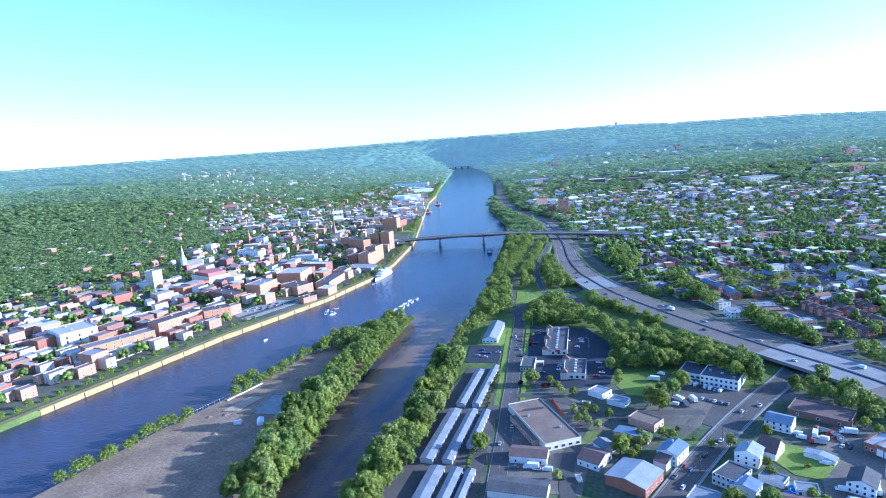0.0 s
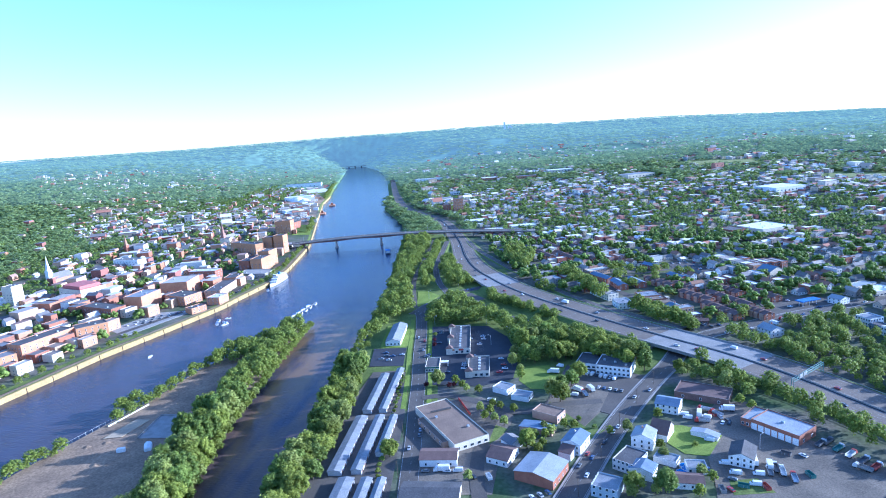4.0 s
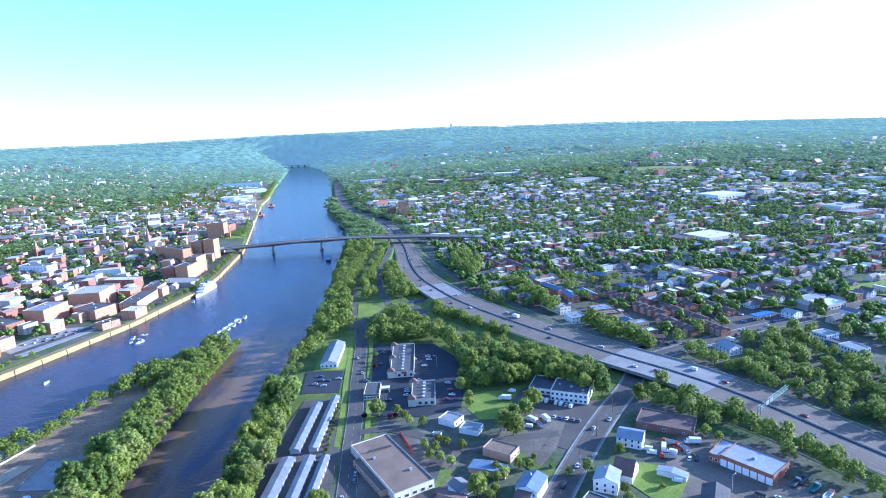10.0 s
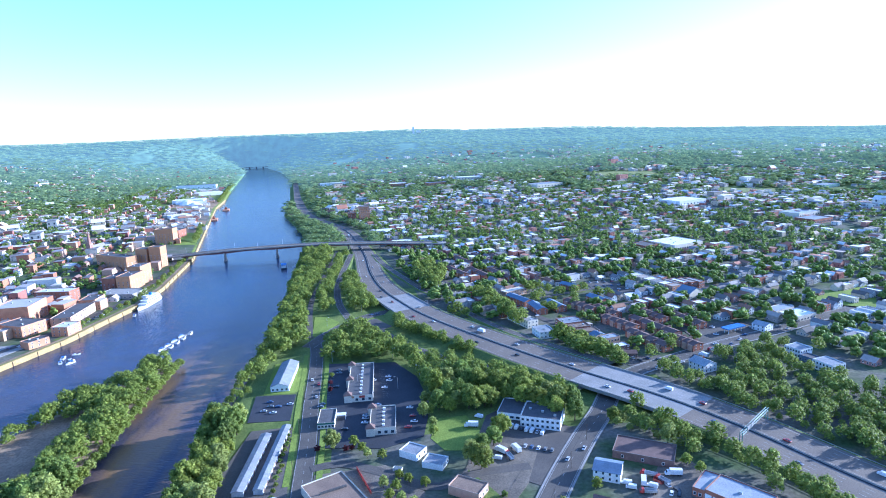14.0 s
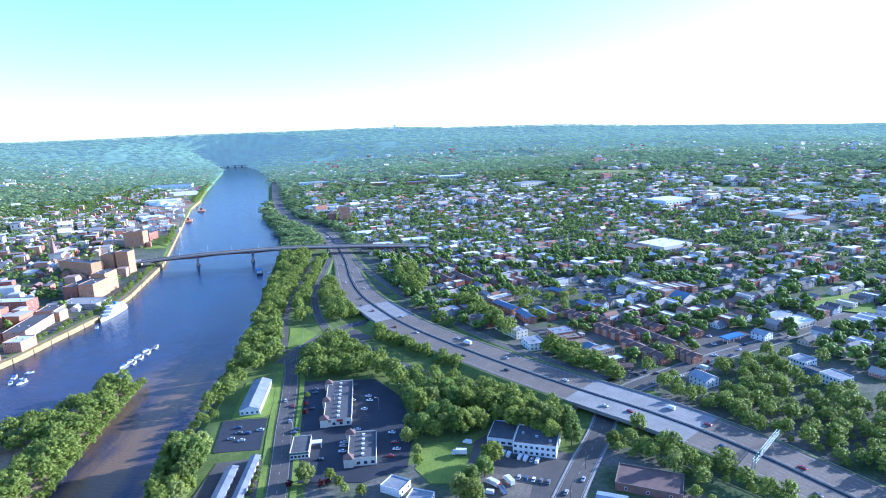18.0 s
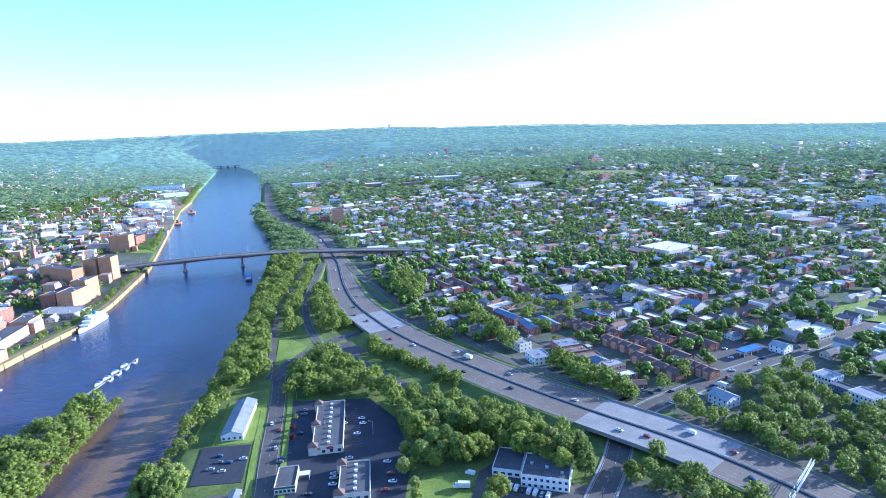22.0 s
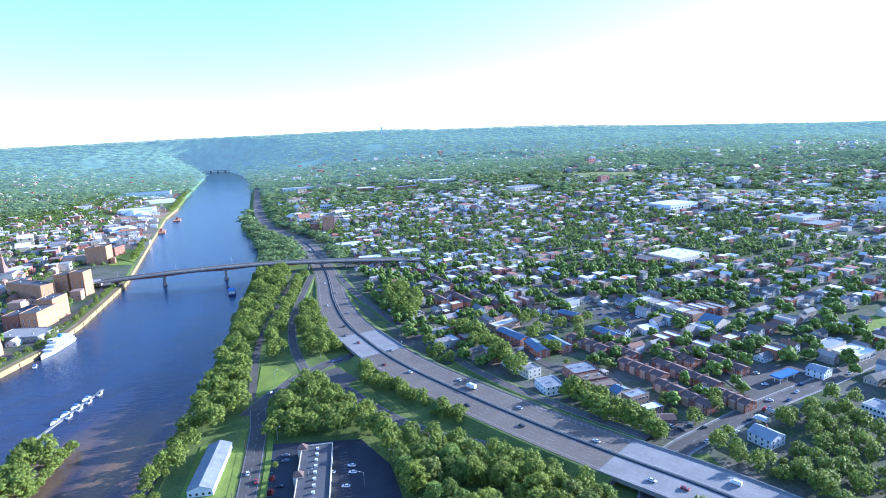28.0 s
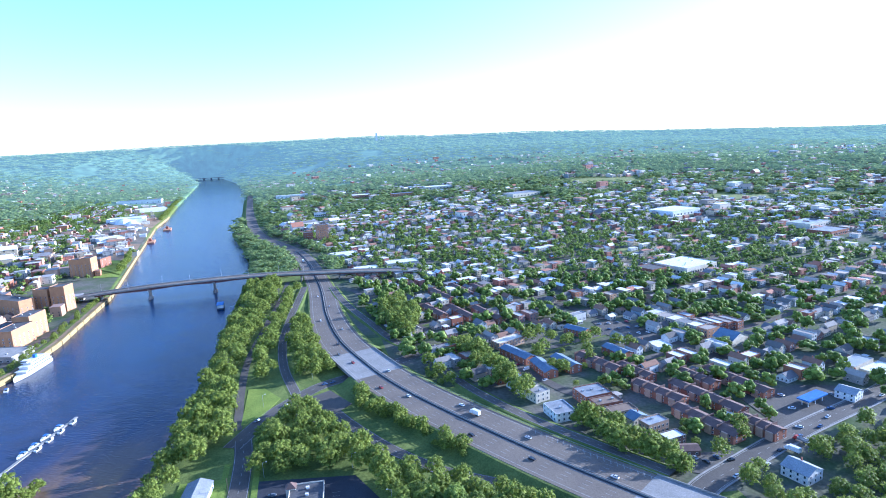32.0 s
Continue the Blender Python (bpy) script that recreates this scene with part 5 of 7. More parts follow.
# ---- the west town ----
TURN = 23.0
UX, UY = math.cos(radians(TURN)), math.sin(radians(TURN))


def to_town(u, v):
    """Plan place of town-grid coordinates: u along the main street, v away from it."""
    return 160 + u * UX - v * UY, 520 + u * UY + v * UX


def from_town(x, y):
    x, y = x - 160, y - 520
    return x * UX + y * UY, -x * UY + y * UX


KEEP_OFF = []


def keep_off(q, grow=4.0):
    cx, cy = sum(p[0] for p in q) / len(q), sum(p[1] for p in q) / len(q)
    KEEP_OFF.append([(cx + (x - cx) * (1 + grow / max(4, math.hypot(x - cx, y - cy))), cy + (y - cy) * (1 + grow / max(4, math.hypot(x - cx, y - cy)))) for x, y in q])


def blocked(x, y):
    return any(inside(q, x, y) for q in KEEP_OFF)


HW_NEAR = HW[HW[:, 1] < 2600]


def hw_gap(x, y):
    """Distance to the highway's middle, positive on the town side."""
    i = int(np.argmin((HW_NEAR[:, 0] - x) ** 2 + (HW_NEAR[:, 1] - y) ** 2))
    j = min(i + 1, len(HW_NEAR) - 1)
    i = j - 1
    d = HW_NEAR[j] - HW_NEAR[i]
    n = np.array([d[1], -d[0]]) / np.linalg.norm(d)
    return float((np.array([x, y]) - HW_NEAR[i]) @ n)


# long terraces with brown roofs
def terrace(a, b, width, units, label):
    a, b = Vector((*a, 0)), Vector((*b, 0))
    d = (a - b)
    L, ang = d.length, math.degrees(math.atan2(d.y, d.x)) - 90
    c = (a + b) / 2
    q = (c.x, c.y, width, L, ang)
    t = gable_building("terrace", q, 5.4, 1.9, M_REDBRICK, M_BROWNSH, label, "terrace", (("w", 2, units), ("s", 2, 2)), group="brown terraces")
    for k in range(units // 2):
        y = -L / 2 + L * (k + 0.5) / (units // 2)
        dorm = part("front_gable", Mesh().box(-width / 2 - 1.0, -2.2, 0, -width / 2 + 0.2, 2.2, 5.6), M_TANBRICK, t, "tan brick front bay")
        dorm.matrix_basis = pose(0, y, 0)
        fire = part("party_wall", Mesh().box(-width / 2 - 0.3, -0.2, 4.6, width / 2 + 0.3, 0.2, 7.7), M_BROWNSH, t)
        fire.matrix_basis = pose(0, y + L / units, 0)
    keep_off([(c.x + sx * width / 2 * math.cos(radians(ang)) - sy * L / 2 * math.sin(radians(ang)), c.y + sx * width / 2 * math.sin(radians(ang)) + sy * L / 2 * math.cos(radians(ang))) for sx, sy in ((-1, 1), (1, 1), (1, -1), (-1, -1))])


for a, b in (((181, 628), (198, 593)), ((206, 622), (226, 571)), ((190, 586), (206, 543)), ((242, 640), (258, 592)), ((221, 564), (230, 541)), ((221, 640), (232, 612)), ((184, 662), (195, 634)), ((160, 690), (178, 652))):
    terrace(a, b, 11, 8, "long brick terrace with a brown gable roof")


for a, b in (((60, 940), (78, 890)), ((87, 955), (104, 902)), ((112, 945), (129, 888)), ((46, 872), (63, 828)), ((73, 862), (90, 815)), ((99, 850), (117, 800))):
    terrace(a, b, 10, 4, "long brick terrace with a brown gable roof near the highway")


def town_block(q, h, wall, roof, label, wins, **kw):
    keep_off(q)
    return flat_building("town_building", q, h, wall, roof, label, "building", wins, **kw)


town_block([(133, 622), (153, 628), (154, 609), (134, 606)], 7.5, M_REDBRICK, M_METALROOF, "red brick row with a patched pale flat roof", (("s", 2, 5), ("w", 2, 4)), units=3)
town_block([(138, 603), (157, 606), (155, 595), (137, 592)], 7.8, M_REDBRICK, M_BROWNROOF, "brown brick row house with a flat brown roof", (("s", 2, 5), ("w", 2, 3)), units=2)
town_block([(143, 590), (162, 593), (160, 584), (144, 580)], 7.2, M_TANBRICK, M_BROWNROOF, "brick house with a pale corner front", (("s", 2, 5), ("w", 2, 3)))
gable_building("house", [(152, 578), (163, 582), (163, 574), (151, 569)], 6.2, 2.4, M_CREAM, M_BLUEROOF, "cream gabled house with a slate-blue roof", "house", (("s", 2, 3), ("w", 2, 2)), chimney=True)
town_block([(157, 568), (172, 572), (171, 564), (156, 558)], 8.2, M_TANBRICK, M_GREYROOF, "tan brick block with a grey flat roof", (("s", 2, 5), ("w", 2, 3)), units=1)
town_block([(162, 553), (174, 556), (175, 548), (162, 544)], 6.0, M_BROWNSH, M_WHITE, "brown house with a bright white flat roof", (("s", 2, 4), ("w", 2, 3)))
gable_building("house", [(165, 543), (179, 541), (175, 534), (164, 535)], 3.6, 1.4, M_BROWNSH, M_BROWNSH, "low brown house with a shallow shingle roof", "house", (("s", 1, 3),), along="x")
town_block([(106, 606), (121, 608), (123, 591), (109, 587)], 6.4, M_WHITE, M_METALROOF, "white angular house with a sloped parapet", (("s", 2, 4), ("w", 2, 4)), units=1)
town_block([(82, 669), (101, 671), (103, 660), (84, 654)], 6.8, M_REDBRICK, M_FLAT, "brick row house with a ribbed pale roof", (("s", 2, 4), ("w", 2, 3)))
for q, wall in (([(91, 651), (102, 656), (105, 645), (94, 640)], M_WHITE), ([(95, 639), (106, 644), (110, 634), (99, 629)], M_CREAM), ([(100, 628), (111, 633), (115, 623), (104, 618)], M_CREAM)):
    town_block(q, 7.4, wall, M_FLAT, "narrow flat-roofed town house beside trees", (("s", 2, 3), ("w", 2, 3)), units=1, group="flat-roofed town houses")
gable_building("house", [(78, 684), (92, 688), (95, 678), (81, 673)], 5.6, 2.0, M_WHITE, M_FLAT, "white town house with a pale low roof", "house", (("s", 2, 3), ("w", 2, 3)), along="x")
town_block([(96, 736), (121, 750), (125, 739), (99, 725)], 6.8, M_TANBRICK, M_CREAM, "long brick apartment house with a tan roof", (("s", 2, 8), ("w", 2, 3)))
for a, b in (((104, 721), (119, 690)), ((122, 686), (127, 658)), ((172, 760), (185, 742)), ((188, 703), (197, 680)), ((140, 690), (148, 664))):
    c, L = ((a[0] + b[0]) / 2, (a[1] + b[1]) / 2), math.dist(a, b)
    gable_building("apartment_house", (*c, 11, L, math.degrees(math.atan2(a[1] - b[1], a[0] - b[0])) - 90), 5.6, 2.0, M_REDBRICK, M_BLUEROOF, "low brick apartment house with a slate-blue roof", "house", (("s", 2, 2), ("w", 2, 6), ("e", 2, 6)), group="slate-roofed apartment houses")
keep_off([(74, 690), (98, 745), (130, 758), (205, 762), (205, 690), (158, 655), (155, 628), (182, 560), (182, 530), (160, 530), (128, 590), (100, 585)], 2)
for x, y, k in ((132, 672, "broad"), (138, 664, "broad"), (128, 700, "broad"), (136, 712, "broad"), (150, 705, "small"), (158, 720, "broad"), (150, 738, "broad"), (166, 735, "pale"), (176, 722, "broad"), (170, 700, "broad"), (182, 690, "small"), (165, 680, "broad"), (156, 668, "small"), (140, 640, "small"), (200, 712, "broad"), (207, 700, "broad"), (190, 735, "broad"), (130, 740, "broad"), (142, 752, "broad"), (186, 530, "broad"), (178, 556, "small"), (184, 566, "small"), (214, 556, "broad"), (208, 545, "broad"), (180, 545, "small"), (134, 580, "broad"), (142, 570, "broad"), (150, 556, "small"), (126, 584, "small")):
    plant(k, x, y, 0.85, "trees between the apartment houses")
town_block([(293, 526), (306, 531), (309, 518), (296, 513)], 7.2, M_WHITE, M_METALROOF, "white motel block with rows of windows", (("s", 2, 5), ("w", 2, 6)))
town_block([(296, 512), (304, 515), (308, 499), (300, 496)], 4.6, M_BLUEROOF, M_TARROOF, "low blue-grey link between white blocks", (("w", 1, 5),))
town_block([(295, 496), (308, 500), (312, 485), (299, 481)], 7.2, M_WHITE, M_METALROOF, "white motel block with rows of windows", (("s", 2, 5), ("w", 2, 6)))
town_block([(343, 615), (367, 622), (371, 606), (347, 594)], 5.5, M_CREAM, M_WHITE, "cream store with a large white flat roof", (("s", 1, 6), ("w", 1, 5)), units=2, ww=2.0)
town_block([(336, 628), (362, 640), (366, 628), (342, 617)], 5.0, M_CREAM, M_GREYROOF, "cream hall with a curved grey roof", (("w", 1, 3),))
town_block([(224, 704), (238, 706), (240, 692), (226, 688)], 5.0, M_WHITE, M_WHITE, "white flat-roofed shop beside a lot", (("s", 1, 4), ("w", 1, 3)))
town_block([(366, 978), (420, 1002), (428, 952), (374, 926)], 9, M_CREAM, M_WHITE, "large cream store with a bright white roof", (("s", 1, 12), ("w", 1, 10)), units=6, ww=2.4, wh=3)
town_block([(330, 962), (354, 972), (362, 946), (338, 936)], 9, M_REDBRICK, M_TARROOF, "dark red brick block behind the store", (("s", 2, 8), ("w", 2, 6)))
for k in range(6):
    x, y = 256 + k * 4.5, 776 - k * 11
    town_block([(x, y), (x + 15, y + 6), (x + 19, y - 4), (x + 4, y - 10)], 8, (M_SIDING, M_BRICK)[k % 2], M_FLAT, "flat-roofed street row house with a bay front", (("s", 2, 3), ("w", 2, 3)), group="street row houses")
for k in range(4):
    x, y = 284 + k * 9, 744 - k * 0
    town_block([(x, y), (x + 8, y + 3.4), (x + 16, y - 16), (x + 8, y - 19.4)], 8, M_REDBRICK, M_FLAT, "red brick row house with a pale roof", (("s", 2, 3), ("w", 2, 4)), group="street row houses")
q = [(283, 702), (303, 711), (308, 694), (288, 684)]
keep_off(q)
gable_building("church_hall", q, 6, 5, M_CREAM, M_BLUEROOF, "cream church hall with a steep blue-grey roof", "church", (("s", 1, 3), ("w", 1, 4)))
q = [(300, 585), (311, 591), (316, 580), (305, 574)]
keep_off(q)
gable_building("house", q, 5.4, 2.2, M_WHITE, M_GREYROOF, "white wooden house beside the forecourt", "house", (("s", 2, 3), ("w", 2, 3)))
q = [(207, 509), (219, 514), (225, 501), (213, 496)]
gable_building("house", q, 5.6, 3.0, M_WHITE, M_GREYROOF, "white wooden house with a grey roof among trees", "house", (("s", 2, 3), ("w", 2, 4)), chimney=True)
keep_off(q)
cn = empty("fuel_canopy", pose(280, 580, 5.3, 0, 0, TURN), "blue-edged fuel station canopy on posts", "canopy")
part("canopy_roof", Mesh().box(-11, -4, 4.4, 11, 4, 5.3, True), M_BLUE, cn)
for sx in (-8, 0, 8):
    for sy in (-2, 2):
        part("post", Mesh().box(sx - 0.2, sy - 0.2, 0, sx + 0.2, sy + 0.2, 4.4), M_WHITE, cn)
keep_off([(232, 592), (282, 606), (322, 598), (322, 576), (262, 552)], 1)
keep_off([(200, 786), (238, 778), (250, 725), (229, 711), (201, 738)], 1)
for a, b, d in (((-122, 1370), (-102, 1375), 22),):
    flat_building("tower_block", [(a[0], a[1] + d), (b[0], b[1] + d), b, a], 34, M_SALMON, M_TARROOF, "red brick apartment tower among trees", "tower", (("s", 9, 5), ("w", 9, 4)), fh=3.6)
    flat_building("tower_block", [(-150, 1400), (-134, 1404), (-130, 1385), (-146, 1381)], 20, M_REDBRICK, M_TARROOF, "red brick apartment block among trees", "tower", (("s", 5, 4),), fh=3.6)
for q in ([(-42, 1104), (-8, 1110), (-4, 1085), (-38, 1080)], [(4, 1130), (50, 1140), (56, 1114), (10, 1106)], [(-86, 1230), (-44, 1240), (-40, 1214), (-82, 1204)]):
    town_block(q, 6, M_CREAM, M_WHITE, "low shop building with a white flat roof", (("s", 1, 8), ("w", 1, 4)), ww=2.2)


def make_house(i):
    """One of the common wooden or brick houses of the town."""
    if i < 4:
        w, d, h = ((7.0, 13, 5.6), (8.0, 12, 5.2), (6.6, 15, 6.0), (8.6, 11, 4.6))[i]
        return gable_building("house", (0, 0, w, d, 0), h, (2.6, 3.0, 2.2, 2.6)[i], M_SIDING, M_ROOF, "wooden town house with a shingled gable roof", "house", (("s", 2, 2), ("w", 1, 2)), z=0, group="wooden houses of the town", chimney=i % 2 == 0)
    if i < 6:
        w, d = ((7.5, 16), (9, 13))[i - 4]
        return flat_building("house", (0, 0, w, d, 0), 7.2, (M_SIDING, M_BRICK)[i - 4], M_FLAT, "flat-roofed two-storey town house", "house", (("s", 2, 2), ("w", 1, 3)), z=0, group="flat-roofed houses of the town", fh=3.1)
    w, d = ((9, 10), (11, 9))[i - 6]
    return gable_building("house", (0, 0, w, d, 0), 3.4, 2.8, M_SIDING, M_ROOF, "low wooden house with a broad shingled roof", "house", (("s", 1, 3), ("w", 1, 3)), z=0, group="wooden houses of the town", along="x" if i == 7 else "y")


HOUSE_SITES = []
GARAGES = []
YARD_TREES = []
TOWN_LINES = []
for row in range(-9, 26):
    v0 = row * 66.0 - 6
    for lot in range(-46, 138):
        u = lot * 11.2 + rng.uniform(-1.0, 1.0)
        if (lot % 13) in (0,):
            continue
        for dv, flip in ((16, 0), (46, 180)):
            x, y = to_town(u, v0 + dv + rng.uniform(-2, 2))
            r = math.hypot(x, y - 240)
            if hw_gap(x, y) < 46 or r > 1500 or y < 470 or x > 1150 or (y < 620 and x < 190) or (x < 235 and y < 560) or blocked(x, y):
                continue
            if (x > 180 and y < 556 + (x - 240) * 0.42) and x < 330:
                continue
            dens = 0.7 if r < 800 else 0.7 - 0.3 * (r - 800) / 700
            green = noise.noise((x / 130, y / 130, 9.0))
            if x > 520 and y < 560:
                green += 0.25
            if rng.random() > dens or green > 0.30:
                YARD_TREES.append((x, y))
                continue
            HOUSE_SITES.append((x, y, TURN + (0 if rng.random() < 0.75 else 90), r))
        for du, dv, odds in ((6, 31, 0.95), (3, 3.5, 0.34), (1, 58, 0.34)):
            if rng.random() > odds:
                continue
            x, y = to_town(u + du, v0 + dv + rng.uniform(-1, 1) * (6 if dv == 31 else 1))
            if hw_gap(x, y) > 40 and y > 480 and not blocked(x, y) and math.hypot(x, y) < 1800 and not (x > 180 and y < 552 + (x - 240) * 0.42 and x < 330):
                if dv == 31 and rng.random() < 0.35:
                    GARAGES.append((x, y, TURN + 90 * int(rng.integers(2)), float(rng.uniform(0.8, 1.2))))
                else:
                    YARD_TREES.append((x, y))
HOUSE_SITES.sort(key=lambda s: s[3])
protos = [make_house(i) for i in range(8)]
first = [True] * 8
for x, y, a, r in HOUSE_SITES[:200]:
    i = int(rng.integers(8))
    m = pose(x, y, land_z(x, y), 0, 0, a) @ Matrix.Diagonal((1, 1, float(rng.uniform(0.92, 1.12)), 1))
    if first[i]:
        first[i] = False
        TREES.append((protos[i], m))
    else:
        copy_thing(protos[i], m)


# ---- joined houses and woods farther off ----
def box_house(w, d, h, rise):
    """Corners, wall faces and roof faces; walls and each roof half are islands of their own."""
    v = [(-w / 2, -d / 2, -2), (w / 2, -d / 2, -2), (w / 2, d / 2, -2), (-w / 2, d / 2, -2), (-w / 2, -d / 2, h), (w / 2, -d / 2, h), (w / 2, d / 2, h), (-w / 2, d / 2, h), (0, -d / 2, h + rise), (0, d / 2, h + rise)]
    walls = [(0, 1, 5, 4), (1, 2, 6, 5), (2, 3, 7, 6), (3, 0, 4, 7), (4, 5, 8, 8), (6, 7, 9, 9)]
    e, o = w / 2 + 0.4, d / 2 + 0.4
    low = h - 0.4 * rise / (w / 2)
    v += [(-e, -o, low + 0.1), (-e, o, low + 0.1), (0, o, h + rise + 0.15), (0, -o, h + rise + 0.15), (e, o, low + 0.1), (e, -o, low + 0.1)]
    roof = [(10, 13, 12, 11), (13, 15, 14, 12)]
    k = len(v)
    for z0 in (1.0, 3.9):
        if z0 + 1.5 > h:
            continue
        for t in (-0.27, 0.27):
            for a, b, c in ((t * w, -d / 2 - 0.06, 0), (-w / 2 - 0.06, t * d, 1)):
                dx, dy = (0.55, 0) if c == 0 else (0, 0.55)
                v += [(a - dx, b - dy, z0), (a + dx, b + dy, z0), (a + dx, b + dy, z0 + 1.5), (a - dx, b - dy, z0 + 1.5)]
    panes = [tuple(range(i, i + 4)) for i in range(k, len(v), 4)]
    return np.array(v, float), walls, roof, panes


def scatter_houses(name, sites, label, mats, shapes):
    V, F, I, n = [], [], [], 0
    for x, y, a, sc in sites:
        v, walls, roof, panes = shapes[int(rng.integers(len(shapes)))]
        c, s = math.cos(radians(a)), math.sin(radians(a))
        k = np.array([sc, sc, sc * rng.uniform(0.85, 1.25)])
        p = v * k
        V.append(np.stack([x + p[:, 0] * c - p[:, 1] * s, y + p[:, 0] * s + p[:, 1] * c, p[:, 2] + land_z(x, y)], 1))
        for mi, group in ((0, walls), (1, roof), (2, panes)):
            for f in group:
                F.append([i + n for i in f])
                I.append(mi)
        n += len(v)
    F4 = np.array([f for f in F])
    me = bpy.data.meshes.new(name)
    me.from_pydata(np.concatenate(V).tolist(), [], [tuple(dict.fromkeys(f)) for f in F4.tolist()])
    for m in mats:
        me.materials.append(m)
    me.polygons.foreach_set("material_index", np.array(I, np.int32))
    return tagged(new(name, me), label, name.replace("_", " "), kind="stuff")


M_SIDING_F = palette("far_siding", [(0.70, 0.66, 0.57), (0.58, 0.53, 0.44), (0.46, 0.41, 0.34), (0.52, 0.44, 0.31), (0.66, 0.63, 0.57), (0.34, 0.35, 0.34), (0.55, 0.48, 0.38), (0.30, 0.26, 0.21), (0.42, 0.2, 0.15), (0.36, 0.15, 0.11)], 0.6, True)
M_ROOF_F = palette("far_shingles", [(0.20, 0.18, 0.17), (0.44, 0.40, 0.34), (0.70, 0.66, 0.60), (0.30, 0.17, 0.11), (0.78, 0.77, 0.74), (0.74, 0.72, 0.68), (0.24, 0.23, 0.23), (0.46, 0.37, 0.28), (0.40, 0.19, 0.12)], 0.85, True)
M_BRICK_F = palette("far_brick", [(0.42, 0.19, 0.105), (0.35, 0.145, 0.085), (0.48, 0.27, 0.16), (0.56, 0.36, 0.24), (0.62, 0.56, 0.46), (0.30, 0.13, 0.10), (0.72, 0.70, 0.66)], 0.85, True)
SHAPES = [box_house(7.5, 13, 5.6, 2.6), box_house(8.5, 11, 5.0, 3.0), box_house(7, 15, 6.2, 2.0), box_house(10, 12, 3.6, 2.4), box_house(8, 15, 7.0, 0.05), box_house(10, 13, 7.2, 0.05), box_house(11.5, 15, 6.8, 0.05), box_house(9, 16, 7.6, 0.05)]
BLOCKS = [box_house(9, 16, 9.5, 0.05), box_house(12, 15, 11, 0.05), box_house(8, 15, 10, 0.05), box_house(10, 14, 8, 2.0), box_house(16, 22, 12, 0.05)]
scatter_houses("far_houses", [(x, y, a, 0.92) for x, y, a, r in HOUSE_SITES[200:]], "many small wooden houses of the west town", [M_SIDING_F, M_ROOF_F, M_GLASS], SHAPES)
scatter_houses("garages", GARAGES, "small garages and sheds behind the town houses", [M_SIDING_F, M_ROOF_F, M_GLASS], [box_house(5, 6.5, 2.6, 0.9), box_house(4, 6, 2.5, 0.05), box_house(7, 6, 2.8, 1.2)])
for row in range(-2, 9):
    for span in ((-20, 640),):
        pts = [to_town(u, row * 66.0 - 6) for u in np.arange(*span, 40.0)]
        pts = [p for p in pts if hw_gap(*p) > 36 and p[1] > 560 + 0.2 * (p[0] - 200) and not blocked(*p)]
        if len(pts) > 2 and row > 1:
            street("town_street", pts, 8, "narrow town street between houses", edge=False)
for col in range(0, 5):
    pts = [to_town(col * 158.6, v) for v in np.arange(70.0, 560.0, 40)]
    pts = [p for p in pts if hw_gap(*p) > 36 and not blocked(*p)]
    if len(pts) > 2:
        street("town_street", pts, 8, "narrow town street between houses", edge=False)


# ---- the east town across the river ----
M_OLDROOF = palette("old_town_flat_roofs", [(0.30, 0.28, 0.26), (0.17, 0.16, 0.155), (0.44, 0.41, 0.37), (0.24, 0.20, 0.17), (0.60, 0.58, 0.54), (0.21, 0.20, 0.20)], 0.85)


def east(q, h, wall, roof, label, wins, name="brick_building", **kw):
    keep_off(q, 5)
    kw.setdefault("fh", 3.3)
    wins = [(s, f if f < 5 else f - 2, max(3, int(n * (0.8 if q[1][0] > -450 and q[1][1] < 800 else 0.62)))) for s, f, n in wins]
    return flat_building(name, q, h, wall, M_OLDROOF if roof is M_FLAT else roof, label, "building", wins, units=2 if name == "brick_building" else 0, **kw)


def front(a, b, depth):
    """A plan from its river front, near corner a to far corner b, running back by depth."""
    d = np.subtract(b, a) / np.linalg.norm(np.subtract(b, a))
    n = np.array([-d[1], d[0]]) * depth
    return [tuple(np.add(b, n)), b, a, tuple(np.add(a, n))]


east(front((-455, 497), (-441, 549), 20), 16, M_SALMON, M_TARROOF, "long salmon brick building by the quay", (("s", 4, 5), ("e", 4, 12)))
east(front((-436, 545), (-416, 566), 20), 15, M_ORANGE, M_TARROOF, "orange brick wing with rows of windows", (("s", 4, 6), ("e", 4, 7)))
east(front((-474, 424), (-446, 482), 17), 14, M_ORANGE, M_FLAT, "orange brick apartments by the quay", (("s", 4, 4), ("e", 4, 12)))
east([(-558, 500), (-520, 482), (-538, 452), (-574, 468)], 17, M_WHITE, M_FLAT, "white columned hall with tall dark windows", (("s", 3, 10), ("e", 3, 6)), ww=1.8, wh=3.0, fh=4.6)
east([(-459, 694), (-434, 692), (-435, 655), (-458, 656)], 18, M_SALMON, M_METALROOF, "large plain brick block with a pale roof", (("s", 2, 3), ("e", 1, 4)))
b = east([(-502, 662), (-448, 640), (-450, 622), (-505, 643)], 13, M_REDBRICK, M_TARROOF, "long brick building with a white dormered roof", (("s", 3, 14), ("e", 3, 4)))
b = east([(-604, 768), (-556, 748), (-554, 714), (-602, 735)], 15, M_CREAM, M_REDPAINT, "pale stone hall with a red mansard roof", (("s", 3, 9), ("e", 3, 7)))
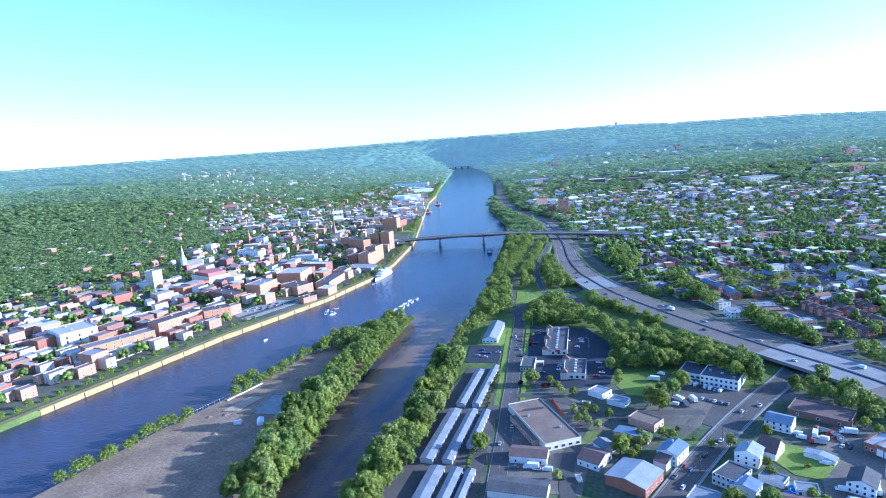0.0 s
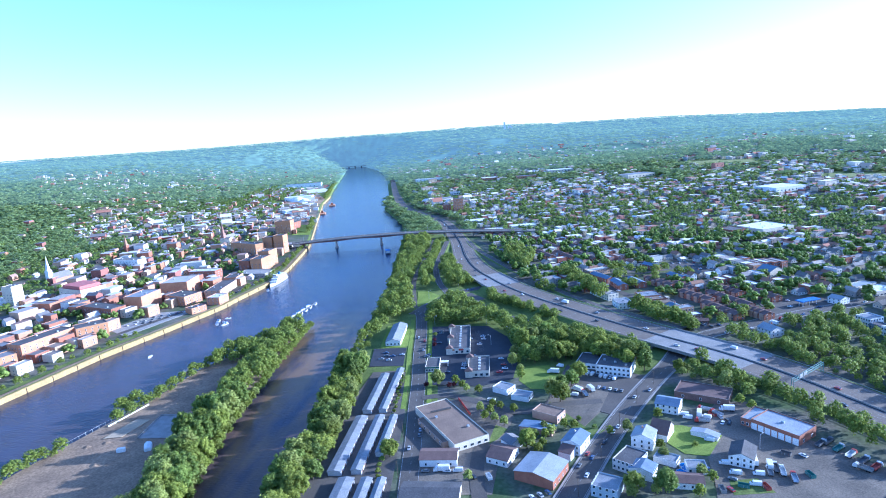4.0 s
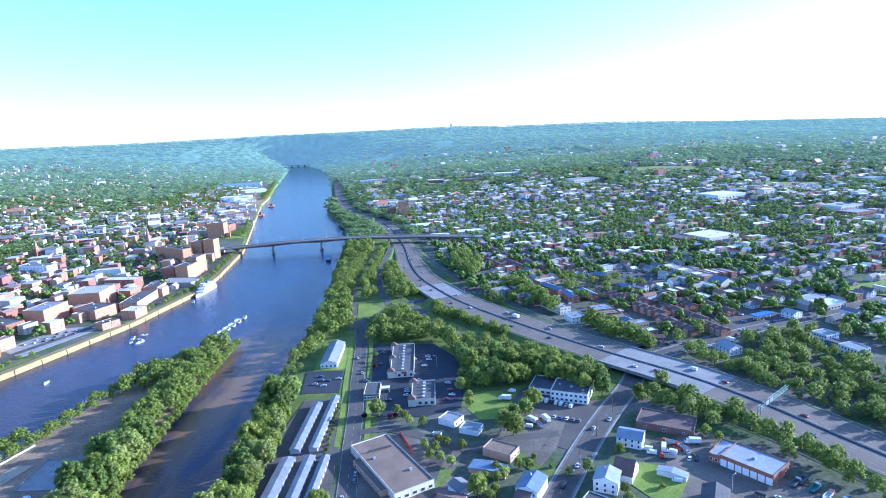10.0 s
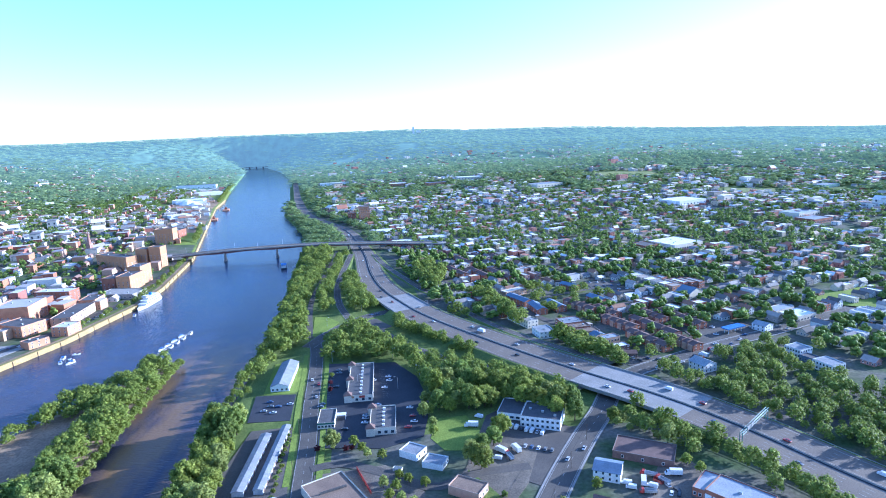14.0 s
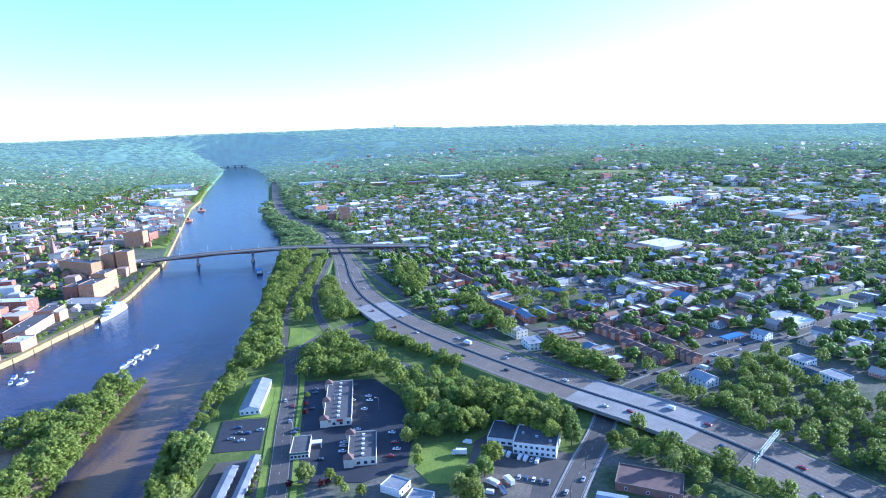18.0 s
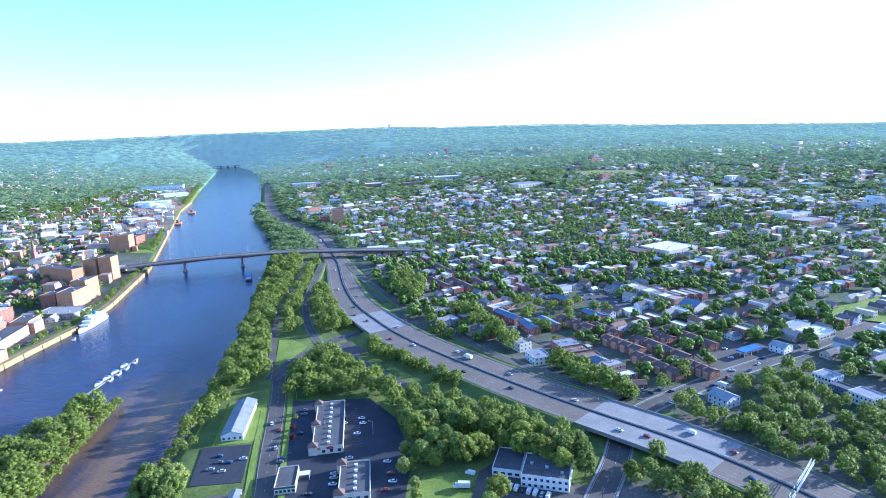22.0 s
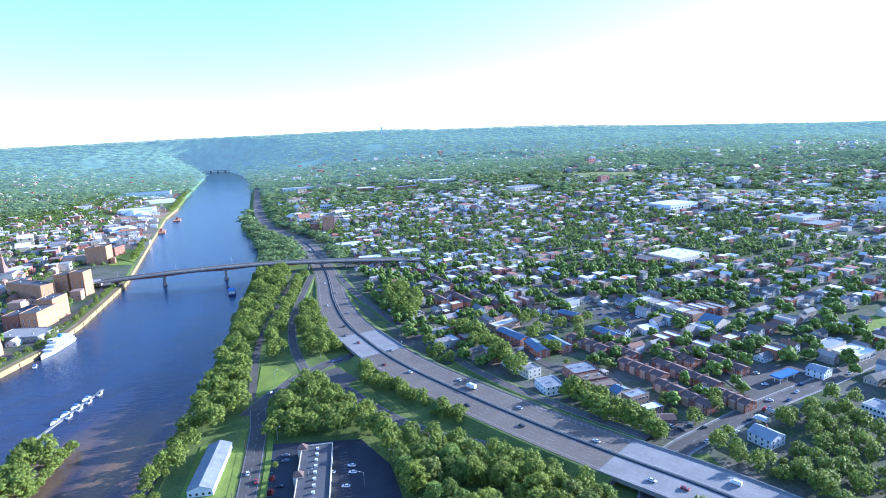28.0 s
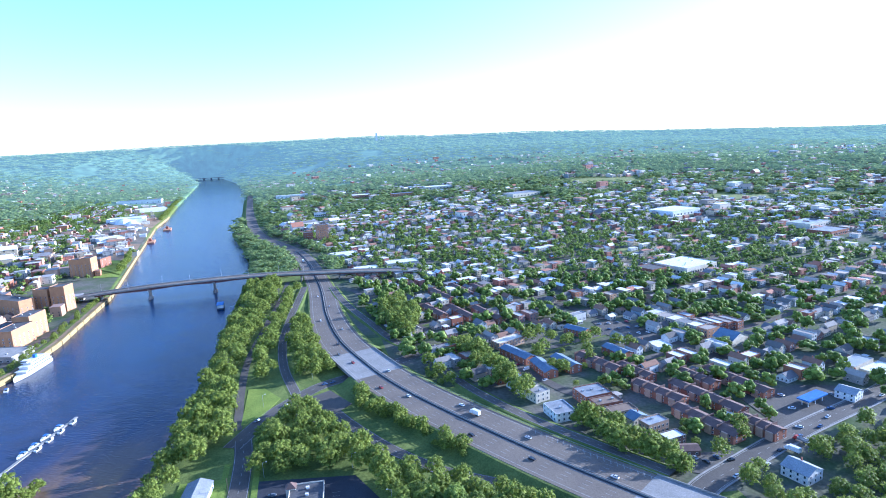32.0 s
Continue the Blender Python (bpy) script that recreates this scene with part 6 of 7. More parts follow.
part("mansard", Mesh().box(-20, -14, 14.5, 20, 14, 19), mat("red_mansard", (0.45, 0.16, 0.14), (0.38, 0.13, 0.11), 0.7, 0.3, 3.0), b, "red mansard roof storey")
east([(-418, 702), (-386, 698), (-384, 664), (-416, 684)], 12, M_SALMON, M_TARROOF, "stepped salmon brick building by the quay", (("s", 3, 8), ("e", 3, 7)))
east([(-452, 752), (-416, 756), (-412, 716), (-446, 712)], 20, M_SALMON, M_FLAT, "tall salmon brick building by the quay", (("s", 5, 8), ("e", 5, 8)))
east(front((-361, 633), (-352, 650), 13), 7, M_SALMON, M_TARROOF, "small salmon brick building on the quay", (("e", 2, 4),))
east([(-362, 690), (-345, 688), (-343, 668), (-360, 670)], 10, M_SALMON, M_FLAT, "small brick building with a pale side", (("s", 3, 4), ("e", 3, 4)))
east([(-460, 822), (-416, 818), (-415, 799), (-458, 802)], 15, M_REDBRICK, M_FLAT, "long red brick building with a pale cornice", (("s", 4, 11), ("e", 4, 5)))
east(front((-361, 702), (-366, 760), 20), 10, M_TANBRICK, M_TARROOF, "low brick row along the quay street", (("s", 3, 4), ("e", 3, 14)))
east(front((-368, 764), (-370, 790), 18), 12, M_SALMON, M_TARROOF, "brick row house along the quay street", (("s", 3, 4), ("e", 3, 6)))
east([(-392, 842), (-346, 836), (-342, 806), (-388, 812)], 6, M_CONC, M_CONC, "pale concrete parking deck by the quay", (("s", 1, 12), ("e", 1, 8)), ww=2.4)
east(front((-366, 845), (-364, 880), 18), 20, M_ORANGE, M_TARROOF, "stepped orange brick apartments by the river", (("s", 6, 5), ("e", 6, 9)))
east(front((-368, 880), (-366, 908), 18), 25, M_ORANGE, M_TARROOF, "tall orange brick apartments by the river", (("s", 7, 5), ("e", 7, 7)))
east([(-404, 895), (-386, 893), (-384, 850), (-402, 852)], 17, M_REDBRICK, M_TARROOF, "dark red brick apartments behind the river front", (("s", 5, 5),))
east([(-482, 1020), (-420, 984), (-428, 968), (-490, 1004)], 22, M_ORANGE, M_TARROOF, "long orange brick apartment slab", (("s", 6, 14), ("e", 6, 4)))
for x, y, h in ((-417, 1004, 29), (-395, 1000, 32), (-480, 1218, 28), (-462, 1214, 30)):
    east([(x - 9, y + 10), (x + 9, y + 8), (x + 9, y - 10), (x - 9, y - 8)], h, M_ORANGE, M_TARROOF, "orange brick apartment tower near the bridge", (("s", 8, 4), ("e", 8, 4)), name="apartment_tower", group="apartment towers")
east([(-660, 940), (-606, 926), (-604, 908), (-658, 924)], 16, M_WHITE, M_FLAT, "large white ornate hotel block", (("s", 4, 14), ("e", 4, 4)))
east([(-652, 708), (-636, 706), (-636, 690), (-652, 692)], 30, M_CREAM, M_FLAT, "tall narrow pale office block", (("s", 8, 4), ("e", 8, 4)))
east([(-505, 1305), (-470, 1300), (-466, 1270), (-500, 1274)], 16, M_REDBRICK, M_TARROOF, "red brick hospital block", (("s", 4, 8), ("e", 4, 6)))
for a, b, d in (((-722, 1900), (-640, 1930), 60), ((-770, 2200), (-690, 2240), 60), ((-600, 1560), (-560, 1590), 40)):
    east(front(a, b, d), 9, M_WHITE, M_WHITE, "pale metal warehouse on the far bank", (), name="far_warehouse")


def build_church(x, y, h, col, label):
    c = empty("church", pose(x, y, land_z(x, y), 0, 0, -12), label, "church")
    part("nave", Mesh().box(-8, 0, -1, 8, 30, 9), M_BRICK, c)
    r = Mesh()
    for s in (-1, 1):
        r.quad((s * 8.5, -0.5, 8.8), (s * 8.5, 30.5, 8.8), (0, 30.5, 17), (0, -0.5, 17))
    part("roof", r, M_ROOF, c)
    part("gable", Mesh().quad((-8, 30, 9), (8, 30, 9), (0, 30, 16.5)).quad((-8, 0, 9), (8, 0, 9), (0, 0, 16.5)), M_BRICK, c)
    part("tower", Mesh().box(-3.5, -6, -1, 3.5, 1, h * 0.5), col, c)
    sp = Mesh()
    ring = [(3.4 * math.cos(t), -2.5 + 3.4 * math.sin(t), h * 0.5) for t in np.arange(8) * math.pi / 4]
    for i in range(8):
        sp.quad(ring[i], ring[(i + 1) % 8], (0, -2.5, h))
    part("spire", sp, col, c)


build_church(-694, 824, 46, M_WHITE, "church with a slender white spire")
build_church(-560, 1120, 44, mat("brown_stone", (0.34, 0.2, 0.15), (0.28, 0.16, 0.12), 0.9, 0.3, 3.0), "church with a brown stone spire")
build_church(-720, 1050, 36, M_BRICK, "brick church with a pointed spire")

E_SITES, E_NEAR = [], []
for y in np.arange(330, 2500, 17.0):
    slope = math.degrees(math.atan2(float(quay_x(y - 20) - quay_x(y + 20)), 40.0))
    for d in np.arange(38 if y < 1330 else 130, 760, 13.5):
        if int(d / 13.5) % 5 == 0 or int(y / 17) % 7 == 0:
            continue
        x = float(quay_x(y)) - d + rng.uniform(-2, 2)
        yy = y + rng.uniform(-3, 3)
        edge = 470 + 90 * noise.noise((y / 260, 2.0, 1.0)) - max(0, y - 1000) * 0.14
        if blocked(x, yy) or (d < 60 and 560 < y < 700) or (y > 1000 and d < 90 and rng.random() < 0.6) or (1060 < y < 1180 and d < 110):
            continue
        p = 0.57 - max(0, d - 260) / 480 - max(0, y - 900) / 2600
        if d > edge:
            p = 0.1
        if rng.random() < p:
            E_SITES.append((x, yy, slope + (90 if rng.random() < 0.2 else 0), float(rng.uniform(0.8, 1.15)), d))
        elif rng.random() < 0.9:
            YARD_TREES.append((x, yy))
E_SITES.sort(key=lambda s: math.hypot(s[0], s[1] - 250))
E_PROTO = []
for i in range(6):
    w, d, h, wall = ((9, 16, 10, M_BRICK), (11, 15, 11.5, M_BRICK), (8, 15, 9, M_BRICK), (14, 18, 13, M_BRICK), (10, 15, 10, M_CREAM), (12, 14, 8, M_BRICK))[i]
    E_PROTO.append(flat_building("row_house", (0, 0, w, d, 0), h, wall, M_OLDROOF, "flat-roofed brick row house of the old town", "house", (("e", 2, 2), ("s", 2, 1)), z=0, group="brick houses of the old town", fh=3.0))
first = [True] * 6
for x, y, a, sc, d in E_SITES[:70]:
    i = int(rng.integers(6))
    m = pose(x, y, land_z(x, y), 0, 0, a) @ Matrix.Diagonal((sc, sc, sc, 1))
    if first[i]:
        first[i] = False
        TREES.append((E_PROTO[i], m))
    else:
        copy_thing(E_PROTO[i], m)
scatter_houses("old_town_houses", [s[:4] for s in E_SITES[70:]], "many brick and white houses of the old town", [M_BRICK_F, palette("old_town_roofs", [(0.22, 0.20, 0.19), (0.36, 0.33, 0.30), (0.27, 0.17, 0.13), (0.50, 0.46, 0.42), (0.17, 0.16, 0.16), (0.33, 0.22, 0.17), (0.60, 0.57, 0.53)], 0.9, True), M_GLASS], BLOCKS + SHAPES[:4])

# ---- works yards on the far quay ----
for y0, y1, d1, material, label in ((1190, 1330, 46, M_LAWN, "green park strip behind the quay"), (1340, 1560, 95, M_DIRT, "bare sandy works yard behind the quay"), (1570, 1800, 120, M_YARD, "pale gravel works yard behind the quay"), (1810, 2060, 150, M_DIRT, "bare sandy depot yard behind the quay")):
    line = np.array([(float(quay_x(y)), y) for y in np.arange(y0, y1, 20.0)])
    rows = [[(x - d, y, land_z(x - d, y) + 0.35) for d in np.linspace(7, d1, 5)] for x, y in line]
    m = Mesh()
    for a, b in zip(rows[:-1], rows[1:]):
        for k in range(4):
            m.quad(a[k], b[k], b[k + 1], a[k + 1])
    tagged(part("works_yard", m, material), label, "yard", kind="structure")
for x, y, r, h in ((-690, 1905, 30, 15), (-660, 1880, 22, 11), (-590, 1620, 13, 6), (-610, 1655, 10, 5)):
    m = Mesh()
    rings = [[(r * f * math.cos(t) * (1 + 0.12 * math.sin(3 * t)), r * f * 0.8 * math.sin(t), h * g) for t in np.arange(14) * math.pi / 7] for f, g in ((1, 0), (0.6, 0.6), (0.2, 0.95))]
    for a, b in zip(rings[:-1], rings[1:]):
        for i in range(14):
            m.quad(a[i], a[(i + 1) % 14], b[(i + 1) % 14], b[i])
    m.quad(*rings[-1])
    tagged(part("salt_mound", m, M_WHITE), "large white mound of road salt", "mound", "mounds on the works yards").matrix_basis = pose(x, y, land_z(x, y))
for k, (x, y, w, d) in enumerate(((-470, 1400, 18, 30), (-500, 1450, 22, 14), (-520, 1480, 14, 26), (-560, 1600, 30, 18), (-545, 1650, 14, 14), (-610, 1720, 40, 20), (-585, 1760, 16, 26), (-640, 1850, 24, 16), (-655, 1980, 40, 18), (-690, 2030, 24, 30))):
    flat_building("depot_shed", (x, y, w, d, 14), 6.5, (M_CREAM, M_WHITE, M_TANBRICK)[k % 3], (M_METALROOF, M_WHITE, M_OLDROOF)[k % 3], "low works shed on the far quay", "shed", group="works sheds")

# ---- far works and sheds on the plain ----
for x, y, w, d, h, wall, roof, label in ((-880, 2520, 150, 36, 12, M_WHITE, M_BLUEROOF, "long riverside hall with a blue roof"), (-700, 1950, 90, 50, 12, M_WHITE, M_WHITE, "white salt store by the river"), (-310, 2380, 110, 25, 9, M_WHITE, M_WHITE, "long white warehouse far off"), (70, 2080, 70, 30, 8, M_SALMON, M_BLUEROOF, "red brick works with blue roofs"),
                                         (-60, 2160, 60, 46, 8, M_SALMON, M_WHITE, "red brick works with a pale roof"), (190, 2180, 90, 50, 8, M_CREAM, M_WHITE, "long pale works with a white roof"),
                                         (597, 1382, 80, 60, 10, M_WHITE, M_WHITE, "large white store with a flat roof"), (720, 1160, 60, 40, 8, M_CREAM, M_GREYROOF, "wide hall with a grey roof"),
                                         (700, 1090, 50, 36, 8, M_REDBRICK, M_METALROOF, "brick hall with a pale roof"), (1000, 1490, 60, 34, 9, M_TEAL, M_METALROOF, "pale teal metal hall with a white roof"), (-150, 1780, 40, 26, 8, M_WHITE, M_METALROOF, "white hall among trees"),
                                         (380, 1800, 90, 50, 9, M_CREAM, M_METALROOF, "pale store at the edge of the town")):
    flat_building("far_hall", (x, y, w, d, TURN if x > 300 else 8), h, wall, roof, label, "hall", (("s", 1, 8),), ww=3, wh=3)
    keep_off([(x - w * 0.6, y + d), (x + w * 0.6, y + d), (x + w * 0.55, y - d / 2 - 110), (x - w * 0.55, y - d / 2 - 110)], 1)
for q, lab in (([(739, 1469), (800, 1586), (893, 1520), (817, 1375)], "bright far playing field"), ([(560, 2000), (605, 2120), (800, 2015), (720, 1885)], "wide pale far meadow"), ([(331, 1069), (350, 1114), (396, 1101), (383, 1055)], "mown lot among houses"), ([(-505, 1345), (-458, 1333), (-412, 1205), (-470, 1258)], "green park by the river"), ([(414, 683), (508, 704), (443, 620), (403, 649)], "green park between streets")):
    m = Mesh()
    n = len(q)
    (x0, y0), (x1, y1), (x2, y2), (x3, y3) = q
    for i in range(6):
        for j in range(3):
            cell = []
            for s, t in ((i / 6, j / 3), ((i + 1) / 6, j / 3), ((i + 1) / 6, (j + 1) / 3), (i / 6, (j + 1) / 3)):
                x = (x0 * (1 - s) + x1 * s) * (1 - t) + (x3 * (1 - s) + x2 * s) * t
                y = (y0 * (1 - s) + y1 * s) * (1 - t) + (y3 * (1 - s) + y2 * s) * t
                cell.append((x, y, land_z(x, y) + 1.2))
            m.quad(*cell)
    tagged(part("meadow", m, M_HAY if "far" in lab or "lot" in lab else M_LAWN), lab, "meadow", kind="structure")
    keep_off(q, 26 if "far" in lab else 4)

# the tall blocks of the far city
for x, h, w in ((-4, 112, 15), (26, 82, 14), (38, 86, 13), (50, 78, 13)):
    flat_building("far_tower", (x, 4700, w, 20, 0), h, M_WHITE, M_WHITE, "pale concrete tower of the far city", "tower", z=land_z(x, 4700) - 60)


# ---- trees as things near by, woods farther off ----
def clump_shape(lobes, leaves, size, solid=False):
    """A crown of unit radius; a solid one keeps its leaves close to its lobes."""
    if solid:
        return foliage(crown_lobes(lobes, 1.0, 1.1, 1.0, 0.34, 0.52, 0.18), leaves, size, 0.95, (0.86, 1.10))
    return foliage(crown_lobes(lobes, 1.0, 1.1, 1.05, 0.22, 0.38), leaves, size, 0.84)


def scatter_leaves(name, places, shapes, material, label):
    """One mesh of many crowns at (x, y, z, radius, height, turn)."""
    V, T, Q, n = [], [], [], 0
    for x, y, z, r, h, a in places:
        v, t, q = shapes[int(rng.integers(len(shapes)))]
        c, s = math.cos(a), math.sin(a)
        V.append(np.stack([x + r * (v[:, 0] * c - v[:, 1] * s), y + r * (v[:, 0] * s + v[:, 1] * c), z + h / 2.15 * v[:, 2]], 1))
        T.append(t + n)
        Q.append(q + n)
        n += len(v)
    me = np_mesh(name, np.concatenate(V), [np.concatenate(T), np.concatenate(Q)], [material])
    return tagged(new(name, me), label, "woods", kind="stuff")


def small_ico(lobes, leaves, size, coarse=False, solid=False):
    """As clump_shape, with coarser cores."""
    global ICO_V, ICO_F
    keep = ICO_V, ICO_F
    p = (1 + 5**0.5) / 2
    ICO_V = np.array([(-1, p, 0), (1, p, 0), (-1, -p, 0), (1, -p, 0), (0, -1, p), (0, 1, p), (0, -1, -p), (0, 1, -p), (p, 0, -1), (p, 0, 1), (-p, 0, -1), (-p, 0, 1)]) / math.hypot(1, p)
    ICO_F = np.array([(0, 11, 5), (0, 5, 1), (0, 1, 7), (0, 7, 10), (0, 10, 11), (1, 5, 9), (5, 11, 4), (11, 10, 2), (10, 7, 6), (7, 1, 8), (3, 9, 4), (3, 4, 2), (3, 2, 6), (3, 6, 8), (3, 8, 9), (4, 9, 5), (2, 4, 11), (6, 2, 10), (8, 6, 7), (9, 8, 1)])
    if coarse:
        ICO_V = np.array([(1, 0, 0), (0, 1, 0), (-1, 0, 0), (0, -1, 0), (0, 0, 1)], float)
        ICO_F = np.array([(0, 1, 4), (1, 2, 4), (2, 3, 4), (3, 0, 4)])
    out = clump_shape(lobes, leaves, size, solid)
    ICO_V, ICO_F = keep
    return out


SITES.sort(key=lambda s: math.hypot(s[1] + 30, s[2] - 330))
near, rest = [s for s in SITES if s[0] != "shrub"], [s for s in SITES if s[0] == "shrub"]
for kind, x, y, z, s, a, group in near[:255] + rest[:45]:
    p = PROTO[kind][int(rng.integers(len(PROTO[kind])))]
    m = pose(x, y, z, 0, 0, a) @ Matrix.Diagonal((s, s, s * float(rng.uniform(0.9, 1.12)), 1))
    if p.name in USED:
        t = copy_thing(p, m)
    else:
        USED.add(p.name)
        TREES.append((p, m))
        t = p
    tagged(t, group=group)
SIZE = {"broad": (7.3, 16), "tall": (6.5, 19), "small": (3.5, 8), "shrub": (2.3, 4), "copper": (2.2, 4.5), "pale": (4.6, 11)}
mid = [small_ico(26, 430, 0.085, True) for _ in range(7)]
scatter_leaves("riverside_woods", [(x, y, z, SIZE[k][0] * s, SIZE[k][1] * s * 0.9, a) for k, x, y, z, s, a, g in near[255:] + rest[45:]], mid, leaf_mat("wood_leaves", (0.31, 0.355, 0.06), (0.17, 0.22, 0.036), 0.3, True), "dense leafy green woods beside the river and highway")
M_YARDLEAF = leaf_mat("yard_leaves", (0.28, 0.35, 0.07), (0.14, 0.20, 0.04), 0.4, True)
crowns = [(x, y, land_z(x, y), float(rng.uniform(4.0, 7.6)), float(rng.uniform(8, 14)), float(rng.uniform(0, 6))) for x, y in YARD_TREES if not blocked(x, y)]
scatter_leaves("yard_trees", [c for c in crowns if math.hypot(c[0], c[1] - 240) < 760], [small_ico(8, 90, 0.15, False, True) for _ in range(6)], M_YARDLEAF, "leafy green trees among the near houses of both towns")
scatter_leaves("yard_trees", [c for c in crowns if math.hypot(c[0], c[1] - 240) >= 760], [small_ico(6, 30, 0.24, True, True) for _ in range(6)], M_YARDLEAF, "leafy green trees among the farther houses of both towns")

far = []
for r in 700 * (4950 / 700) ** (np.arange(190) / 189):
    gap = 9 + r / 95
    step = gap / r
    for a in np.arange(-1.15 if r < 2400 else -1.02, 0.95 if r < 2400 else 0.80, step):
        x = r * math.sin(a) + rng.uniform(-0.4, 0.4) * gap
        y = 200 + r * math.cos(a) + rng.uniform(-0.5, 0.5) * gap
        L, R = float(quay_x(y)), float(bank_x(y))
        if y > RIVER_END + 20:
            ok = True
        elif x < L:
            d = L - x
            town = d < 470 + 90 * noise.noise((y / 260, 2.0, 1.0)) - max(0, y - 1000) * 0.14
            ok = d > 6 and (not town if y < 2500 else True) and (r > 1900 or d > 60)
        elif x > R:
            g = hw_gap(x, y) if y < 2600 else 99
            town = g > 40 and math.hypot(x, y - 240) < 1450 and x < 1120
            ok = x - R > 3 and not town and not (-24 < g < 24) and (y > 1090 or x > 700)
        else:
            ok = False
        if not ok or blocked(x, y):
            continue
        if r > 2100 and noise.noise((x / 260, y / 420, 6.3)) > 0.5:     # open fields on the plain
            continue
        rad = gap * float(rng.uniform(0.55, 0.8))
        far.append((x, y, land_z(x, y) - 1, rad, (min(17, 6 + rad * 0.5) if r < 2600 else 11) * float(rng.uniform(0.8, 1.2)), float(rng.uniform(0, 6))))
sprinkle = []
for k in range(8200):
    r, a = 1300 + 2300 * rng.random() ** 1.5, rng.uniform(-0.75, 0.85)
    x, y = r * math.sin(a), 200 + r * math.cos(a)
    L, R = float(quay_x(y)), float(bank_x(y))
    if L - 30 < x < R + 30 or (x > R and y < 2600 and hw_gap(x, y) < 45) or blocked(x, y):
        continue
    if rng.random() < (0.95 if r < 1900 else 0.65 if r < 2400 else 0.42) * (0.45 + 1.3 * max(0.0, noise.noise((x / 320, y / 420, 5.0)) + 0.25)):
        sprinkle.append((x, y, TURN + 90 * int(rng.integers(2)), float(rng.uniform(0.85, 1.25) if rng.random() < 0.97 else rng.uniform(1.6, 2.4))))
scatter_houses("distant_houses", sprinkle, "distant pale houses among the woods", [M_SIDING_F, M_ROOF_F, M_GLASS], SHAPES)
taken = {(int(x // 26), int(y // 26)) for x, y, a, s in sprinkle}
far = [f for f in far if (int(f[0] // 26), int(f[1] // 26)) not in taken]
farshape = [small_ico(6, 26, 0.27, True) for _ in range(6)]
hillshape = [small_ico(7, 120, 0.14, True) for _ in range(6)]
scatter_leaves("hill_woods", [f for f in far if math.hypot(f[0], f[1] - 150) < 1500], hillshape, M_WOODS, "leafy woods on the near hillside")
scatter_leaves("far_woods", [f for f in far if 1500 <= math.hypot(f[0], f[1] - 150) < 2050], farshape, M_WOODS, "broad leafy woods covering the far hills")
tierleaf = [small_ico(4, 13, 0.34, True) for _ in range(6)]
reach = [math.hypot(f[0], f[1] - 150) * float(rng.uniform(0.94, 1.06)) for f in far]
# each farther band of woods carries more painted haze
for lo, hi, material in ((2050, 2550, M_HAZENEAR), (2550, 3150, M_HAZEMID), (3150, 3900, M_HAZEWIDE), (3900, 6000, M_HAZEEDGE)):
    back = scatter_leaves("backdrop", [f for f, d in zip(far, reach) if lo <= d < hi and math.hypot(f[0], f[1] - 150) >= 2050], farshape if lo < 2500 else tierleaf, material, "wooded plain beyond the town with painted-in haze")
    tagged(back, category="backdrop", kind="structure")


# ---- vehicles ----
M_CAR = palette("car_paint", [(0.75, 0.75, 0.75), (0.42, 0.43, 0.45), (0.03, 0.03, 0.035), (0.30, 0.03, 0.03), (0.05, 0.09, 0.2), (0.62, 0.62, 0.62), (0.16, 0.17, 0.18), (0.78, 0.78, 0.76)], 0.35, spec=0.6)


def wheels(parent, xs, ys, r, name="wheel"):
    for y in ys:
        for x in xs:
            w = part(name, Mesh().tube((-0.12, 0, 0), (0.12, 0, 0), r, r, 10), M_DARK, parent)
            w.matrix_basis = pose(x, y, r)


def loft(sections):
    """A skin over rings of equal length, closed at both ends."""
    m, k = Mesh(), len(sections[0])
    m.v = [p for s in sections for p in s]
    for i in range(len(sections) - 1):
        for j in range(k):
            m.f.append((i * k + j, i * k + (j + 1) % k, (i + 1) * k + (j + 1) % k, (i + 1) * k + j))
    m.f += [tuple(range(k))[::-1], tuple(range((len(sections) - 1) * k, len(sections) * k))]
    return m


M_RIG = palette("worn_truck_paint", [(0.09, 0.20, 0.17), (0.55, 0.55, 0.52), (0.30, 0.07, 0.05), (0.25, 0.25, 0.24), (0.62, 0.62, 0.6), (0.12, 0.12, 0.12)], 0.6)


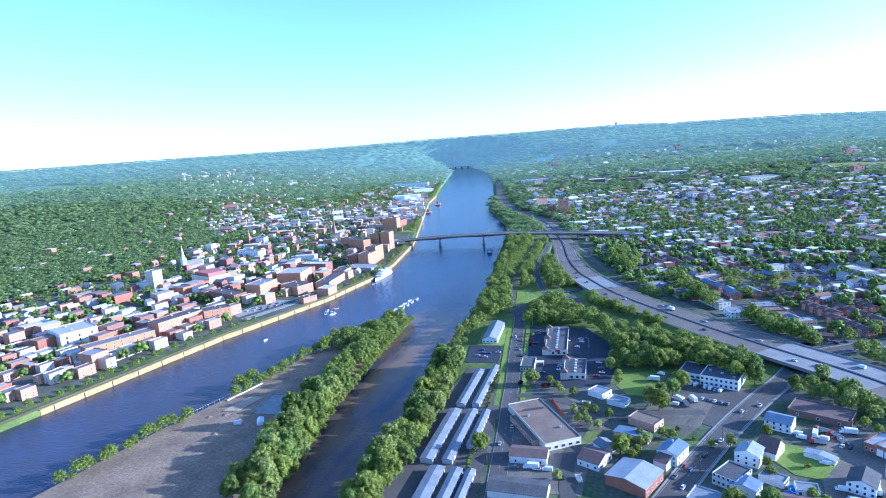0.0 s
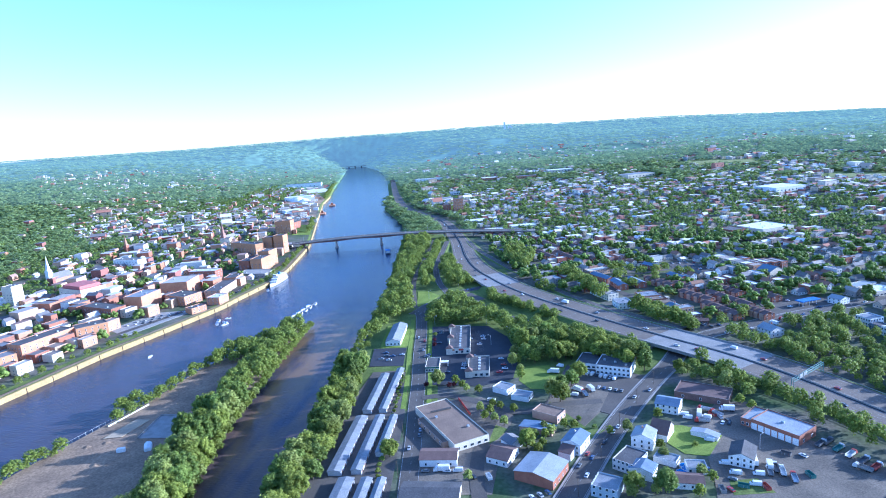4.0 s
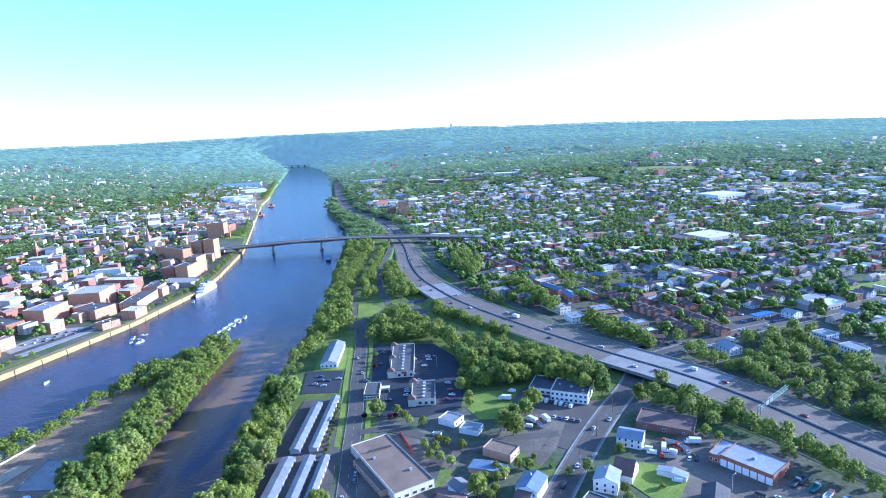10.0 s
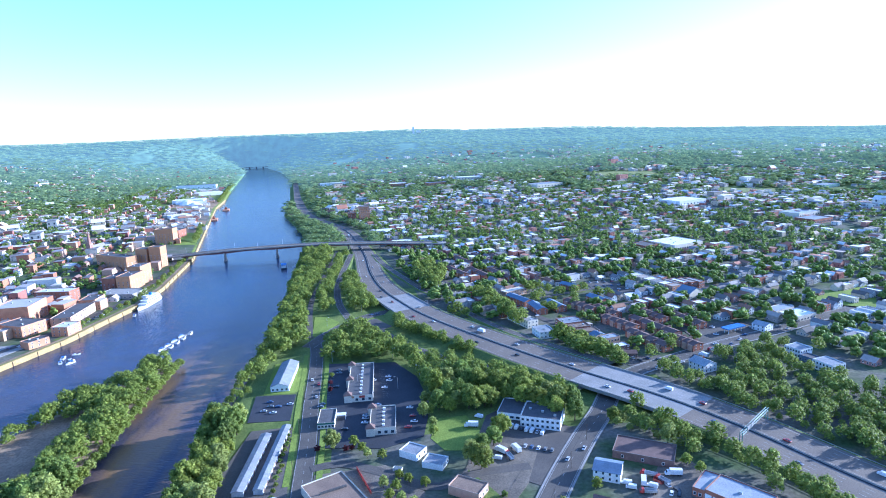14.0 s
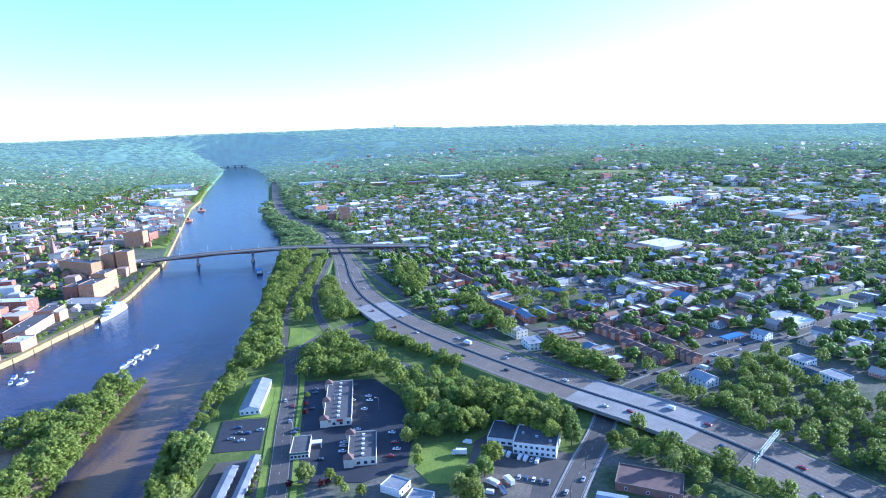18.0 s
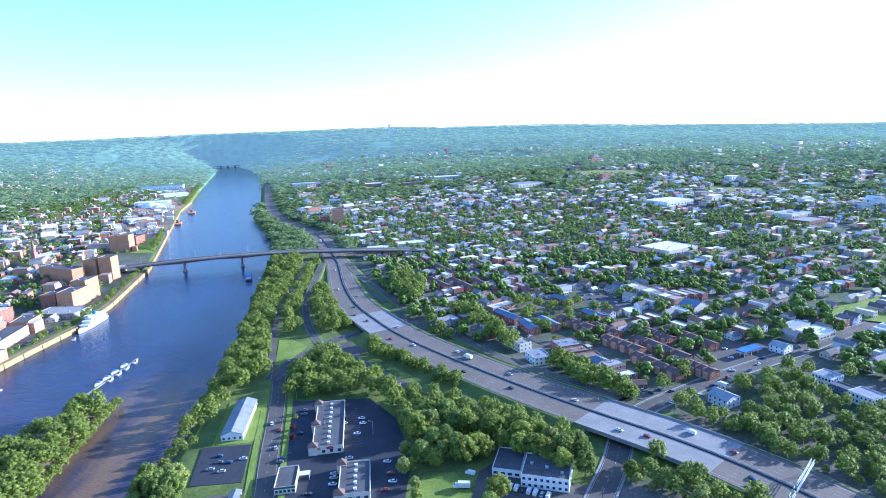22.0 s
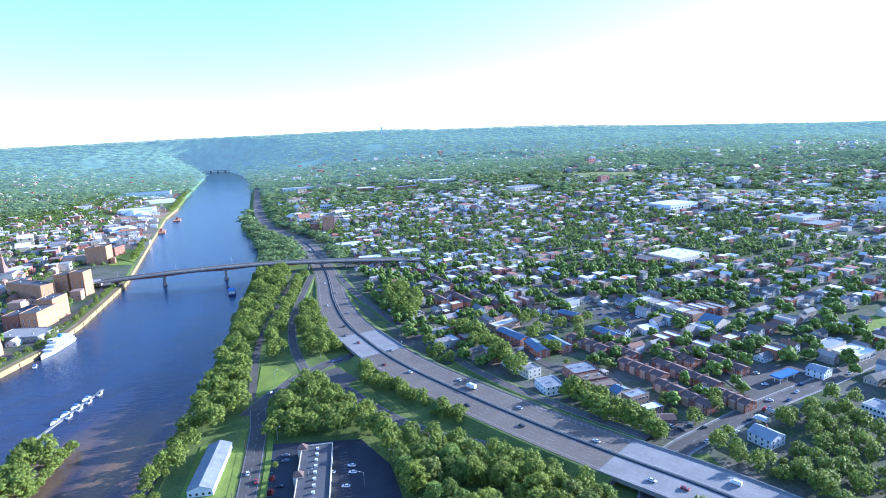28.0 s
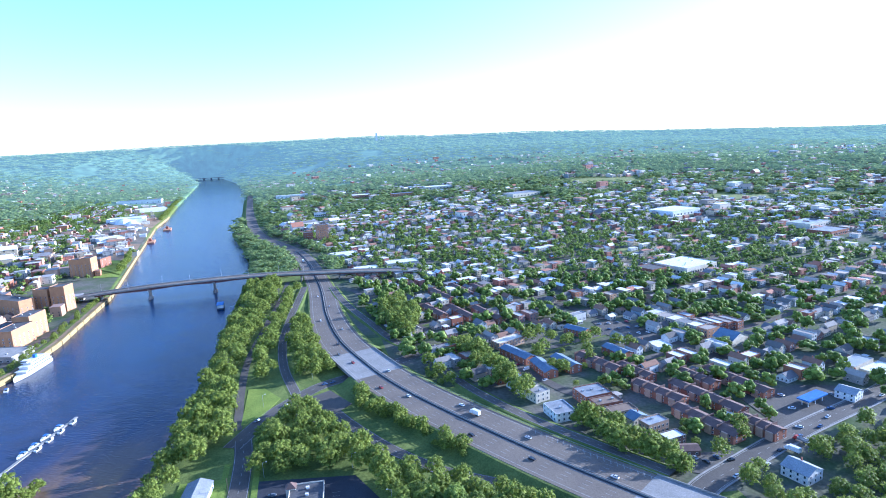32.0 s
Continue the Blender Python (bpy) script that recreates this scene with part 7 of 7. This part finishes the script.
def car_thing(kind):
    if kind == "car":
        c = empty("car", pose(0, 0, 0), "parked or driving saloon car with dark windows", "car", "cars")
        ring = lambda y, w, z0, z1: [(-w, y, z0), (w, y, z0), (w * 1.02, y, (z0 + z1) / 2), (w * 0.92, y, z1), (-w * 0.92, y, z1), (-w * 1.02, y, (z0 + z1) / 2)]
        body = loft([ring(-2.25, 0.78, 0.4, 0.78), ring(-2.1, 0.88, 0.3, 0.95), ring(-1.2, 0.92, 0.28, 1.0), ring(0.9, 0.92, 0.28, 0.98), ring(2.0, 0.86, 0.3, 0.82), ring(2.3, 0.74, 0.4, 0.66)])
        body.box(-0.62, -1.15, 1.42, 0.62, 0.35, 1.47)
        part("body", body, M_CAR, c)
        part("window_glass", loft([[(-0.82, -1.9, 0.98), (0.82, -1.9, 0.98), (0.6, -1.2, 1.42), (-0.6, -1.2, 1.42)], [(-0.84, 1.1, 0.97), (0.84, 1.1, 0.97), (0.62, 0.4, 1.42), (-0.62, 0.4, 1.42)]]), M_GLASS, c)
        wheels(c, (-0.82, 0.82), (-1.4, 1.4), 0.32)
    elif kind == "van":
        c = empty("van", pose(0, 0, 0), "white delivery van with dark windscreen", "van", "vans")
        part("body", loft([[(-0.95, y, 0.35), (0.95, y, 0.35), (0.98, y, h * 0.6), (0.86, y, h), (-0.86, y, h), (-0.98, y, h * 0.6)] for y, h in ((-2.7, 2.3), (1.2, 2.3), (1.9, 1.35), (2.7, 1.1))]), M_WHITE, c)
        part("windscreen", Mesh().quad((-0.8, 1.24, 2.2), (0.8, 1.24, 2.2), (0.85, 1.9, 1.4), (-0.85, 1.9, 1.4)), M_GLASS, c)
        wheels(c, (-0.85, 0.85), (-1.7, 1.7), 0.36)
    else:
        col, label = {"truck": (M_WHITE, "white box truck with a high body"), "red_truck": (M_REDPAINT, "red flatbed truck with a crane"), "tipper": (M_RIG, "worn flatbed truck parked in a yard")}[kind]
        c = empty("truck", pose(0, 0, 0), label, "truck", "trucks")
        part("cab", loft([[(-1.15, y, 0.6), (1.15, y, 0.6), (1.1, y, h), (-1.1, y, h)] for y, h in ((2.2, 2.7), (3.4, 2.7), (3.9, 1.7), (4.4, 1.5))]), col, c)
        part("windscreen", Mesh().quad((-1.0, 3.46, 2.62), (1.0, 3.46, 2.62), (1.0, 3.9, 1.78), (-1.0, 3.9, 1.78)), M_GLASS, c)
        part("chassis", Mesh().box(-0.5, -4.2, 0.5, 0.5, 2.2, 0.9, True), M_DARK, c)
        if kind == "truck":
            part("cargo_box", Mesh().box(-1.25, -4.3, 0.95, 1.25, 2.0, 3.6, True), M_WHITE, c)
        else:
            m = Mesh().box(-1.25, -4.3, 0.95, 1.25, 2.0, 1.2, True).box(-1.25, -4.3, 1.2, -1.1, 2.0, 2.2).box(1.1, -4.3, 1.2, 1.25, 2.0, 2.2).box(-1.1, 1.85, 1.2, 1.1, 2.0, 2.4)
            part("bed", m, M_GALV if kind == "red_truck" else M_RIG, c)
        wheels(c, (-1.05, 1.05), (-3.2, -2.0, 3.2), 0.48)
    return c


CARS = {k: car_thing(k) for k in ("car", "van", "truck", "red_truck", "tipper")}
CAR_USED = set()


def park(kind, x, y, a, z=5.3):
    m = pose(x, y, z, 0, 0, a)
    if kind in CAR_USED:
        return copy_thing(CARS[kind], m)
    CAR_USED.add(kind)
    TREES.append((CARS[kind], m))
    return CARS[kind]


def heading(line, i):
    d = line[min(i + 1, len(line) - 1)] - line[max(i - 1, 0)]
    return math.degrees(math.atan2(d[1], d[0])) - 90


hn = normals(HW)
for y, o, k in ((300, -6, "car"), (322, 9, "car"), (352, 12, "van"), (374, -12, "car"), (392, 5, "car"), (420, -8.5, "car"), (436, 8.5, "car"), (455, 12, "van"), (470, -8.5, "car"), (481, -12, "car"), (512, 5, "car"), (545, -8.5, "car"), (560, 8.5, "car"),
                (578, -12, "car"), (600, 9, "truck"), (613, 12, "car"), (640, -5, "car"), (661, -12, "car"), (688, 8, "car"), (722, -8.5, "car"), (740, -12, "car"), (770, -5, "car"), (815, 8.5, "car"), (850, -8.5, "car"), (905, 5, "car"), (960, -6, "car"), (1120, 6, "car"), (1200, -6, "truck")):
    i = int(np.argmin(abs(HW[:, 1] - y)))
    p = HW[i] + hn[i] * o
    park(k, float(p[0]), float(p[1]), heading(HW, i) + (0 if o > 0 else 180), float(HW_Z[i]) + 0.03)
for x, y in ((-33, 517), (-24, 502), (-21, 515), (-27, 474), (-66, 480), (-66.6, 476), (-34, 459), (-34, 455), (-34, 449), (-3, 455), (-2, 447), (-5, 467), (-22, 522), (-62, 540), (-61, 534), (-60, 508), (-46, 442), (-6, 440)):
    park("car", x, y, 82 + float(rng.uniform(-4, 4)), 5.27)
for x, y, a in ((-102, 481, 92), (-96.5, 480, 88), (-89, 483, 90), (-98, 471, 95), (-105, 474, 92), (-104, 488, 90)):
    park("car", x, y, a, 5.23)
for k in range(8):
    park("van" if k % 3 else "car", 56 + k * 2.9, 434.5 - k * 1.75, -28, 5.24)
for k in range(5):
    park("car", 63 + k * 3.6, 408.5 - k * 1.6, -24, 5.24)
for x, y, a, k in ((48, 404, 40, "truck"), (52, 398, 15, "red_truck"), (45, 397, 70, "van"), (57, 405, 20, "truck"), (40, 448, 60, "van"), (34, 436, 80, "truck")):
    park(k, x, y, a, 5.3)
for x, y, a in ((-54, 345, 8), (-54.5, 352, 8), (-80.5, 524, 10), (-74, 515, 190), (-72, 492, 10), (-58, 330, 188), (184, 511, -66), (191, 514, -66), (201, 519, -66), (222, 530, -66), (243, 542, -62), (262, 550, 116), (275, 560, 116), (330, 580, 116), (350, 597, -64),
                (46, 318, -26), (55, 334, -26), (41, 301, -26), (66, 352, 154), (84, 392, -30), (96, 402, 150), (-88, 632, 150), (-72, 653, 145), (-47, 686, 120), (-41, 688, 120), (-8, 331, 60), (-18, 300, 30)):
    park("car", x, y, a, 5.32)
for x, y in ((169, 329), (173.5, 331), (175.5, 324), (178.5, 318), (181.5, 312), (184, 306), (188, 300), (191, 294), (194, 288)):
    park("tipper", x, y, -52, 5.24)
for x, y, a, k in ((128, 312, -10, "truck"), (134, 308, -15, "truck"), (138, 303, -12, "tipper"), (141, 297, -12, "red_truck"), (126, 301, 80, "van"), (115, 302, 75, "van"), (112, 297, 60, "car"), (117, 366, -20, "truck"), (122, 372, 60, "red_truck"), (127, 366, 30, "red_truck"), (135, 371, 80, "truck"), (127, 355, -30, "car"), (130.5, 354, -30, "car"), (109, 362, 70, "van"), (116, 357, 80, "red_truck"), (113, 335, 70, "van"), (131, 327, -30, "van"), (-36, 306.5, 92, "truck")):
    park(k, x, y, a, 5.24)
for k in range(15):
    park("car", -424 + (k % 5) * 7 + (k // 5) * 10, 592 + (k // 5) * 17 + (k % 5) * 4, 70, 5.22)
for k in range(14):
    y = 676 + k * 8
    park("car", float(np.interp(y, [668, 780], [-361, -345])) + 2, y, 80, 5.1)
for k in range(12):
    park("car", 208 + (k % 4) * 9 + (k // 4) * 3, 772 - (k // 4) * 17, TURN, 5.34)
for x, y in ((250, 588), (262, 575), (246, 574), (290, 592), (268, 594), (300, 588), (310, 583), (285, 570)):
    park("car", x, y, float(rng.uniform(0, 180)), 5.34)


# ---- boats, docks and the passenger ship ----
def hull(L, B, H, sheer=0.25, n=9):
    out = []
    for i in range(n):
        t = i / (n - 1)
        w = B / 2 * (1 - max(0, (t - 0.55) / 0.45) ** 2.2) * (0.86 + 0.14 * min(1, t * 5))
        w = max(w, 0.03)
        z = H * (1 + sheer * max(0, t - 0.4) ** 2 * 2)
        y = -L / 2 + L * t
        out.append([(-w * 0.7, y, -0.6), (w * 0.7, y, -0.6), (w, y, z * 0.6), (w, y, z), (-w, y, z), (-w, y, z * 0.6)])
    return loft(out)


def build_ship():
    s = empty("passenger_ship", pose(-321.5, 792, 0, 0, 0, 178), "white three-deck passenger ship moored at the quay", "ship")
    part("hull", hull(52, 10, 3.2), M_WHITE, s)
    for k, (y0, y1, w, z) in enumerate(((-23, 15, 8.8, 3.25), (-22, 10, 8.0, 5.9), (-16, 5, 7.0, 8.5))):
        dk = part("deck_house", Mesh().box(-w / 2, y0, z, w / 2, y1, z + 2.3), M_WHITE, s)
        part("window_band", Mesh().box(-w / 2 - 0.04, y0 + 1, z + 0.9, w / 2 + 0.04, y1 - 1, z + 1.8, True), M_GLASS, dk, "dark band of cabin windows")
        part("deck_roof", Mesh().box(-w / 2 - 0.6, y0 - 1, z + 2.304, w / 2 + 0.6, y1 + 1, z + 2.5, True), M_WHITE, dk)
    wh = part("wheelhouse", Mesh().box(-2.6, 4, 11.1, 2.6, 9, 13.4), M_WHITE, s)
    part("windscreen", Mesh().box(-2.65, 6, 12.2, 2.65, 9.05, 13.0), M_GLASS, wh)
    part("funnel", Mesh().box(-1.2, -9, 11.1, 1.2, -6, 14), M_BLUE, s)
    part("mast", Mesh().tube((0, 3, 11), (0, 3, 18), 0.15, 0.06, 6), M_GALV, s)


build_ship()


def boat_thing(L, roofed, label):
    b = empty("motor_boat", pose(0, 0, 0), label, "boat", "motor boats")
    part("hull", hull(L, L * 0.36, 0.9), M_WHITE, b)
    part("cockpit", Mesh().box(-L * 0.12, -L * 0.3, 0.7, L * 0.12, L * 0.02, 0.96), M_DARK, b)
    cab = part("cabin", loft([[(-L * 0.13, y, 0.85), (L * 0.13, y, 0.85), (L * 0.1, y, h), (-L * 0.1, y, h)] for y, h in ((0.02 * L, 1.7), (0.2 * L, 1.6), (0.32 * L, 1.0))]), M_WHITE, b)
    part("windscreen", Mesh().box(-L * 0.11, -0.02 * L, 1.5, L * 0.11, 0.03 * L, 2.1), M_GLASS, b)
    if roofed:
        part("canvas_top", Mesh().box(-L * 0.14, -L * 0.3, 2.2, L * 0.14, L * 0.05, 2.3, True).box(-L * 0.13, -L * 0.29, 0.9, -L * 0.12, -L * 0.28, 2.2).box(L * 0.12, -L * 0.29, 0.9, L * 0.13, -L * 0.28, 2.2), M_BLUE, b)
    return b


B1 = boat_thing(9, True, "white motor boat with a blue canvas top")
B2 = boat_thing(7, False, "small white motor boat without a roof")
spots = [(-233.5 + (y - 639) * 0.105 + side * 3.0, y, -6 if side > 0 else 174) for y, side in ((626, -1), (633, 1), (637, -1), (645, 1), (649, -1), (657, 1), (663, -1), (671, 1))]
for k, (x, y, a) in enumerate(spots + [(-318, 606, 30), (-312, 612, 70), (-322, 618, 10), (-315, 626, 120), (-308, 604, 160), (-337, 511, 190), (-318, 748, 20)]):
    src = (B1, B2)[k % 2]
    if k < 2:
        TREES.append((src, pose(x, y, 0, 0, 0, a)))
    else:
        copy_thing(src, pose(x, y, 0, 0, 0, a))
dk = empty("boat_dock", pose(-233.5, 639, 0, 0, 0, -6), "long narrow grey floating dock with boats alongside", "dock")
for k in range(10):
    part("pontoon", Mesh().box(-1.1, -41 + k * 8.2, -0.3, 1.1, -41 + k * 8.2 + 8.1, 0.55), M_CONC, dk)
hb = empty("house_boat", pose(-199, 970, 0, 0, 0, 12), "moored work barge with a blue roof", "barge")
part("hull", hull(24, 9, 1.6), mat("dark_hull", (0.06, 0.07, 0.09), (0.04, 0.05, 0.06), 0.6, 0.5, 3.0), hb)
part("deck_house", Mesh().box(-3.4, -9, 1.6, 3.4, 5, 5.4), M_WHITE, hb)
part("roof", Mesh().box(-4, -10, 5.41, 4, 6, 6.0, True), M_BLUE, hb)
gw = tagged(part("gangway", Mesh().box(-9, -0.8, 1.6, 9, 0.8, 1.9, True), M_GALV), "grey steel gangway to the moored barge", "gangway", group="gangways")
gw.matrix_basis = pose(-176, 984, 0, 0, -6, 6)
gw2 = tagged(part("gangway", gw.data, None), "grey steel gangway to the moored barge", "gangway", group="gangways")
gw2.matrix_basis = pose(-178, 968, 0, 0, -6, 6)
for x, y in ((-543, 1800), (-508, 1590)):
    bg2 = empty("cargo_barge", pose(x, y, 0, 0, 0, 15), "rust-red cargo barge moored at the far quay", "barge", "cargo barges")
    part("hull", Mesh().box(-9, -22, -0.5, 9, 22, 2.6), M_SALMON, bg2)
    part("crane_house", Mesh().box(-3, -4, 2.6, 3, 4, 9), M_REDBRICK, bg2)

# the next bridge far down the river
fb = empty("far_bridge", pose(0, 0, 0), "low grey bridge far down the river", "bridge")
part("deck", Mesh().box(-1360, 4560, 9, -1040, 4572, 12, True), M_CONC, fb)
for x in range(-1330, -1050, 50):
    part("pier", Mesh().box(x - 4, 4561, -1, x + 4, 4571, 9), M_CONC, fb)


# ---- the island's bare lot ----
tent = empty("covered_boat", pose(-228, 338, 3.7, 0, 0, 30), "white shrink-wrapped boat on the bare lot", "covered boat")
part("cover", loft([[(-2.4 * k, y, 0), (2.4 * k, y, 0), (2.2 * k, y, 2.0), (0, y, 3.2 * k), (-2.2 * k, y, 2.0)] for y, k in ((-5, 0.7), (-3, 1.0), (3, 1.0), (5.5, 0.45))]), M_WHITE, tent)
tagged(part("site_trailer", Mesh().box(-2.4, -1.2, 0.4, 2.4, 1.2, 2.9), M_WHITE), "small white site trailer on the bare lot", "trailer").matrix_basis = pose(-243, 333, 3.6, 0, 0, 20)
for k in range(9):
    t = k / 9
    o = tagged(part("concrete_barrier", Mesh().box(-0.3, -1.8, 0, 0.3, 1.8, 0.9), M_WHITE), "white concrete road barrier on the lot", "barrier", "barriers")
    o.matrix_basis = pose(-276 + 9 * t, 369 + 34 * t, 3.5, 0, 0, -15)
for (x0, y0), (x1, y1) in (((-246, 382), (-223, 382)), ((-246, 382), (-243, 350))):
    L = math.hypot(x1 - x0, y1 - y0)
    o = tagged(part("kerb_wall", Mesh().box(0, -0.25, 0, L, 0.25, 1.0), M_CONC), "low pale wall along the old slab", "low wall")
    o.matrix_basis = pose(x0, y0, 3.7, 0, 0, math.degrees(math.atan2(y1 - y0, x1 - x0)))
fence = empty("wire_fence", pose(0, 0, 0), "long grey steel fence along the lot's edge", "fence")
for k in range(13):
    t = k / 12
    x, y = -296 + 16 * t, 318 + 58 * t
    part("post", Mesh().box(x - 0.1, y - 0.1, 3, x + 0.1, y + 0.1, 5.2), M_GALV, fence)
    if k < 12:
        part("rail", Mesh().tube((x, y, 5.0), (x + 16 / 12, y + 58 / 12, 5.0), 0.06, 0.06, 5), M_GALV, fence)
for x, y, s in ((-262, 345, 1.6), (-258, 330, 2.0), (-272, 340, 1.4), (-240, 326, 1.8), (-250, 318, 2.2), (-234, 328, 1.5)):
    m = Mesh()
    ring = [(s * 2 * math.cos(t) * (1 + 0.2 * math.sin(3 * t)), s * 1.6 * math.sin(t), 0) for t in np.arange(10) * math.pi / 5]
    for i in range(10):
        m.quad(ring[i], ring[(i + 1) % 10], (0.2, 0.1, s * 0.6))
    tagged(part("rubble_heap", m, M_DIRT), "low heap of earth and rubble", "rubble heap", "rubble heaps").matrix_basis = pose(x, y, 3.45)
dead = Mesh()
for a in range(9):
    t = a * 0.7
    dead.tube((0, 0, 0 if a == 0 else 2.5), (2.4 * math.cos(t), 2.4 * math.sin(t), 6.5 + a % 3), 0.18, 0.03, 5)
tagged(part("dead_tree", dead, mat("bleached_wood", (0.45, 0.40, 0.34), (0.36, 0.32, 0.27), 0.9, 1.0, 5.0)), "bare bleached dead tree by the water", "tree").matrix_basis = pose(-266, 452, 3)


# ---- poles and lamps ----
def pole_at(x, y, a, kind="utility_pole"):
    if kind == "utility_pole":
        p = empty("utility_pole", pose(x, y, 5, 0, 0, a), "brown timber utility pole with a cross arm", "utility pole", "utility poles")
        part("pole", Mesh().tube((0, 0, 0), (0, 0, 10.5), 0.17, 0.12, 7), M_BARK, p)
        part("cross_arm", Mesh().box(-1.2, -0.07, 9.6, 1.2, 0.07, 9.8, True), M_BARK, p)
    else:
        p = empty("lamp_post", pose(x, y, 5, 0, 0, a), "grey steel lamp post with a bent arm", "street lamp", "lamp posts")
        part("pole", Mesh().tube((0, 0, 0), (0, 0, 9), 0.13, 0.09, 7), M_GALV, p)
        part("arm", Mesh().tube((0, 0, 9), (2.0, 0, 9.5), 0.07, 0.05, 6), M_GALV, p)
        part("lamp_head", Mesh().box(1.7, -0.18, 9.42, 2.5, 0.18, 9.6, True), M_WHITE, p)
    return p


prev = None
wires = Mesh()
for x, y in ((26, 285), (42, 318), (58, 352), (75, 385), (92, 414)):
    pole_at(x + 8.5, y - 2, 60)
    if prev:
        for o in (-1.0, 1.0):
            wires.tube((prev[0] + o * 0.5, prev[1] + o * 0.8, 14.85), (x + 8.5 + o * 0.5, y - 2 + o * 0.8, 14.85), 0.03, 0.03, 4)
    prev = (x + 8.5, y - 2)
tagged(part("overhead_wires", wires, M_DARK), "thin dark overhead wires between poles", "wires", kind="stuff")
for x, y in ((-59, 300), (-64, 345), (-68, 390), (-74, 440), (-80, 490), (-86, 545)):
    pole_at(x, y, 98)
for x, y, a in ((136, 325, 30), (-44, 508, 0), (-14, 500, 180), (-70, 560, 0), (-88, 655, 30), (-58, 700, 60), (12, 700, 200), (100, 640, 200), (-20, 560, 0), (2, 520, 180)):
    pole_at(x, y, a, "lamp_post")
bays = Mesh()
for k in range(16):
    y = 486 + k * 3.4
    for x in (-66.5 - (y - 486) * 0.06, -24 - (y - 486) * 0.12):
        bays.quad((x, y, 5.25), (x + 4.6, y + 0.3, 5.25), (x + 4.6, y + 0.42, 5.25), (x, y + 0.12, 5.25))
tagged(part("parking_bays", bays, M_PAINT), "white painted parking bay lines", "road marking", kind="stuff")
gore = Mesh()
for i in range(len(HW) - 1):
    if 495 < HW[i, 1] < 560:
        for t in (0.0, 0.5):
            p = HW[i] * (1 - t) + HW[i + 1] * t
            a, b2 = p + hn[i] * 15.5, p + hn[i] * 19.5 + (HW[i + 1] - HW[i]) * 0.35
            w = (HW[i + 1] - HW[i]) * 0.03
            z = float(HW_Z[i]) + 0.025
            gore.quad((*a, z), (*b2, z), (*(b2 + w), z), (*(a + w), z))
tagged(part("gore_stripes", gore, M_PAINT), "white hatched stripes at the ramp's nose", "road marking", kind="stuff")


# ---- garden pools, skips and yard clutter ----
M_POOL = mat("pool_water", (0.03, 0.14, 0.42), (0.025, 0.11, 0.34), 0.1, 0.5, 3.0, spec=0.4)
for x, y, r in ((92, 309, 2.4), (89, 303, 2.7)):
    pl = empty("garden_pool", pose(x, y, land_z(x, y)), "round blue above-ground garden pool", "pool", "garden pools")
    ring = Mesh().tube((0, 0, 0), (0, 0, 1.2), r, r, 20)
    ring.f.pop()
    part("pool_wall", ring, M_WHITE, pl)
    part("pool_water", Mesh().tube((0, 0, 0.2), (0, 0, 1.05), r - 0.1, r - 0.1, 20), M_POOL, pl)


def skip_thing():
    s = empty("waste_skip", pose(0, 0, 0), "open steel waste skip standing in a yard", "skip", "waste skips")
    m = Mesh()
    for a, b in (((-1.2, -2.6), (-1.1, 2.6)), ((1.1, -2.6), (1.2, 2.6)), ((-1.1, -2.6), (1.1, -2.5)), ((-1.1, 2.5), (1.1, 2.6))):
        m.box(*a, 0, *b, 1.6)
    m.box(-1.1, -2.5, 0.1, 1.1, 2.5, 0.5)
    part("skip_body", m, M_RIG, s)
    for y in (-1.6, 0, 1.6):
        part("rib", Mesh().box(-1.26, y - 0.08, 0.1, 1.26, y + 0.08, 0.3).box(-1.27, y - 0.08, 0.1, -1.2, y + 0.08, 1.5).box(1.2, y - 0.08, 0.1, 1.27, y + 0.08, 1.5), M_RIG, s)
    return s


SKIP = skip_thing()
for k, (x, y, a) in enumerate(((116, 303, 80), (115, 291, 70), (125, 290, 10), (125, 366, 30), (116, 358, 60), (-24, 352, 20), (-11, 392, 70), (150, 300, 10), (-10, 300, 20), (30, 366, 40), (104, 288, 0), (147, 320, 50))):
    m = pose(x, y, 5.22, 0, 0, a)
    if k == 0:
        TREES.append((SKIP, m))
    else:
        copy_thing(SKIP, m)
for x, y, a, k in ((132, 303, -12, "tipper"), (136, 306, -12, "tipper"), (177, 305, 42, "tipper"), (121, 292, 80, "van"), (108, 288, 20, "car"), (155, 318, 30, "car"), (113, 311, 80, "van"), (120, 362, 60, "van"), (128, 362, 10, "car"), (131, 358, 15, "car"), (108, 366, 70, "van"),
                   (-33, 306, 88, "car"), (-27, 306, 92, "van"), (-45, 306, 90, "car"), (12, 282, 30, "car"), (16, 284, 30, "car"), (20, 286, 30, "car"), (85, 290, 80, "car"), (90, 292, 80, "car"), (78, 293, 70, "van"), (103, 306, 10, "car"), (44, 322, -26, "car"), (38, 310, 154, "car"), (62, 346, -26, "car"),
                   (176, 527, 20, "car"), (184, 530, 20, "car"), (172, 532, 15, "car"), (190, 526, 100, "car"), (108, 690, -64, "car"), (121, 655, -64, "car"), (140, 608, -80, "car"), (146, 592, -80, "car"), (112, 678, 116, "van"), (228, 528, 25, "truck"), (240, 537, 25, "red_truck"), (206, 518, -65, "car"), (250, 552, 60, "car")):
    park(k, x, y, a, 5.3)


# ---- set the first tree of each kind in its place ----
for p, m in TREES:
    p.matrix_basis = m
for kind in PROTO.values():
    for p in kind:
        if p.name not in USED:
            for o in (*p.children, p):
                bpy.data.objects.remove(o)
